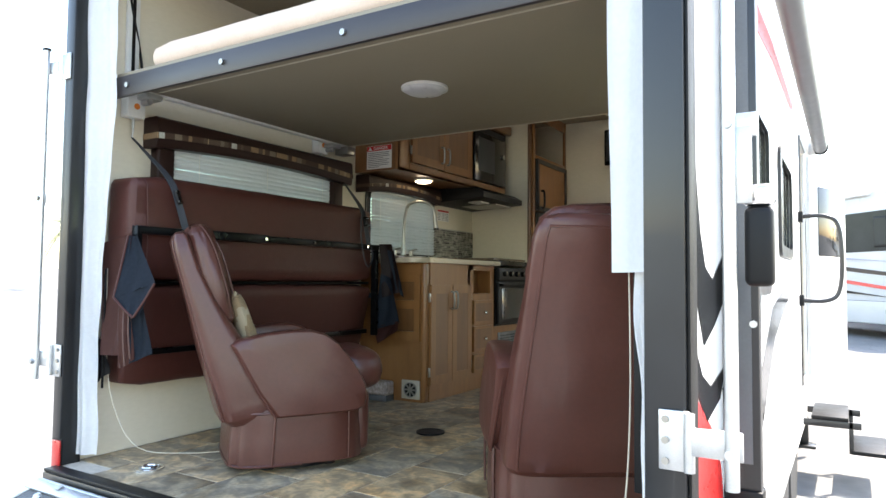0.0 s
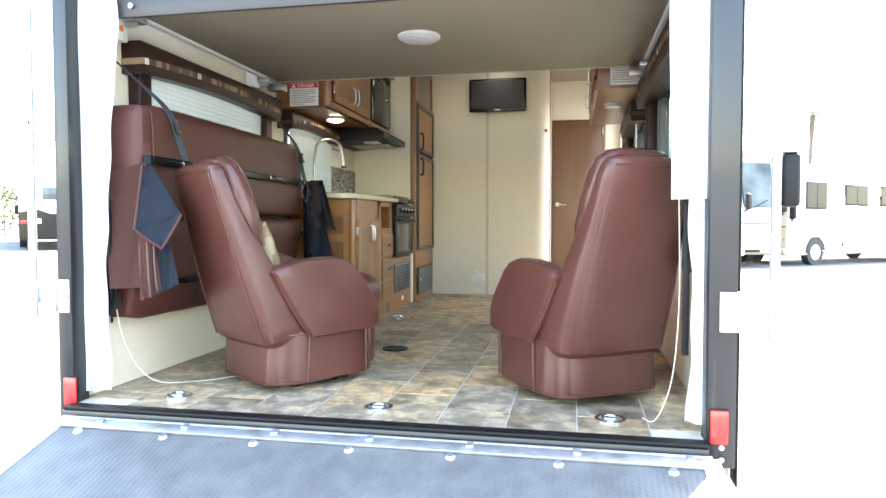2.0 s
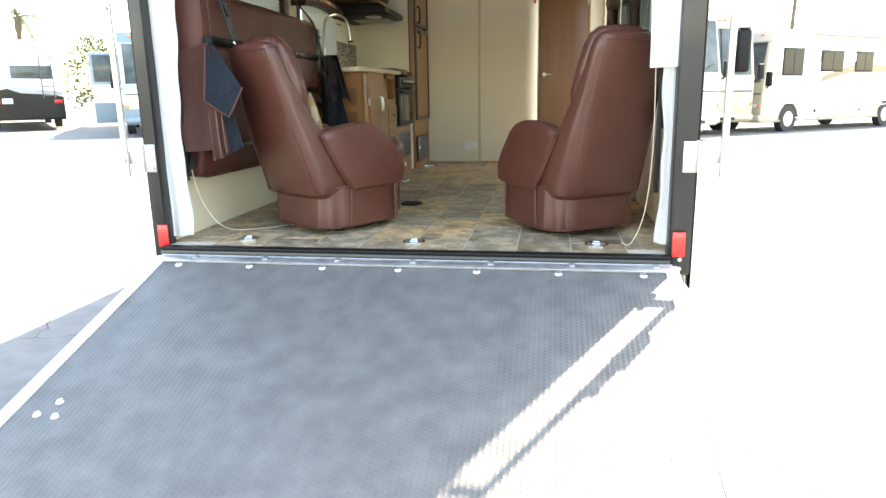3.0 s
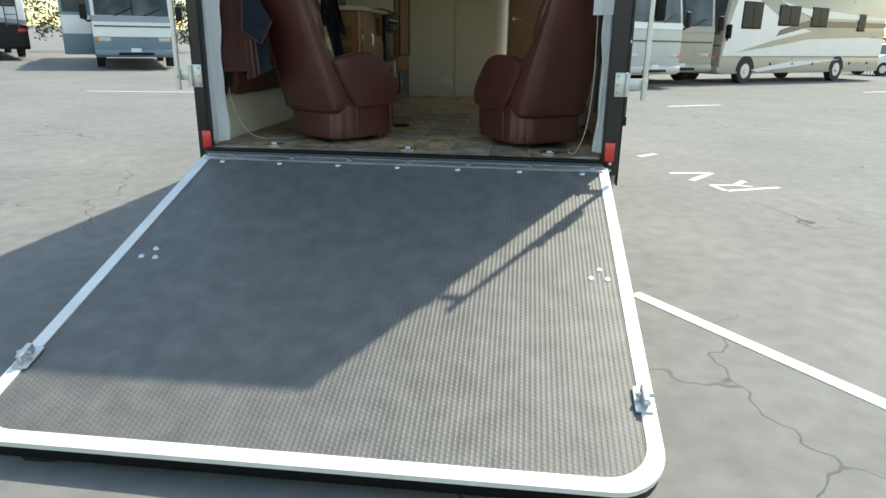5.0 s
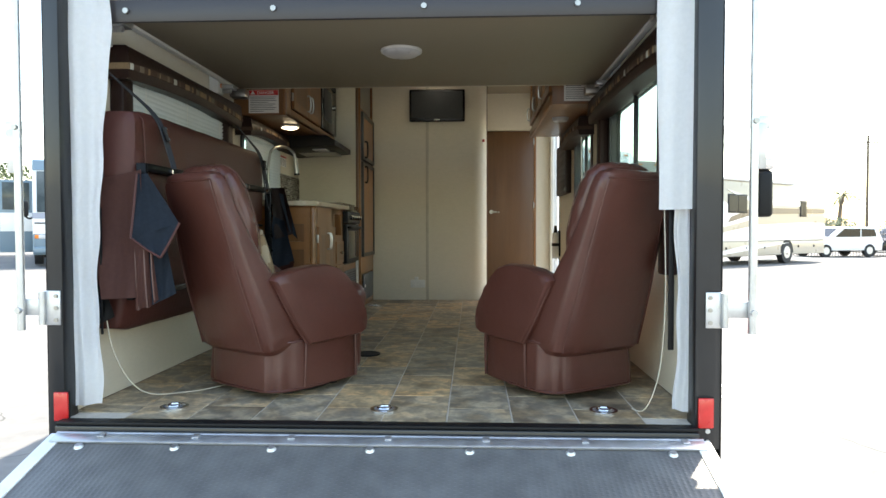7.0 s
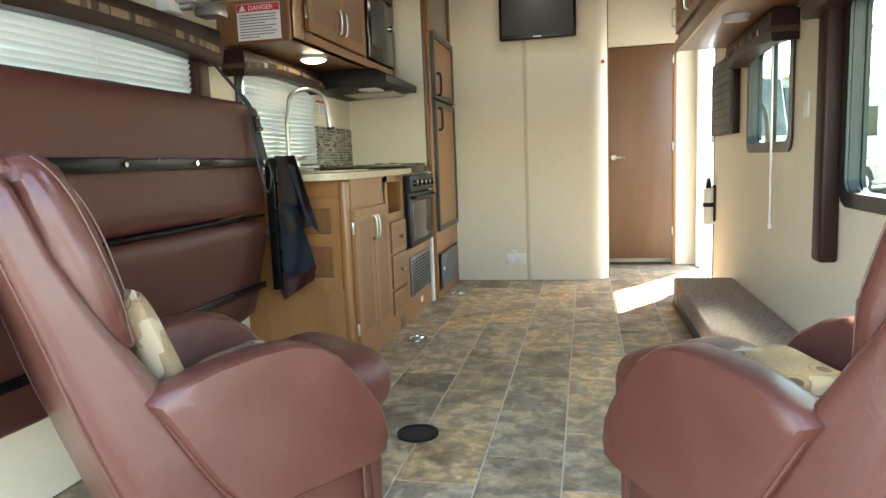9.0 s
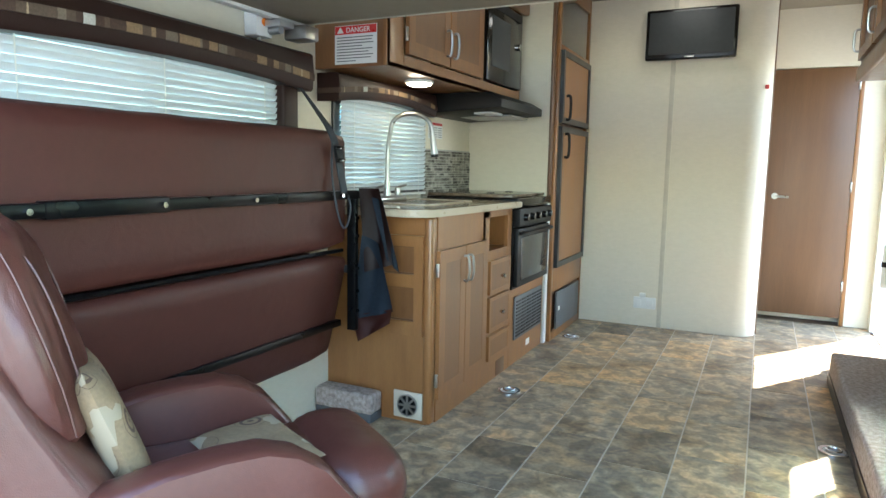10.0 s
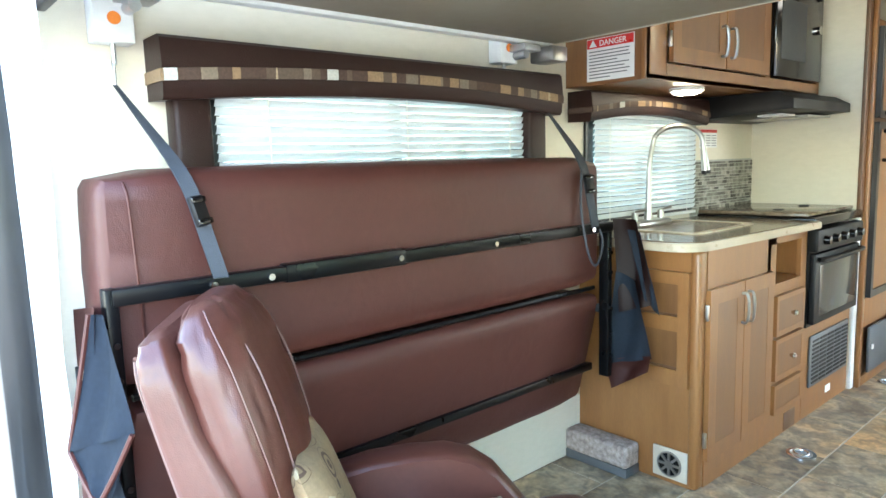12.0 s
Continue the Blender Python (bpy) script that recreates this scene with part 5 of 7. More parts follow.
part("cover", prism(rounded(0.315, 0.435, 0.04, 5, -0.985, 2.45), "z", 1.657, 1.6595), "counter", sk, "worktop sink cover")
fc = thing("faucet", "brushed nickel gooseneck kitchen faucet", "faucet", (-1.12, 2.40, 1.66))
part("deck_plate", box(-1.165, -1.085, 2.27, 2.53, 1.657, 1.685, 0.012, 3), "nickel", fc)
part("riser", rod((-1.125, 2.40, 1.68), (-1.125, 2.40, 1.76), 0.018, 14, 0.013), "nickel", fc)
arc = [(-1.125, 2.40, 1.74), (-1.125, 2.405, 1.90), (-1.12, 2.42, 1.99)] + [(-1.045 - 0.075 * math.cos(radians(a)), 2.49 - 0.07 * math.cos(radians(a)), 2.00 + 0.075 * math.sin(radians(a))) for a in range(30, 181, 30)] + [(-0.968, 2.562, 1.97)]
part("spout", tube(arc, 0.0105, 10), "nickel", fc)
part("spray_head", rod((-0.968, 2.562, 1.975), (-0.960, 2.570, 1.885), 0.013, 14, 0.018), "nickel", fc)
part("spray_tip", rod((-0.960, 2.570, 1.886), (-0.959, 2.571, 1.872), 0.019, 14), "black_plastic", fc)
for y in (2.30, 2.50):
    tp = part("tap", rod((-1.125, y, 1.68), (-1.125, y, 1.72), 0.014, 12), "nickel", fc)
    part("lever", rod((-1.125, y, 1.722), (-1.085, y + 0.02, 1.735), 0.006, 8), "nickel", tp)

bs = thing("backsplash", "glass and stone mosaic backsplash in grey strips", "backsplash", (-1.205, 3.23, 1.66), kind="structure")
part("backing", box(-XI, -1.206, 2.905, 3.553, 1.655, 1.925), "mosaic_grout", bs)
bm, rng = bmesh.new(), random.Random(3)
z = 1.662
while z < 1.915:
    y = 2.908 - rng.uniform(0, 0.03)
    hgt = rng.choice((0.0105, 0.0105, 0.016))
    while y < 3.55:
        w = rng.choice((0.03, 0.045, 0.06))
        a, b = max(y, 2.907), min(y + w - 0.0025, 3.552)
        if b - a > 0.006:
            box(-1.2065, -1.2015, a, b, z, z + hgt, bm=bm)
        y += w
    z += hgt + 0.0028
tagged(part("mosaic_strips", bm, "mosaic", bs), kind="stuff")

# stove
st = thing("stove", "black built-in oven range with a folded cover", "stove", (-0.95, 3.27, F))
part("cover", box(-XI + 0.01, -0.70, 2.972, 3.545, 1.668, 1.684, 0.004), "counter", st, "brown glossy range cover")
part("cooktop", box(-XI + 0.006, -0.665, 2.968, 3.55, 1.628, 1.664, 0.004), "black_gloss", st)
for y in (3.10, 3.40):
    part("cover_catch", box(-0.90, -0.86, y, y + 0.03, 1.684, 1.689, 0.002), "black_plastic", st)
part("control_panel", box(-0.70, -0.652, 2.975, 3.545, 1.515, 1.612, 0.008), "black_plastic", st)
for k in range(5):
    y = 3.05 + 0.105 * k
    kn = part("knob", rod((-0.652, y, 1.565), (-0.628, y, 1.565), 0.021, 14, 0.017), "black_gloss", st)
    part("pointer", box(-0.629, -0.626, y - 0.002, y + 0.002, 1.568, 1.583), "chrome", kn)
part("oven_body", box(-XI + 0.02, -0.69, 2.975, 3.545, 1.175, 1.60), "black_plastic", st)
dr = part("oven_door", box(-0.69, -0.662, 2.985, 3.535, 1.19, 1.505, 0.006), "black_plastic", st)
part("glass", box(-0.662, -0.658, 3.03, 3.49, 1.225, 1.455, 0.001), "oven", dr, "dark bronze oven glass")
part("handle", tube([(-0.662, 3.01, 1.482), (-0.635, 3.02, 1.482), (-0.630, 3.26, 1.482), (-0.635, 3.50, 1.482), (-0.662, 3.51, 1.482)], 0.010, 8), "black_plastic", dr)
lowc = thing("oven_cabinet", "maple panel under the oven with a grey furnace grille", "cabinet", (-0.9, 3.27, F))
part("front", box(XC - 0.018, XC, 2.968, 3.55, F, 1.172), "wood", lowc)
gr = part("grille", box(XC, XC + 0.010, 3.03, 3.51, 0.885, 1.125, 0.004), "grey_panel", lowc, "dark grey louvred furnace grille")
for k in range(5):
    for j in range(11):
        part("louvre", box(XC + 0.009, XC + 0.014, 3.05 + 0.092 * k, 3.125 + 0.092 * k, 0.903 + 0.0192 * j, 0.911 + 0.0192 * j), "black_plastic", gr)
part("label", box(XC, XC + 0.002, 3.26, 3.32, 0.805, 0.84), "label", lowc)

# tall partition panel, fridge column
tp = thing("tall_panel", "beige full-height panel with a cream edge strip", "panel", (-0.95, 3.57, F), kind="structure")
part("board", box(-XI, -0.69, 3.556, 3.592, F, ZC), "wall", tp)
part("edge_strip", box(-0.69, -0.676, 3.552, 3.596, F, 1.62, 0.004), "white_plastic", tp)
part("edge_wood", box(-0.69, -0.672, 3.552, 3.60, 1.66, ZC, 0.004), "wood_door", tp)
fz = thing("fridge_column", "maple fridge column with framed wood fridge doors", "fridge", (-0.9, 3.95, F))
XF = -0.655
for y in (3.600, 4.305):
    part("stile", box(XF - 0.02, XF, y, y + 0.036, F, ZC, 0.003), "wood", fz)
part("body", box(-XI, XF - 0.02, 3.60, 4.34, F, 2.54), "wood_in", fz)
part("cubby_back", box(-XI, -XI + 0.02, 3.60, 4.34, 2.54, ZC), "wood_in", fz)
part("cubby_shelf", box(-XI + 0.02, XF, 3.637, 4.304, 2.54, 2.57, 0.003), "wood", fz)
part("top_rail", box(XF - 0.02, XF, 3.637, 4.304, 2.88, ZC, 0.003), "wood", fz)
part("low_rail", box(XF - 0.02, XF, 3.637, 4.304, 1.06, 1.21, 0.003), "wood", fz)
part("kick", box(XF - 0.02, XF, 3.637, 4.304, F, 0.80, 0.003), "wood", fz)
for z0, z1, hz in ((1.215, 2.085, 1.97), (2.105, 2.535, 2.20)):
    o = [(3.64, z0), (4.30, z0), (4.30, z1), (3.64, z1)]
    i = [(3.675, z0 + 0.035), (4.265, z0 + 0.035), (4.265, z1 - 0.035), (3.675, z1 - 0.035)]
    d = part("door", frame_of(o, i, "x", XF - 0.015, XF + 0.022), "black_frame", fz, "dark framed door")
    part("wood_panel", box(XF - 0.012, XF + 0.012, 3.674, 4.266, z0 + 0.034, z1 - 0.034), "wood", d)
    part("handle", tube([(XF + 0.02, 3.72, hz - 0.07), (XF + 0.045, 3.72, hz - 0.06), (XF + 0.045, 3.72, hz + 0.06), (XF + 0.02, 3.72, hz + 0.07)], 0.009, 8), "black_plastic", d)
pn = part("service_hatch", box(XF, XF + 0.014, 3.70, 4.24, 0.81, 1.05, 0.004), "grey_panel", fz, "dark grey service hatch")
part("catch", box(XF + 0.013, XF + 0.02, 3.73, 3.75, 0.93, 0.955, 0.002), "white_plastic", pn)

# overhead cabinet, microwave, hood
oc = thing("overhead_cabinet", "maple overhead cabinet with a danger notice on its end", "cabinet", (-1.04, 2.7, 2.22))
XU, ZB = -0.865, 2.215
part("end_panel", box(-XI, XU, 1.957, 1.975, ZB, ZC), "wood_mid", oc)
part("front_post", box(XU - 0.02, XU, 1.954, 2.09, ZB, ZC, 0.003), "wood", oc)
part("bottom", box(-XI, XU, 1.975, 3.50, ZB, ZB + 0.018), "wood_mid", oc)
part("bottom_rail", box(XU - 0.018, XU, 2.09, 3.50, ZB + 0.002, ZB + 0.06), "wood", oc)
part("mid_stile", box(XU - 0.018, XU, 2.89, 2.935, ZB + 0.06, ZC), "wood", oc)
part("end_stile", box(XU - 0.018, XU, 3.465, 3.50, ZB + 0.06, ZC), "wood", oc)
part("far_end", box(-XI, XU - 0.018, 3.482, 3.50, ZB + 0.018, ZC), "wood_mid", oc)
part("top_rail", box(XU - 0.018, XU, 2.09, 3.50, 2.80, ZC), "wood", oc)
part("crown", box(XU, XU + 0.04, 2.90, 3.54, 2.72, 2.80, 0.014, 3), "wood_mid", oc)
panel_door(oc, "door", 2.10, 2.49, 2.28, 2.79, XU, handle_y=(2.455, "bottom"), hinge_y=2.095)
panel_door(oc, "door", 2.50, 2.885, 2.28, 2.79, XU, handle_y=(2.53, "bottom"))
mw = thing("microwave", "black built-in microwave oven", "microwave", (-0.95, 3.2, 2.3))
part("body", box(-XI + 0.03, XU + 0.004, 2.94, 3.46, 2.285, 2.70), "black_plastic", mw)
part("front", box(XU + 0.004, XU + 0.022, 2.938, 3.462, 2.282, 2.71, 0.006), "black_gloss", mw)
part("window", box(XU + 0.0215, XU + 0.024, 2.99, 3.26, 2.36, 2.62, 0.001), "screen", mw)
part("vent_strip", box(XU + 0.021, XU + 0.0245, 2.96, 3.44, 2.66, 2.70), "black_plastic", mw)
part("door_button", rod((XU + 0.02, 3.41, 2.52), (XU + 0.032, 3.41, 2.52), 0.02, 14), "chrome", mw)
hd = thing("range_hood", "black range hood under the overhead cabinet", "range hood", (-1.0, 3.2, 2.15))
hp = [(-XI, 2.212), (-0.80, 2.212), (-0.735, 2.175), (-0.735, 2.135), (-XI, 2.105)]
part("body", prism(hp, "y", 2.87, 3.55, 0.006), "black_plastic", hd)
part("light_lens", box(-0.95, -0.84, 3.02, 3.16, 2.114, 2.124), "lamp_off", hd)
part("filter", box(-1.12, -0.80, 3.2, 3.48, 2.111, 2.121), "steel", hd)
dlk = thing("puck_light", "lit round puck light under the overhead cabinet", "light", (-0.965, 2.41, ZB))
prof = [(0.002, -0.026), (0.035, -0.025), (0.055, -0.018)]
part("lens", loft([[(-0.965 + r * math.cos(a), 2.41 + r * math.sin(a), ZB + z) for a in (2 * math.pi * k / 24 for k in range(24))] for r, z in prof + [(0.056, -0.012)]]), "lamp_on", dlk, "glowing warm lens")
part("housing", rod((-0.965, 2.41, ZB - 0.013), (-0.965, 2.41, ZB), 0.066, 24), "white_plastic", dlk)

nt = thing("danger_notice", "white danger notice with a red heading", "notice", (-1.0, 1.956, 2.3))
part("sheet", box(-1.11, -0.912, 1.954, 1.956, 2.228, 2.378), "label", nt)
part("heading", box(-1.108, -0.914, 1.9525, 1.9545, 2.344, 2.376), "red", nt)
words("DANGER", 0.028, Matrix.Translation((-1.055, 1.9520, 2.350)) @ pose(0, 0, 0, 90, 0, 0), "label", nt)
part("triangle", prism([(-1.098, 2.349), (-1.066, 2.349), (-1.082, 2.373)], "y", 1.9515, 1.9525), "label", nt)
for k in range(9):
    w = (0.17, 0.165, 0.172, 0.12, 0.168, 0.15, 0.171, 0.16, 0.09)[k]
    part("text_line", box(-1.100, -1.100 + w, 1.9532, 1.9542, 2.330 - k * 0.0115, 2.3335 - k * 0.0115), "ink", nt)
n2 = thing("safety_label", "small white safety label on the wall", "notice", (-XI, 3.07, 2.03))
part("sheet", box(-XI, -XI + 0.002, 2.985, 3.16, 1.985, 2.075), "label", n2)
part("heading", box(-XI + 0.001, -XI + 0.003, 2.988, 3.157, 2.058, 2.073), "red", n2)
for k in range(5):
    for a, b in ((2.99, 3.03), (3.05, 3.09), (3.105, 3.15)):
        part("text_line", box(-XI + 0.001, -XI + 0.0028, a, b, 1.993 + k * 0.0125, 1.9965 + k * 0.0125), "ink", n2)

cb2 = thing("carpet_step", "small carpet-covered wheel-well box beside the cabinet", "carpet box", (-1.05, 1.95, F))
part("carpet", box(-XI + 0.003, -0.922, 1.935, 2.030, F + 0.035, 0.872, 0.014, 3), "carpet", cb2)
part("kick", box(-XI + 0.003, -0.925, 1.940, 2.030, F, F + 0.036, 0.003), "grey_panel", cb2)

# ---- kerb side: wheel box, overhead cabinet, entry ----
wb = thing("wheel_box", "carpet-covered wheel-well box along the side wall", "carpet box", (1.03, 2.6, F))
part("carpet", box(0.86, XI - 0.002, 1.60, 3.535, F, 0.915, 0.018, 3), "carpet", wb)
part("kick", box(0.854, 0.859, 1.56, 3.53, F, F + 0.06, 0.002), "vinyl_dark", wb)
rc = thing("overhead_cabinet", "maple overhead cabinet over the small window", "cabinet", (1.03, 2.8, 2.27))
part("body", box(0.87, XI - 0.002, 1.98, 3.48, 2.27, ZC, 0.004), "wood_mid", rc)
part("valance_rail", box(0.855, 0.872, 1.98, 3.48, 2.265, 2.33, 0.004), "wood", rc)
for a, b in ((2.02, 2.48), (2.50, 2.96), (2.98, 3.44)):
    o = [(a, 2.36), (b, 2.36), (b, 2.93), (a, 2.93)]
    i = [(a + 0.05, 2.41), (b - 0.05, 2.41), (b - 0.05, 2.88), (a + 0.05, 2.88)]
    d = part("door", frame_of(o, i, "x", 0.852, 0.869), "wood", rc)
    part("handle", tube([(0.852, b - 0.03, 2.40), (0.83, b - 0.03, 2.41), (0.83, b - 0.03, 2.49), (0.852, b - 0.03, 2.50)], 0.0055, 8), "nickel", d)
pk = thing("puck_light", "round puck light under the overhead cabinet, off", "light", (0.99, 2.5, 2.27))
part("lens", rod((0.99, 2.50, 2.245), (0.99, 2.50, 2.269), 0.05, 24, 0.06), "lamp_off", pk)
n3 = thing("safety_label", "white safety label on the cabinet end", "notice", (1.03, 1.978, 2.4))
part("sheet", box(0.945, 1.135, 1.976, 1.979, 2.29, 2.41), "label", n3)
for k in range(7):
    part("text_line", box(0.955, 0.955 + (0.17, 0.15, 0.165, 0.17, 0.12, 0.16, 0.1)[k], 1.9752, 1.9762, 2.305 + k * 0.0135, 2.309 + k * 0.0135), "ink", n3)
dj = thing("door_2", "entry door standing open outside", "door", (XO, 4.97, F), kind="structure")
SW = Matrix.Translation((1.27, 4.97, 0)) @ pose(0, 0, 0, 0, 0, 68)
for nm, bb, mm in (("leaf", box(0.0, 0.68, -0.02, 0.02, F - 0.02, 2.60, 0.01), "gelcoat"), ("window", box(0.14, 0.54, -0.026, -0.019, 1.75, 2.35, 0.004), "pane_dark")):
    bb.transform(SW)
    part(nm, bb, mm, dj)
part("frame_near", box(XI - 0.006, XO + 0.01, 4.20, 4.218, F, 2.62, 0.003), "black_frame", dj)
part("frame_top", box(XI - 0.006, XO + 0.01, 4.218, 4.95, 2.622, 2.64, 0.003), "black_frame", dj)
fx = thing("fire_extinguisher", "small white fire extinguisher in a black bracket by the entry", "fire extinguisher", (1.175, 4.16, 1.2))
part("bottle", rod((1.165, 4.15, 1.18), (1.165, 4.15, 1.43), 0.035, 16), "white_plastic", fx)
part("neck", rod((1.165, 4.15, 1.43), (1.165, 4.15, 1.50), 0.022, 12, 0.012), "black_plastic", fx)
part("band", rod((1.165, 4.15, 1.30), (1.165, 4.15, 1.33), 0.038, 16), "black_plastic", fx)
part("bracket", box(1.19, XI, 4.13, 4.17, 1.2, 1.45, 0.003), "black_plastic", fx)
# outside of the kerb side
gh = thing("grab_handle", "black folding grab handle beside the entry door", "grab handle", (XO, 4.05, 1.4))
part("bar", tube([(XO, 4.05, 2.0), (1.42, 4.06, 2.0), (1.50, 4.08, 1.93), (1.52, 4.08, 1.70), (1.50, 4.08, 1.46), (1.42, 4.06, 1.39), (XO, 4.05, 1.39)], 0.015, 10), "black_frame", gh)
for z in (1.39, 2.0):
    part("foot", box(XO, XO + 0.03, 4.02, 4.08, z - 0.04, z + 0.04, 0.006), "black_plastic", gh)
sp = thing("entry_steps", "black folding steel entry steps, pulled out", "steps", (1.5, 4.58, 0.2))
for x, z in ((1.30, 0.50), (1.55, 0.27)):
    part("tread", box(x, x + 0.24, 4.28, 4.90, z, z + 0.03, 0.008), "black_plastic", sp)
for y in (4.30, 4.88):
    part("stringer", box(1.20, 1.62, y - 0.01, y + 0.01, 0.45, 0.50, 0.004), "black_frame", sp)
    part("riser", box(1.54, 1.57, y - 0.01, y + 0.01, 0.27, 0.50, 0.004), "black_frame", sp)


def wheel(parent, x, y, z, r, w, s):
    t = part("tyre", loft([[(x + s * a, y + q * math.cos(b), z + q * math.sin(b)) for b in (2 * math.pi * k / 32 for k in range(32))] for a, q in ((-w / 2, r * 0.7), (-w / 2, r * 0.93), (-w * 0.38, r), (w * 0.38, r), (w / 2, r * 0.93), (w / 2, r * 0.64))]), "tyre", parent)
    part("rim", loft([[(x + s * a, y + q * math.cos(b), z + q * math.sin(b)) for b in (2 * math.pi * k / 32 for k in range(32))] for a, q in ((0.0, r * 0.2), (w * 0.30, r * 0.25), (w * 0.22, r * 0.5), (w * 0.46, r * 0.62), (w * 0.46, r * 0.66), (0, r * 0.66))]), "galv", t)


wh = thing("trailer_wheels", "trailer axle with two road wheels under the kerb side", "wheel", (1.1, 3.0, 0))
for y in (2.75, 3.55):
    wheel(wh, 1.13, y, 0.335 + ground_z(1.1, y), 0.345, 0.2, 1)
wheel(wh, -1.13, 2.75, 0.37, 0.345, 0.2, -1)
wheel(wh, -1.13, 3.55, 0.37, 0.345, 0.2, -1)
ol = thing("porch_light", "small round white porch light by the awning", "light", (XO, 3.2, 2.55))
part("lens", rod((XO, 3.2, 2.55), (XO + 0.05, 3.2, 2.55), 0.06, 16, 0.045), "white_plastic", ol)
hs = thing("hitch_jack", "black stabiliser jack under the trailer side", "jack", (1.2, 5.6, 0))
part("tube", box(1.15, 1.22, 5.55, 5.62, ground_z(1.2, 5.6) + 0.02, 0.45, 0.006), "black_frame", hs)
part("foot", box(1.09, 1.28, 5.49, 5.68, ground_z(1.2, 5.6) - 0.002, ground_z(1.2, 5.6) + 0.022, 0.004), "black_frame", hs)


# ---- recliners ----
def ring(cy, cz, hw, ht, lean, p=2.6, n=28, bulge=0.0):
    """A rounded slab section whose thickness runs along the lean's normal."""
    out = []
    for k in range(n):
        a = 2 * math.pi * k / n
        c, s = math.cos(a), math.sin(a)
        u = hw * math.copysign(abs(c) ** (2 / p), c)
        v = ht * math.copysign(abs(s) ** (2 / p), s) + bulge * (1 - (u / hw) ** 2) * (1 if s > 0 else 0)
        out.append((u, cy + v * math.cos(lean), cz + v * math.sin(lean)))
    return out


def arm_shell(s):
    prof = [(-0.200, 0.218), (-0.275, 0.32), (-0.352, 0.462), (-0.378, 0.505), (-0.352, 0.525), (-0.25, 0.550), (-0.15, 0.561), (-0.07, 0.561), (-0.01, 0.543),
            (0.045, 0.504), (0.095, 0.442), (0.138, 0.380), (0.162, 0.330), (0.167, 0.280), (0.158, 0.243), (0.125, 0.228), (0.0, 0.220)]
    cy = sum(a for a, _ in prof) / len(prof)
    cz = sum(b for _, b in prof) / len(prof)
    rings = []
    for x, k in ((0.176, 0.92), (0.184, 0.965), (0.198, 0.99), (0.222, 1.0), (0.248, 0.992), (0.261, 0.972), (0.268, 0.94), (0.272, 0.7), (0.273, 0.35)):
        rings.append([(s * (x + 0.012 * (0.57 - b) / 0.35 * (1 if x > 0.22 else 0)), cy + (a - cy) * k, cz + (b - cz) * k) for a, b in prof])
    bm = loft(rings)
    bmesh.ops.subdivide_edges(bm, edges=bm.edges[:], cuts=1, smooth=0.6)
    bm.normal_update()
    for v in bm.verts:
        v.co += v.normal * (noise.noise(v.co * 8 + Vector((s * 5, 0, 0))) * 0.0035)
    return bm


def worn(bm, amp=0.004, freq=9.0, seed=0, pleat=None):
    """Smooths a section loft and gives it soft hollows, creases and gathers."""
    bmesh.ops.subdivide_edges(bm, edges=bm.edges[:], cuts=2, use_grid_fill=True, smooth=0.35)
    bm.normal_update()
    off = Vector((seed * 3.1, seed * 1.7, 0))
    for v in bm.verts:
        d = noise.noise(v.co * freq + off) * amp
        w = noise.noise(Vector((v.co.x * 8, v.co.y * 14, v.co.z * 26)) + off)
        d -= max(0, 0.10 - abs(w)) * amp * 6
        if pleat:
            k = max(0, 1 - abs(v.co.z - pleat) / 0.07)
            d += k * 0.005 * math.sin(v.co.x * 95 + 3 * noise.noise(v.co * 12 + off))
        v.co += v.normal * d
    return bm


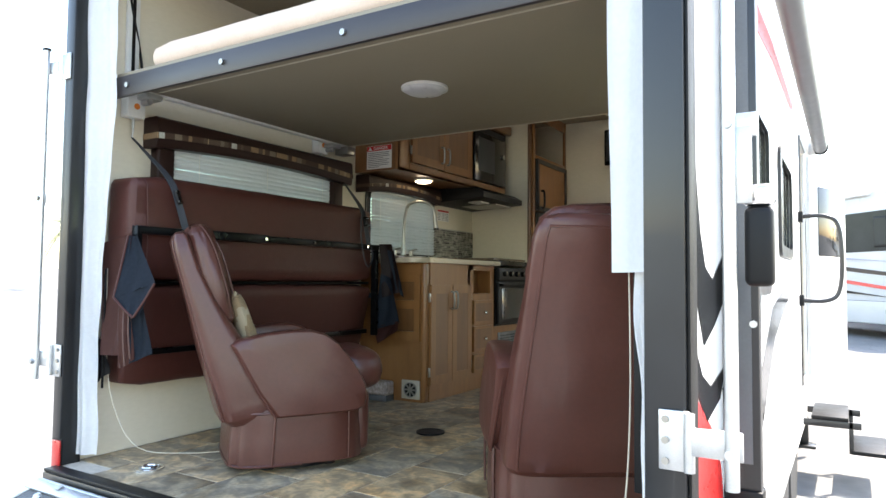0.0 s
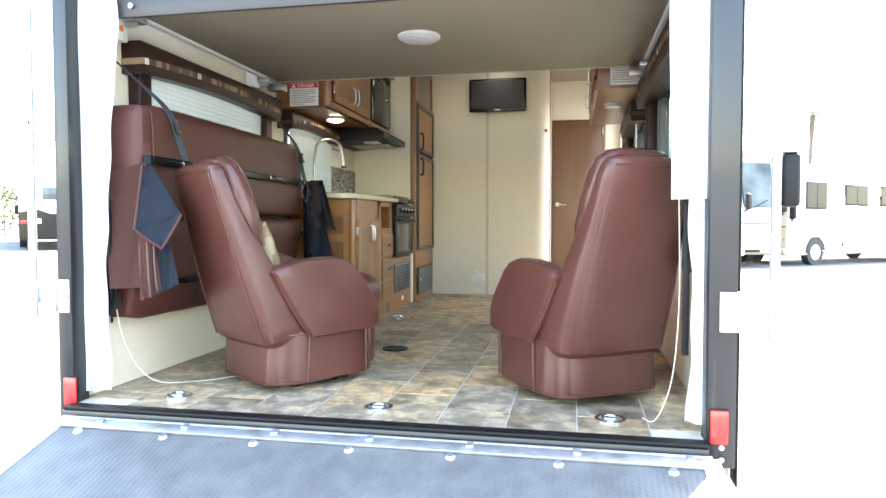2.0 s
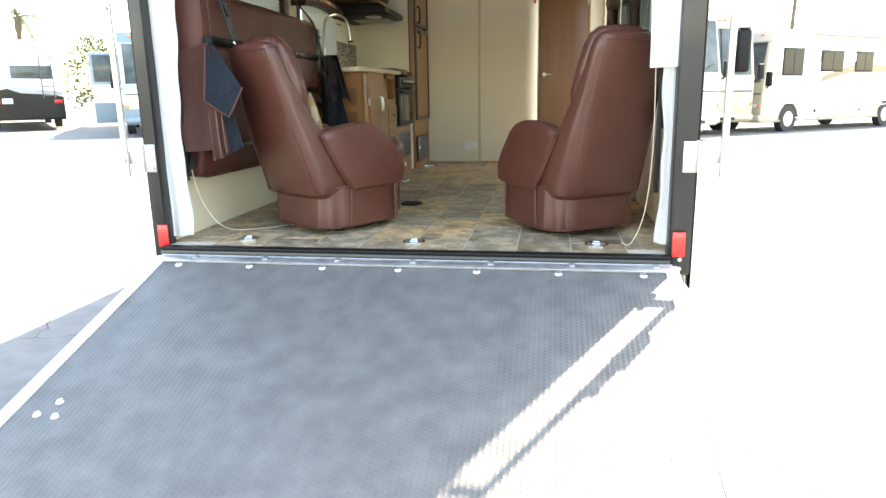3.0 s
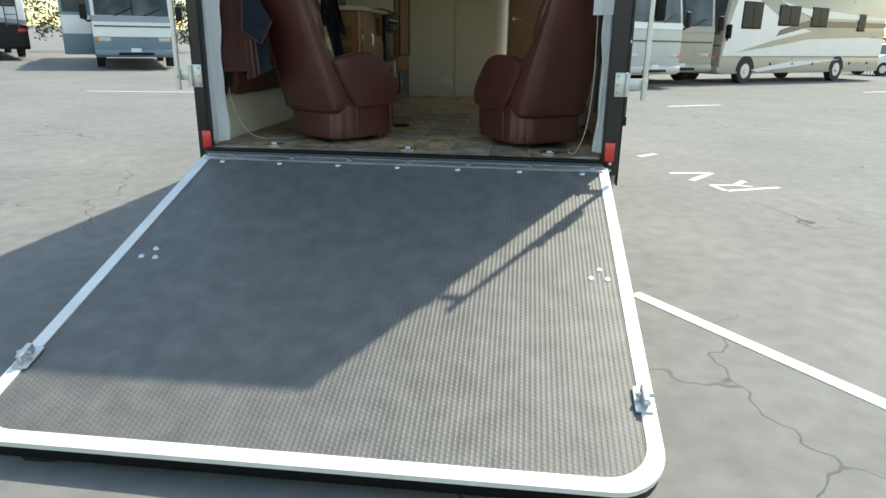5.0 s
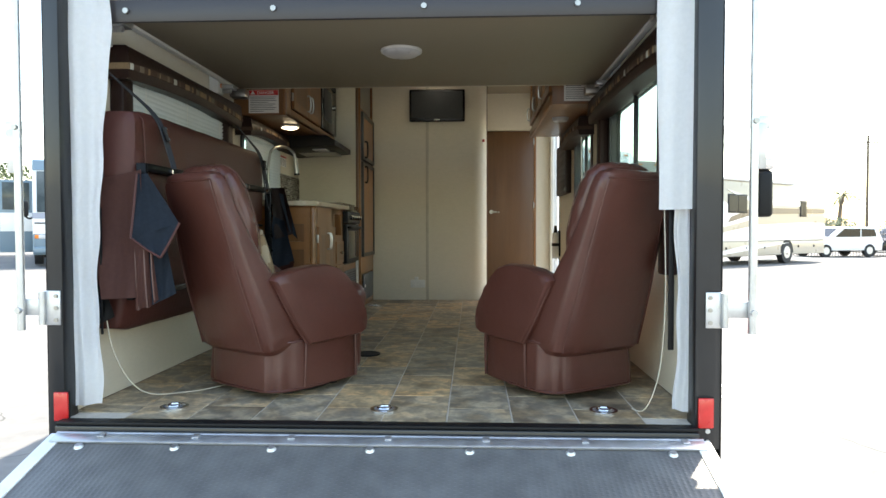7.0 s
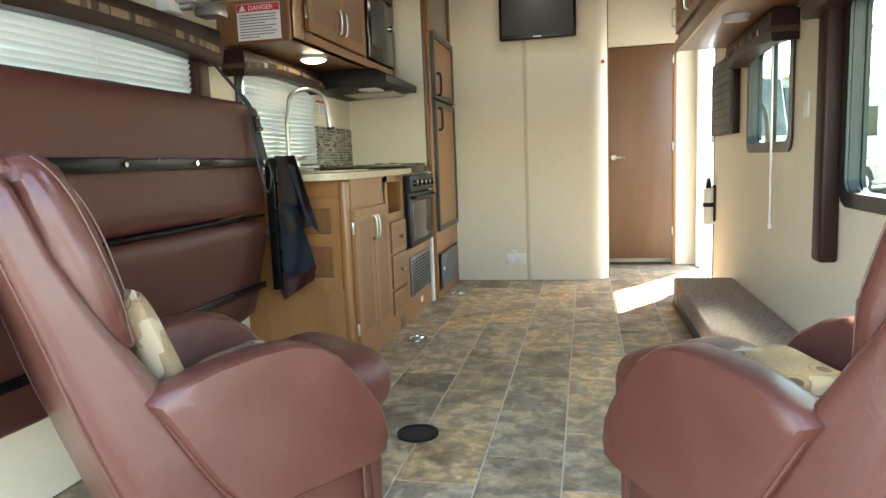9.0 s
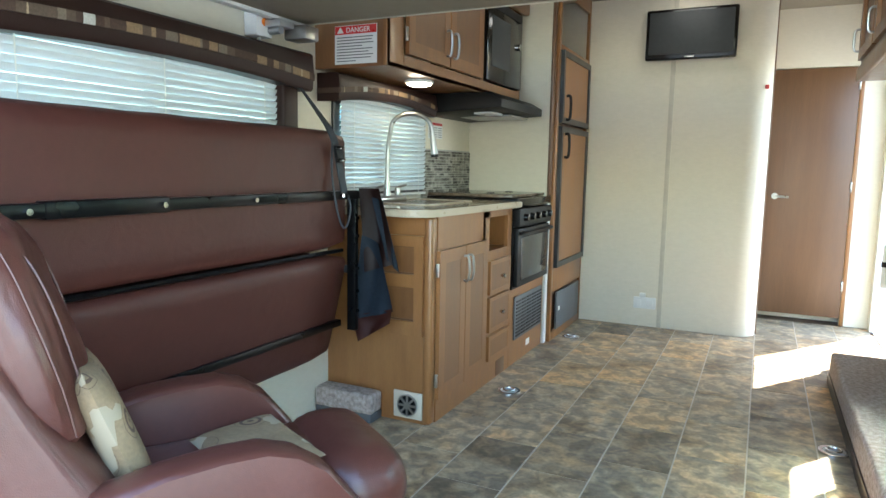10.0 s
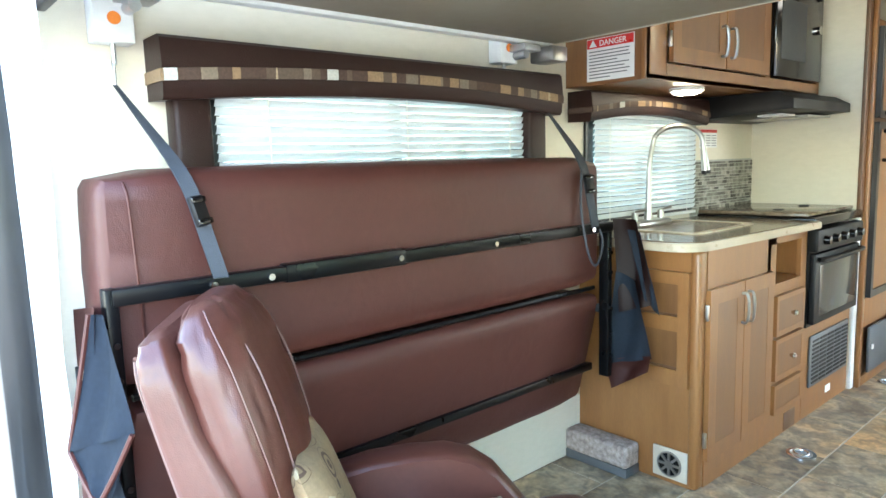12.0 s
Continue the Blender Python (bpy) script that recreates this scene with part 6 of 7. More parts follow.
def recliner(at, turn, label):
    ch = thing("recliner", label, "recliner chair", at, turn, group="leather recliners")
    # skirt with pleats
    rings = []
    for z, k, pl in ((0.035, 1.0, 1.0), (0.05, 1.005, 1.0), (0.13, 0.995, 0.7), (0.20, 0.98, 0.4), (0.235, 0.985, 0.1), (0.25, 0.97, 0.0)):
        rg = []
        for j in range(144):
            a = 2 * math.pi * j / 144
            c, s = math.cos(a), math.sin(a)
            x, y = 0.262 * math.copysign(abs(c) ** 0.36, c), -0.10 + 0.275 * math.copysign(abs(s) ** 0.5, s)
            f = 1 + 0.022 * pl * math.sin(j * 0.55 + 2 * noise.noise((x * 6, y * 6, 1))) * (1 if s < 0 and abs(abs(c) - abs(s)) < 0.55 else 0.22) + 0.008 * pl * noise.noise((x * 9, y * 9, z * 4))
            rg.append((x * k * f, -0.10 + (y + 0.10) * k * f, z))
        rings.append(rg)
    part("skirt", loft(rings), "leather", ch, "pleated leather skirt", local=True)
    for s in (-1, 1):
        part("skirt_welt", tube([(s * 0.262, -0.215, 0.04), (s * 0.264, -0.21, 0.14), (s * 0.262, -0.205, 0.23)], 0.006, 6), "leather", ch, local=True)
        part("skirt_welt", tube([(s * 0.262, 0.09, 0.04), (s * 0.263, 0.09, 0.14), (s * 0.262, 0.09, 0.24)], 0.005, 6), "leather", ch, local=True)
    part("hem_welt", tube([(0.264 * math.copysign(abs(math.cos(a)) ** 0.36, math.cos(a)), -0.10 + 0.277 * math.copysign(abs(math.sin(a)) ** 0.5, math.sin(a)), 0.037) for a in (math.pi * (1 + k / 16) for k in range(17))], 0.006, 6), "leather", ch, local=True)
    waist = [2 * math.pi * k / 48 for k in range(49)]
    part("waist_welt", tube([(0.260 * math.copysign(abs(math.cos(a)) ** 0.36, math.cos(a)), -0.10 + 0.273 * math.copysign(abs(math.sin(a)) ** 0.5, math.sin(a)), 0.238) for a in waist], 0.0055, 6), "leather", ch, local=True)
    # back shell
    secs = [(-0.275, 0.205, 0.236, 0.100), (-0.287, 0.232, 0.252, 0.122), (-0.335, 0.36, 0.248, 0.113), (-0.403, 0.50, 0.236, 0.088), (-0.466, 0.64, 0.219, 0.060),
            (-0.526, 0.79, 0.203, 0.042), (-0.553, 0.875, 0.194, 0.038), (-0.562, 0.912, 0.184, 0.034), (-0.567, 0.934, 0.166, 0.027), (-0.569, 0.945, 0.125, 0.015)]
    part("back_shell", worn(loft([ring(cy, cz, hw, ht, radians(12), 5.2, 36) for cy, cz, hw, ht in secs]), 0.0035, 6, 1), "leather", ch, local=True)
    for k in (23, 31):
        edge = [ring(cy, cz, hw * 1.004, ht * 1.004, radians(12), 5.2, 36)[k] for cy, cz, hw, ht in secs[1:8]]
        part("back_welt", tube(edge, 0.0038, 6), "leather", ch, local=True)
    top = [ring(*secs[7][:2], secs[7][2], secs[7][3] * 1.02, radians(12), 5.2, 36)[k] for k in range(23, 32)]
    part("back_welt", tube([(x, y, z + 0.004) for x, y, z in top], 0.0038, 6), "leather", ch, local=True)
    # cushions of the back
    hd = [(-0.388, 0.585, 0.150, 0.024), (-0.394, 0.600, 0.182, 0.044), (-0.420, 0.69, 0.199, 0.060), (-0.452, 0.79, 0.197, 0.066), (-0.481, 0.88, 0.187, 0.064), (-0.502, 0.937, 0.166, 0.052), (-0.513, 0.968, 0.128, 0.034), (-0.518, 0.979, 0.080, 0.015)]
    hr = part("head_cushion", worn(loft([ring(cy, cz, hw, ht, radians(14), 2.9, bulge=0.010) for cy, cz, hw, ht in hd]), 0.010, 9, 2, 0.61), "leather", ch, local=True)
    for x in (-0.13, 0.13):
        part("stitching", tube([(x * 1.02, -0.350, 0.64), (x * 1.03, -0.366, 0.72), (x, -0.392, 0.82), (x * 0.92, -0.424, 0.90), (x * 0.75, -0.463, 0.948)], 0.0022, 5), "piping", hr, "tan twin stitching", local=True)
    for k in (2, 12):
        seam = [ring(cy, cz, hw * 1.008, ht * 1.02, radians(14), 2.9, bulge=0.010)[k] for cy, cz, hw, ht in hd[1:7]]
        part("edge_stitching", tube(seam, 0.0015, 5), "piping", hr, "tan edge stitching", local=True)
    lm = [(-0.370, 0.40, 0.160, 0.030), (-0.376, 0.415, 0.180, 0.048), (-0.405, 0.49, 0.190, 0.056), (-0.420, 0.56, 0.184, 0.050), (-0.405, 0.592, 0.155, 0.030)]
    part("lumbar_cushion", worn(loft([ring(cy, cz, hw, ht, radians(14), 2.8, bulge=0.01) for cy, cz, hw, ht in lm]), 0.012, 11, 3, 0.56), "leather", ch, local=True)
    for s in (-1, 1):
        part("arm", arm_shell(s), "leather", ch, local=True)
        part("arm_welt", tube([(s * 0.270, -0.205, 0.222), (s * 0.262, -0.283, 0.34), (s * 0.246, -0.366, 0.500)], 0.005, 6), "leather", ch, local=True)
    part("seat", cushion(-0.182, 0.182, -0.34, 0.18, 0.26, 0.432, 0.05, 0.018, 3), "leather", ch, local=True)
    part("foot_cushion", cushion(-0.185, 0.185, 0.08, 0.262, 0.300, 0.455, 0.07, 0.016, 4), "leather", ch, local=True)
    part("leg_flap", cushion(-0.205, 0.205, 0.13, 0.195, 0.05, 0.30, 0.03, 0.008, 6), "leather", ch, local=True)
    part("swivel_plate", rod((0, -0.08, 0.0), (0, -0.08, 0.02), 0.19, 28), "black_plastic", ch, "black swivel base", local=True)
    part("swivel_post", rod((0, -0.08, 0.02), (0, -0.08, 0.24), 0.05, 16), "black_plastic", ch, local=True)
    for a in (35, 145, 215, 325):
        part("foot", rod((0.19 * math.cos(radians(a)), -0.09 + 0.22 * math.sin(radians(a)), 0), (0.19 * math.cos(radians(a)), -0.09 + 0.22 * math.sin(radians(a)), 0.04), 0.026, 12), "black_plastic", ch, local=True)
    return ch


C1 = recliner((-0.455, 0.768, F), -35, "brown leather recliner turned to the aisle, patterned pillows on its seat")
C2 = recliner((0.684, 0.797, F), 33, "brown leather recliner turned to the aisle, back toward the ramp")


def pillow(m, w, h, t, label):
    th = thing("throw_pillow", label, "pillow", m.translation)
    bm = bmesh.new()
    n = 14
    for side in (1, -1):
        g = []
        for j in range(n + 1):
            row = []
            for i in range(n + 1):
                u, v = 2 * i / n - 1, 2 * j / n - 1
                k = max(0, (1 - u ** 4) * (1 - v ** 4)) ** 0.5
                row.append(bm.verts.new((u * w / 2 * (1 - 0.05 * (1 - abs(v)) * abs(u)), v * h / 2 * (1 - 0.05 * (1 - abs(u)) * abs(v)), side * t / 2 * k)))
            g.append(row)
        for j in range(n):
            for i in range(n):
                bm.faces.new((g[j][i], g[j][i + 1], g[j + 1][i + 1], g[j + 1][i]))
    bmesh.ops.remove_doubles(bm, verts=bm.verts[:], dist=0.0004)
    bm.transform(m)
    part("cover", bm, "pillow", th)


pillow(PLACE[C1] @ pose(0.02, -0.312, 0.562, 110, 0, 4), 0.29, 0.32, 0.075, "tan and brown patterned pillow propped on the recliner seat")
pillow(PLACE[C1] @ pose(0.0, -0.03, 0.455, 4, 3, 12), 0.26, 0.20, 0.05, "tan pillow with brown rings lying on the recliner seat")
pillow(PLACE[C2] @ pose(0.0, -0.06, 0.458, 6, -3, -8), 0.26, 0.24, 0.05, "tan and brown patterned pillow lying on the recliner seat")

# ---- floor fittings and tiles ----
for x, y in ((-0.843, 0.245), (0.006, 0.24), (0.866, 0.25), (-0.556, 2.61), (-0.566, 3.79), (0.807, 2.548)):
    dg = thing("floor_ring", "recessed chrome tie-down ring in the floor", "tie-down ring", (x, y, F), group="tie-down rings")
    c = lambda r, k=24: [(x + r * math.cos(2 * math.pi * j / k), y + r * math.sin(2 * math.pi * j / k)) for j in range(k)]
    part("pan", prism(c(0.044), "z", F - 0.002, F + 0.003), "galv", dg)
    part("rim", frame_of(c(0.055), c(0.042), "z", F - 0.002, F + 0.006), "chrome", dg)
    part("loop", tube([(x + 0.026 * math.cos(a), y + 0.026 * math.sin(a), F + 0.009) for a in (2 * math.pi * j / 10 for j in range(11))], 0.005, 8), "chrome", dg)
dn = thing("floor_outlet", "round black floor outlet cover", "floor cover", (-0.245, 1.397, F))
c = lambda r: [(-0.245 + r * math.cos(2 * math.pi * j / 28), 1.397 + r * math.sin(2 * math.pi * j / 28)) for j in range(28)]
part("rim", frame_of(c(0.072), c(0.06), "z", F - 0.002, F + 0.007), "black_plastic", dn)
part("lid", prism(c(0.061), "z", F - 0.002, F + 0.004), "rubber", dn)

floor = thing("floor", "slate-look vinyl tile floor in brown, rust and grey", "floor", (0, 2.5, F), kind="structure")
part("grout", box(-XI, XI, 0.166, 5.06, F - 0.008, F - 0.0035), "grout", floor)
part("grout", box(-1.186, 1.155, 0.073, 0.165, F - 0.008, F - 0.0035), "grout", floor)
TW, TL = 0.2455, 0.395
shared = {}


def tile(x0, x1, y0, y1):
    g = 0.0028
    w, l = round(x1 - x0 - 2 * g, 4), round(y1 - y0 - 2 * g, 4)
    if (w, l) not in shared:
        shared[(w, l)] = finish("tile", prism([(-w / 2, -l / 2), (w / 2, -l / 2), (w / 2, l / 2), (-w / 2, l / 2)], "z", -0.006, 0.0, 0.0012, 1), "slate")
    ob = new("tile", shared[(w, l)])
    ob.parent = floor
    ob.location = ((x0 + x1) / 2, (y0 + y1) / 2 - 2.5, -0.0012)


for i in range(-6, 6):
    a, b = 0.012 + TW * i, 0.012 + TW * (i + 1)
    a, b = max(a, -XI), min(b, XI)
    if b - a < 0.02:
        continue
    off = 2.05 + (0.0 if i % 2 == 0 else 0.2)
    for j in range(-6, 9):
        p, q = max(off + TL * j, 0.074 if -a < 1.187 and b < 1.156 else 0.168), min(off + TL * (j + 1), 5.05)
        if q - p > 0.015:
            tile(a, b, p, q)

# ---- parked vehicles and the distance ----
def swoosh(parent, side_y, pts, m, th=0.012):
    s = 1 if side_y > 0 else -1
    part("stripe", prism(pts, "y", *sorted((side_y, side_y + s * th))), m, parent, local=True)


def motorhome(at, turn, length, h, body, lower, label, stripes=(), windows=(), cap=None, mid=None, rear=False, overhang=2.6, door=False):
    """A class A coach; local +x is its front, origin on the ground under its middle."""
    z0 = ground_z(at[0], at[1])
    th = thing("motorhome", label, "motorhome", (at[0], at[1], z0), turn, group="parked motorhomes")
    L, W = length / 2, 1.25
    lo, hi = h * 0.485, h * 0.885
    prof = [(-L, 0.45), (-L + 0.02, h - 0.12), (-L + 0.12, h), (L - 0.75, h), (L - 0.40, h - 0.08), (L - 0.26, hi), (L - 0.02, lo), (L, 1.2), (L, 0.45)]
    part("body", prism(prof, "y", -W, W, 0.08, 3), body, th, local=True)
    part("skirt", prism([(-L + 0.01, 0.36), (L - 0.04, 0.36), (L + 0.010, 0.5), (L + 0.014, 1.02), (-L - 0.012, 0.95)], "y", -W - 0.006, W + 0.006, 0.05, 3), lower, th, local=True)
    ws = part("windshield", prism([(L + 0.004, lo + 0.04), (L - 0.225, hi - 0.03), (L - 0.255, hi - 0.03), (L - 0.03, lo + 0.04)], "y", -W + 0.12, W - 0.12, 0.01, 1), "windscreen", th, "dark windscreen with reflections painted into its colour", local=True)
    part("centre_bar", prism([(L + 0.012, lo + 0.04), (L - 0.217, hi - 0.03), (L - 0.24, hi - 0.03), (L - 0.02, lo + 0.04)], "y", -0.02, 0.02), "black_plastic", ws, local=True)
    for y in (-0.55, 0.35):
        part("wiper", rod((L + 0.02, y, lo + 0.03), (L - 0.04, y + 0.55, lo + 0.28), 0.016, 6), "black_plastic", ws, local=True)
    part("front_cap", prism([(L - 0.235, hi), (L - 0.375, h - 0.06), (L - 0.72, h + 0.012), (L - 0.72, hi)], "y", -W - 0.006, W + 0.006, 0.05, 3), cap or lower, th, local=True)
    part("cowl_band", prism([(L + 0.012, lo - 0.16), (L - 0.004, lo + 0.02), (L - 0.1, lo + 0.02), (L - 0.1, lo - 0.16)], "y", -W - 0.004, W + 0.004, 0.01, 1), mid or body, th, local=True)
    part("trim_line", box(L - 0.02, L + 0.018, -W + 0.05, W - 0.05, 1.33, 1.38, 0.006), "grey_panel", th, local=True)
    for k in (-0.85, -0.2, 0.0, 0.2, 0.85):
        part("marker_lamp", box(L - 0.36, L - 0.29, k - 0.06, k + 0.06, h - 0.20, h - 0.155, 0.01), "orange", th, local=True)
    part("bumper", box(L - 0.12, L + 0.09, -W, W, 0.40, 0.62, 0.06, 3), lower, th, local=True)
    part("intake", box(L + 0.0, L + 0.095, -0.55, 0.55, 0.43, 0.52, 0.01), "black_plastic", th, local=True)
    part("licence_plate", box(L + 0.085, L + 0.10, -0.16, 0.16, 0.53, 0.66, 0.004), "label", th, local=True)
    for s in (-1, 1):
        hl = part("headlight", box(L - 0.05, L + 0.035, s * 0.95 - 0.22, s * 0.95 + 0.22, 0.86, 1.0, 0.04, 3), "lamp_off", th, local=True)
        part("turn_lamp", box(L - 0.08, L + 0.038, *sorted((s * 1.08, s * 1.2)), 0.87, 0.99, 0.02, 2), "orange", hl, local=True)
        mr = part("mirror", box(L - 0.05, L + 0.07, *sorted((s * (W + 0.10), s * (W + 0.32))), lo - 0.1, lo + 0.38, 0.05, 3), "black_plastic", th, local=True)
        part("mirror_arm", tube([(L - 0.25, s * W, lo - 0.12), (L - 0.1, s * (W + 0.1), lo - 0.16), (L, s * (W + 0.2), lo - 0.08)], 0.03, 6), "black_plastic", mr, local=True)
        part("tail_light", box(-L - 0.03, -L + 0.02, s * 1.05 - 0.14, s * 1.05 + 0.14, 1.0, 1.14, 0.01), "red", th, local=True)
        for xw in (L - 1.55, -L + overhang):
            part("wheel_arch", prism([(xw + 0.56 * math.cos(radians(a)), 0.44 + 0.58 * math.sin(radians(a))) for a in range(0, 181, 12)], "y", *sorted((s * (W - 0.02), s * (W + 0.0095)))), "black_plastic", th, local=True)
            t = part("wheel", rod((xw, s * (W - 0.24), 0.46), (xw, s * (W + 0.012), 0.46), 0.46, 28), "tyre", th, local=True)
            rm = part("rim", rod((xw, s * (W - 0.02), 0.46), (xw, s * (W + 0.022), 0.46), 0.29, 24, 0.26), "galv", t, local=True)
            part("hub", rod((xw, s * (W + 0.01), 0.46), (xw, s * (W + 0.06), 0.46), 0.10, 14, 0.08), "chrome", rm, local=True)
        for (a, b, c, d) in windows:
            wf = part("side_window", box(a, b, *sorted((s * (W - 0.02), s * (W + 0.034))), c, d, 0.05, 3), "black_plastic", th, "black framed window", local=True)
            for q, r_ in ((a + 0.05, (a + b) / 2 - 0.02), ((a + b) / 2 + 0.02, b - 0.05)):
                part("pane", box(q, r_, *sorted((s * (W + 0.03), s * (W + 0.040))), c + 0.06, d - 0.06, 0.01, 1), "side_glass", wf, local=True)
        for k, (pts, m) in enumerate(stripes):
            swoosh(th, s * W, pts, m, 0.012 + 0.004 * k)
        for k in range(6):
            part("bay_latch", box(-L + 1.0 + k * 1.45, -L + 1.09 + k * 1.45, *sorted((s * W, s * (W + 0.03))), 0.66, 0.76, 0.008), "black_plastic", th, local=True)
        part("bay_seam", box(-L + 0.1, L - 0.6, *sorted((s * W, s * (W + 0.009))), 0.955, 0.968), "grey_panel", th, local=True)
    part("roof_unit", box(-0.6, 0.4, -0.4, 0.4, h - 0.01, h + 0.22, 0.06, 3), "white_metal", th, local=True)
    part("roof_unit", box(-3.6, -2.7, -0.4, 0.4, h - 0.01, h + 0.2, 0.06, 3), "white_metal", th, local=True)
    for s in (-1, 1):
        part("awning_rail", rod((-L + 3.0, s * (W + 0.07), h - 0.07), (L - 2.6, s * (W + 0.07), h - 0.07), 0.06, 12), "white_metal", th, local=True)
    if door:
        dd = part("open_door", box(L - 1.15, L - 1.10, -W - 0.95, -W - 0.02, 0.42, 2.75, 0.02, 2), lower, th, "door standing open", local=True)
        part("door_upper", box(L - 1.10, L - 1.085, -W - 0.93, -W - 0.04, 1.1, 1.7, 0.004), body, dd, local=True)
        part("door_glass", box(L - 1.10, L - 1.08, -W - 0.86, -W - 0.12, 1.80, 2.68, 0.01), "windscreen", dd, local=True)
    if rear:
        part("rear_window", box(-L - 0.022, -L + 0.03, -0.95, 0.45, 1.95, 2.45, 0.05, 3), "windscreen", th, local=True)
        ld = part("ladder", rod((-L - 0.10, -0.95, 1.2), (-L - 0.10, -0.95, h + 0.15), 0.022, 8), "grey_panel", th, local=True)
        part("ladder_side", rod((-L - 0.10, -0.55, 1.2), (-L - 0.10, -0.55, h + 0.15), 0.022, 8), "grey_panel", ld, local=True)
        for k in range(6):
            part("rung", rod((-L - 0.10, -0.95, 1.3 + k * 0.36), (-L - 0.10, -0.55, 1.3 + k * 0.36), 0.016, 8), "grey_panel", ld, local=True)
        part("rear_plate", box(-L - 0.05, -L + 0.01, 0.5, 0.85, 1.0, 1.2, 0.005), "label", th, local=True)
        # dark lower paint, made full black to include the shadow lying on it
        rl = part("dark_lower", prism([(-1.25, 0.45), (1.25, 0.45), (1.25, 1.45), (0.4, 1.62), (-1.25, 1.25)], "x", -L - 0.018, -L + 0.03), "black_gloss", th, "black lower rear panel, its shadow included in the colour", local=True)
        part("grey_swoosh", prism([(-1.25, 1.45), (-0.2, 1.55), (1.25, 1.95), (1.25, 1.80), (0.2, 1.40), (-1.25, 1.30)], "x", -L - 0.024, -L + 0.02), "grey_light", rl, local=True)
    return th


# the pale and dark blotches of this glass are painted sky and tree reflections
M["windscreen"] = mat("coach_glass", (0.115, 0.130, 0.130), 0.10, col2=(0.030, 0.040, 0.038), scale=1.1, contrast=1.8, rvar=0.03, spec=0.35)
M["side_glass"] = mat("side_glass", (0.032, 0.036, 0.034), 0.22, col2=(0.018, 0.021, 0.020), scale=1.6, rvar=0.04, spec=0.12)
M["coach_tan"] = mat("coach_tan", (0.42, 0.37, 0.295), 0.3, col2=(0.39, 0.345, 0.275), scale=1.2, coat=0.3, fine=0.01)
M["coach_blue"] = mat("coach_blue", (0.155, 0.225, 0.275), 0.3, col2=(0.14, 0.205, 0.25), scale=1.2, coat=0.3, fine=0.01)
M["coach_grey"] = mat("coach_grey", (0.30, 0.31, 0.37), 0.3, scale=1.2, coat=0.3, fine=0.01)
M["coach_silver"] = mat("coach_silver", (0.50, 0.50, 0.49), 0.3, col2=(0.45, 0.45, 0.45), scale=1.2, coat=0.3, fine=0.01)
M["coach_brown"] = mat("coach_brown", (0.095, 0.075, 0.066), 0.3, scale=1.2, coat=0.3, fine=0.01)


def bands(L, rows):
    return [([(-L, a), (L * 0.1, a + 0.02), (L - 0.3, a - k), (L - 0.3, a - k - 0.05), (L * 0.1, a - w), (-L, a - w)], m) for a, w, k, m in rows]


motorhome((-14.95, 22.6), -58, 10.0, 3.42, "gelcoat", "coach_blue", "white and blue motorhome facing the lot with its door open", bands(5.0, ((1.7, 0.2, 0.1, "coach_grey"), (1.4, 0.1, 0.1, "coach_tan"))), ((2.6, 3.9, 1.9, 2.75), (0.2, 1.6, 2.0, 2.75), (-2.8, -1.4, 2.0, 2.75)), mid="coach_grey", door=True)
motorhome((-23.2, 24.7), 133, 10.5, 3.32, "gelcoat", "black_gloss", "cream and black motorhome seen from its rear with a ladder", bands(5.2, ((1.6, 0.25, 0.1, "black_gloss"), (1.9, 0.12, 0.05, "grey_panel"))), ((2.6, 3.9, 2.0, 2.75), (0.2, 1.6, 2.0, 2.75)), rear=True)
motorhome((1.38, 21.9), -50, 10.4, 3.85, "coach_silver", "coach_silver", "silver and white motorhome with a dark window band and curved stripes",
          [([(-5.0, 3.30), (4.35, 3.30), (4.75, 2.35), (3.4, 2.25), (-5.0, 2.25)], "side_glass"), ([(-5.2, 2.08), (0.5, 2.00), (3.2, 1.70), (4.9, 1.22), (3.2, 1.60), (0.5, 1.88), (-5.2, 1.96)], "black_gloss"),
           ([(-5.2, 1.74), (0.8, 1.62), (3.6, 1.28), (4.9, 1.02), (3.6, 1.20), (0.8, 1.52), (-5.2, 1.66)], "red"), ([(-5.2, 1.50), (0.6, 1.34), (3.3, 1.06), (0.6, 1.22), (-5.2, 1.34)], "black_gloss"),
           ([(-5.2, 2.2), (1.2, 2.16), (3.9, 1.92), (1.2, 2.10), (-5.2, 2.12)], "coach_grey")],
          ((2.7, 3.6, 2.35, 3.15),), cap="gelcoat", mid="gelcoat")
motorhome((3.89, 25.9), -67, 11.5, 3.8, "coach_tan", "coach_tan", "tan and white motorhome with dark red and black swooshes", [([(-5.75, 3.62), (4.6, 3.62), (5.2, 3.3), (5.5, 2.0), (3.2, 2.1), (-5.75, 2.5)], "side_glass"), ([(-5.75, 1.9), (0, 1.75), (4.5, 1.2), (5.5, 1.05), (4.5, 1.05), (0, 1.5), (-5.75, 1.6)], "black_gloss"), ([(-5.75, 1.45), (0, 1.35), (4.5, 0.95), (0, 1.25), (-5.75, 1.35)], "red"), ([(-5.75, 2.35), (1.0, 2.1), (4.2, 1.55), (1.0, 1.95), (-5.75, 2.22)], "coach_brown")], ((2.9, 4.3, 2.0, 3.0), (0.3, 1.9, 2.15, 3.0), (-3.2, -1.6, 2.15, 3.0)), mid="coach_tan")
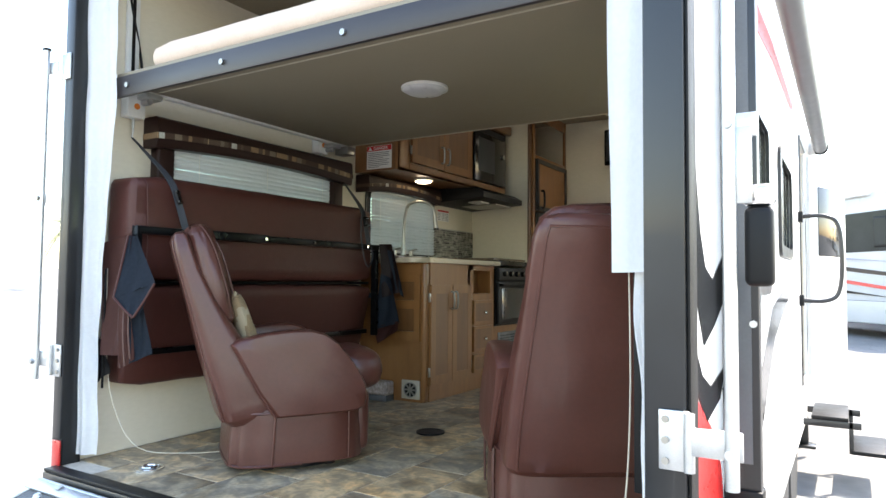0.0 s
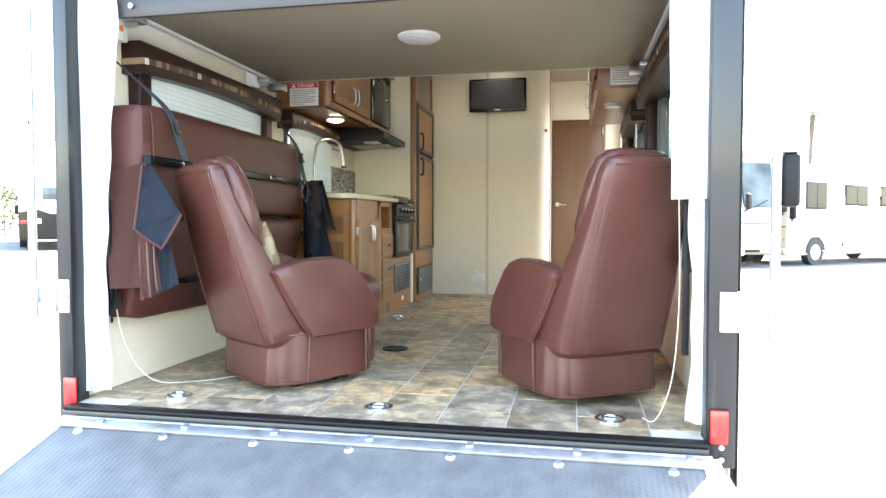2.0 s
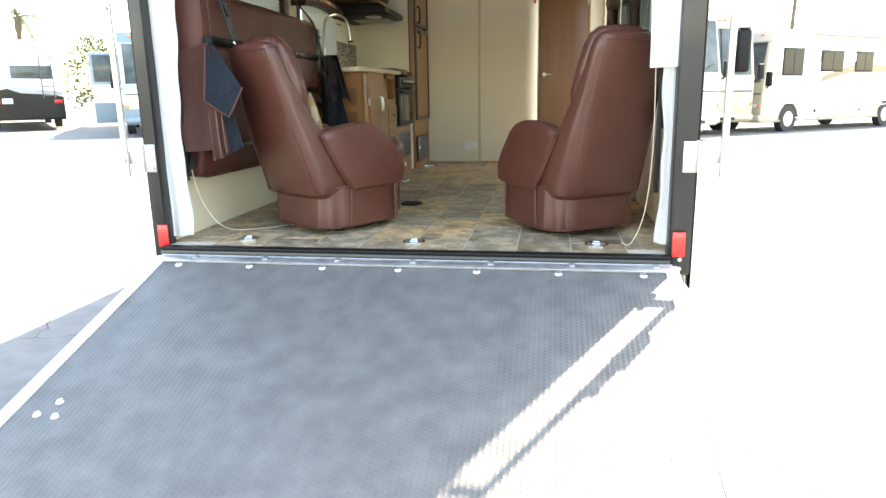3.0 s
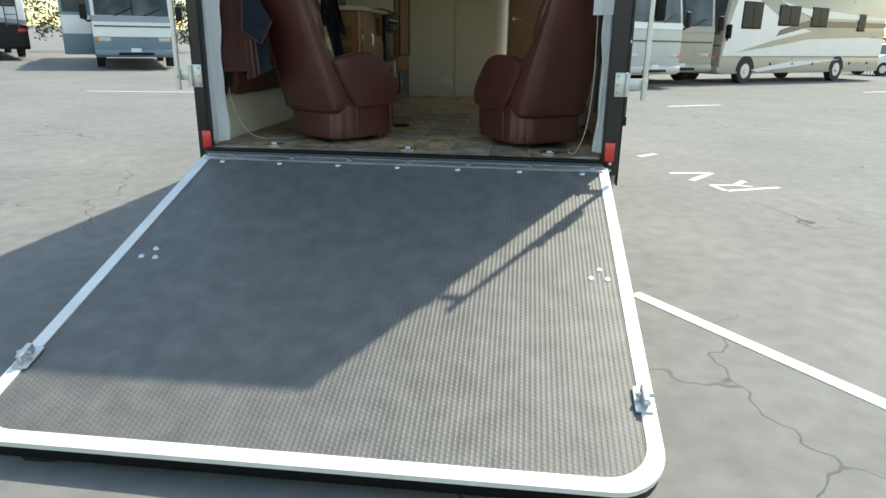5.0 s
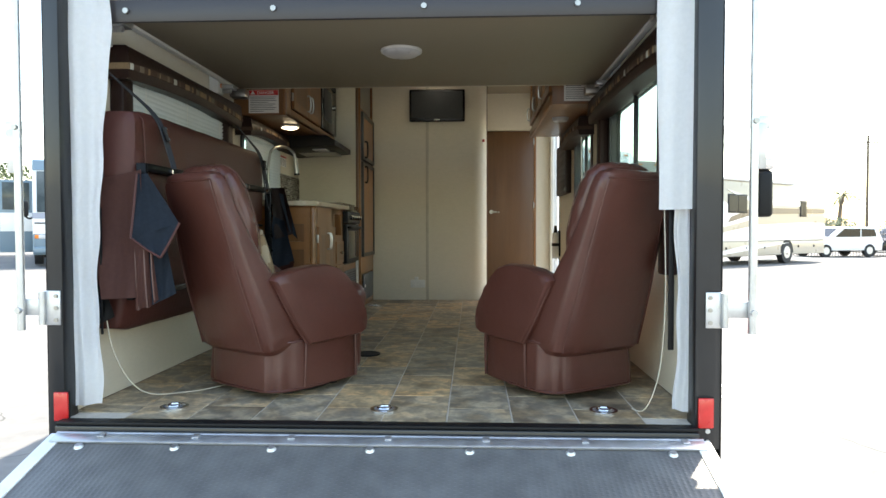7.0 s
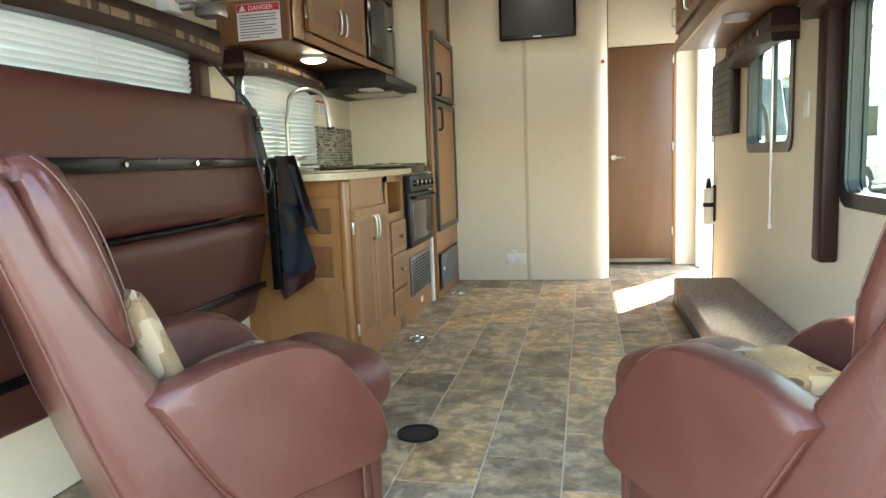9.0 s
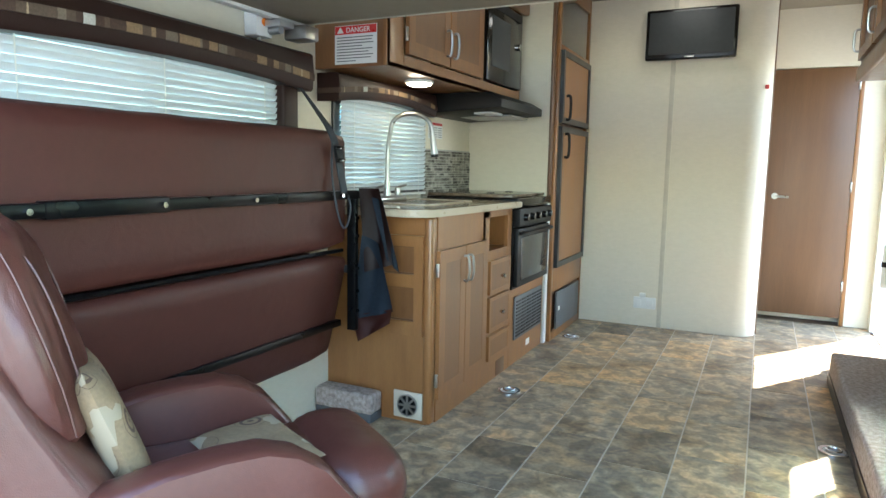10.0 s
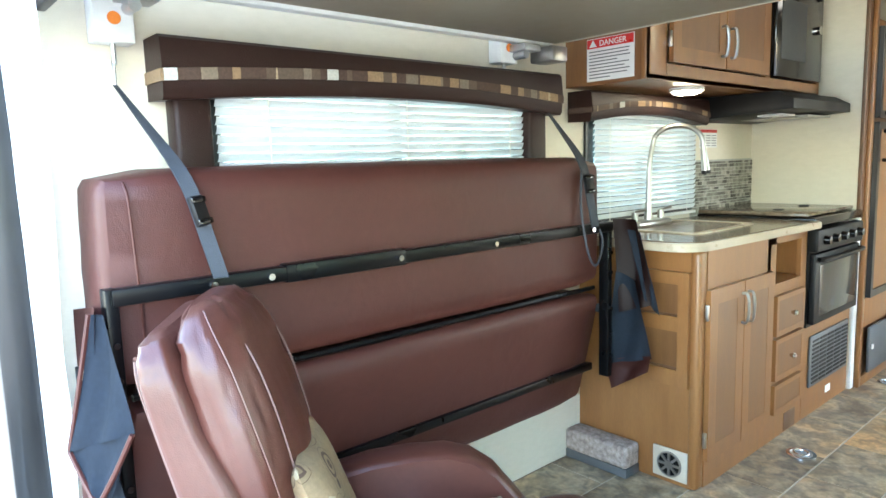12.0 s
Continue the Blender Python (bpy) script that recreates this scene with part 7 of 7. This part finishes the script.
motorhome((11.45, 26.45), 219, 11.4, 3.5, "coach_tan", "coach_tan", "white and tan motorhome parked broadside with long swoosh stripes",
          [([(-5.7, 1.0), (-5.7, 1.72), (0, 1.9), (2.4, 2.4), (3.9, 3.0), (5.05, 3.05), (5.5, 1.9), (5.62, 1.0)], "gelcoat"), ([(-5.7, 2.38), (-5.7, 2.18), (0.5, 2.08), (2.5, 1.72), (2.3, 1.95), (0.5, 2.34)], "coach_brown"),
           ([(-5.7, 2.06), (0.3, 1.92), (2.6, 1.58), (4.9, 1.12), (2.6, 1.36), (0.3, 1.64), (-5.7, 1.82)], "coach_tan"), ([(-5.7, 2.58), (-5.7, 2.46), (0.2, 2.46), (1.6, 2.74), (2.6, 3.02), (1.2, 2.8)], "gelcoat"),
           ([(-2.4, 0.88), (0.8, 0.62), (3.4, 0.42), (3.8, 0.50), (1.2, 0.80)], "gelcoat")],
          ((3.55, 4.75, 1.95, 2.9), (1.1, 2.5, 2.1, 2.85), (-0.9, 0.3, 2.1, 2.85), (-3.9, -3.3, 2.0, 2.7)), cap="coach_tan", overhang=3.5)
motorhome((-33.0, 27.0), 120, 10.0, 3.4, "gelcoat", "grey_panel", "white motorhome parked farther off in the row", bands(5.0, ((1.6, 0.25, 0.1, "grey_panel"),)), ((0.2, 1.6, 2.0, 2.7),))


def suv(at, turn, body, label):
    z0 = ground_z(at[0], at[1])
    th = thing("parked_car", label, "car", (at[0], at[1], z0), turn, group="parked cars")
    prof = [(-2.25, 0.35), (-2.3, 0.75), (-2.2, 1.05), (-1.95, 1.55), (-1.7, 1.64), (0.2, 1.66), (0.5, 1.6), (1.15, 1.08), (2.05, 0.95), (2.28, 0.75), (2.3, 0.35)]
    part("body", prism(prof, "y", -0.9, 0.9, 0.07, 3), body, th, local=True)
    part("windscreen", prism([(0.52, 1.56), (1.10, 1.10), (1.12, 1.12), (0.55, 1.585)], "y", -0.72, 0.72), "pane_dark", th, local=True)
    for s in (-1, 1):
        for pts in ([(-1.85, 1.12), (-1.7, 1.52), (-0.85, 1.55), (-0.85, 1.1)], [(-0.78, 1.1), (-0.78, 1.55), (0.25, 1.55), (0.85, 1.1)]):
            part("side_window", prism(pts, "y", *sorted((s * 0.88, s * 0.908))), "pane_dark", th, local=True)
        for x in (-1.4, 1.4):
            t = part("wheel", rod((x, s * 0.70, 0.35), (x, s * 0.91, 0.35), 0.35, 20), "tyre", th, local=True)
            part("rim", rod((x, s * 0.88, 0.35), (x, s * 0.92, 0.35), 0.22, 16, 0.2), "galv", t, local=True)
        part("headlight", box(2.1, 2.3, s * 0.68 - 0.14, s * 0.68 + 0.14, 0.72, 0.88, 0.03), "lamp_off", th, local=True)


suv((20.6, 35.5), 195, "gelcoat", "white sport utility car parked by the fence")
suv((25.5, 37.5), 195, "black_gloss", "dark car parked by the fence")

fence = thing("iron_fence", "black iron picket fence at the edge of the lot", "fence", (24, 38, 0))
A, B = Vector((15.5, 36.5)), Vector((40.0, 36.0))
for z in (0.25, 1.25):
    part("rail", rod((*A, ground_z(*A) + z), (*B, ground_z(*B) + z), 0.03, 6), "black_frame", fence)
pm = finish("picket", rod((0, 0, 0), (0, 0, 1.45), 0.016, 5), "black_frame")
for k in range(150):
    c = A.lerp(B, k / 149)
    ob = new("picket", pm)
    ob.parent = fence
    ob.location = (c.x - 24, c.y - 38, ground_z(c.x, c.y))


def palm(at, h, crown, label, seed):
    rng = random.Random(seed)
    z0 = ground_z(at[0], at[1])
    th = thing("palm_tree", label, "palm tree", (at[0], at[1], z0), group="palms")
    rings = []
    for k in range(18):
        t = k / 17
        r = 0.24 * (1 - 0.45 * t) + (0.09 if k > 14 else 0) + 0.012 * (k % 2)
        rings.append([(r * math.cos(a) + 0.25 * t * t, r * math.sin(a), h * t) for a in (2 * math.pi * j / 10 for j in range(10))])
    part("trunk", loft(rings), "bark", th, local=True)
    bm = bmesh.new()
    for f in range(19):
        az, el = f * 2.4 + rng.uniform(-0.3, 0.3), rng.uniform(-0.35, 1.15)
        ln = crown * rng.uniform(0.85, 1.1)
        d = Vector((math.cos(az), math.sin(az), 0))
        side = d.cross(Vector((0, 0, 1)))
        n = 14
        pts = [Vector((0.25, 0, h)) + d * (ln * t * math.cos(el * 0.8)) + Vector((0, 0, ln * (t * math.sin(el) - 0.62 * t ** 2.2))) for t in (k / n for k in range(n + 1))]
        tube(pts[::2], 0.022, 4, bm)
        for k in range(2, n + 1):
            step = pts[k] - pts[k - 1]
            for s in (-1, 1):
                for q in (0.0, 0.33, 0.66):
                    c = pts[k - 1].lerp(pts[k], q)
                    tip = c + side * s * crown * 0.15 * (1.05 - abs(k / n - 0.45)) + step * 1.3 + Vector((0, 0, -crown * rng.uniform(0.03, 0.10)))
                    w = step * 0.11
                    a, b, e = bm.verts.new(c - w), bm.verts.new(c + w), bm.verts.new(tip)
                    bm.faces.new((a, b, e))
    part("crown", bm, "foliage", th, "ragged grey-green fronds", local=True)


palm((20.0, 58), 10.4, 3.7, "tall palm with a thin ragged crown", 1)
palm((34, 60), 4.6, 2.0, "palm beyond the fence", 2)
palm((44, 62), 6.2, 2.2, "palm beyond the fence", 3)
palm((-35.2, 39), 6.5, 2.6, "palm with drooping fronds behind the motorhomes", 4)
palm((-41, 22), 4.0, 2.3, "low palm at the edge of the lot", 5)


def shrub(at, w, h, seed):
    rng = random.Random(seed)
    z0 = ground_z(at[0], at[1])
    th = thing("shrub", "green leafy shrub at the edge of the lot", "shrub", (at[0], at[1], z0), group="shrubs")
    part("stem", rod((0, 0, 0), (0, 0, h * 0.6), 0.06, 7, 0.03), "bark", th, local=True)
    bm = bmesh.new()
    for _ in range(1500):
        a, b, r = rng.uniform(0, 6.28), rng.uniform(-0.9, 1.4), rng.uniform(0.35, 1.0) ** 0.6
        c = Vector((w * r * math.cos(a) * math.cos(b), w * r * math.sin(a) * math.cos(b), h * 0.5 + h * 0.5 * r * math.sin(b)))
        d = Vector((rng.uniform(-1, 1), rng.uniform(-1, 1), rng.uniform(-0.5, 1))).normalized() * rng.uniform(0.09, 0.16)
        e = d.orthogonal().normalized() * 0.05
        q = [bm.verts.new(p) for p in (c - d, c + e, c + d, c - e)]
        bm.faces.new(q)
    part("leaves", bm, "foliage", th, local=True)


for k, (x, y, w, h) in enumerate(((-24, 31.5, 2.0, 4.6), (-20, 36, 2.0, 3.0), (-34, 33, 2.2, 3.2), (-45, 30, 2.5, 3.0), (26, 46, 2.0, 2.4), (33, 48, 2.4, 3.0), (40, 46, 2.0, 2.6))):
    shrub((x, y), w, h, 20 + k)
up = thing("utility_pole", "wooden utility pole beyond the lot", "utility pole", (40, 66, ground_z(40, 66)))
part("pole", rod((0, 0, 0), (0, 0, 11), 0.16, 10, 0.11), "bark", up, local=True)
part("crossarm", box(-1.1, 1.1, -0.06, 0.06, 10.2, 10.32), "bark", up, local=True)
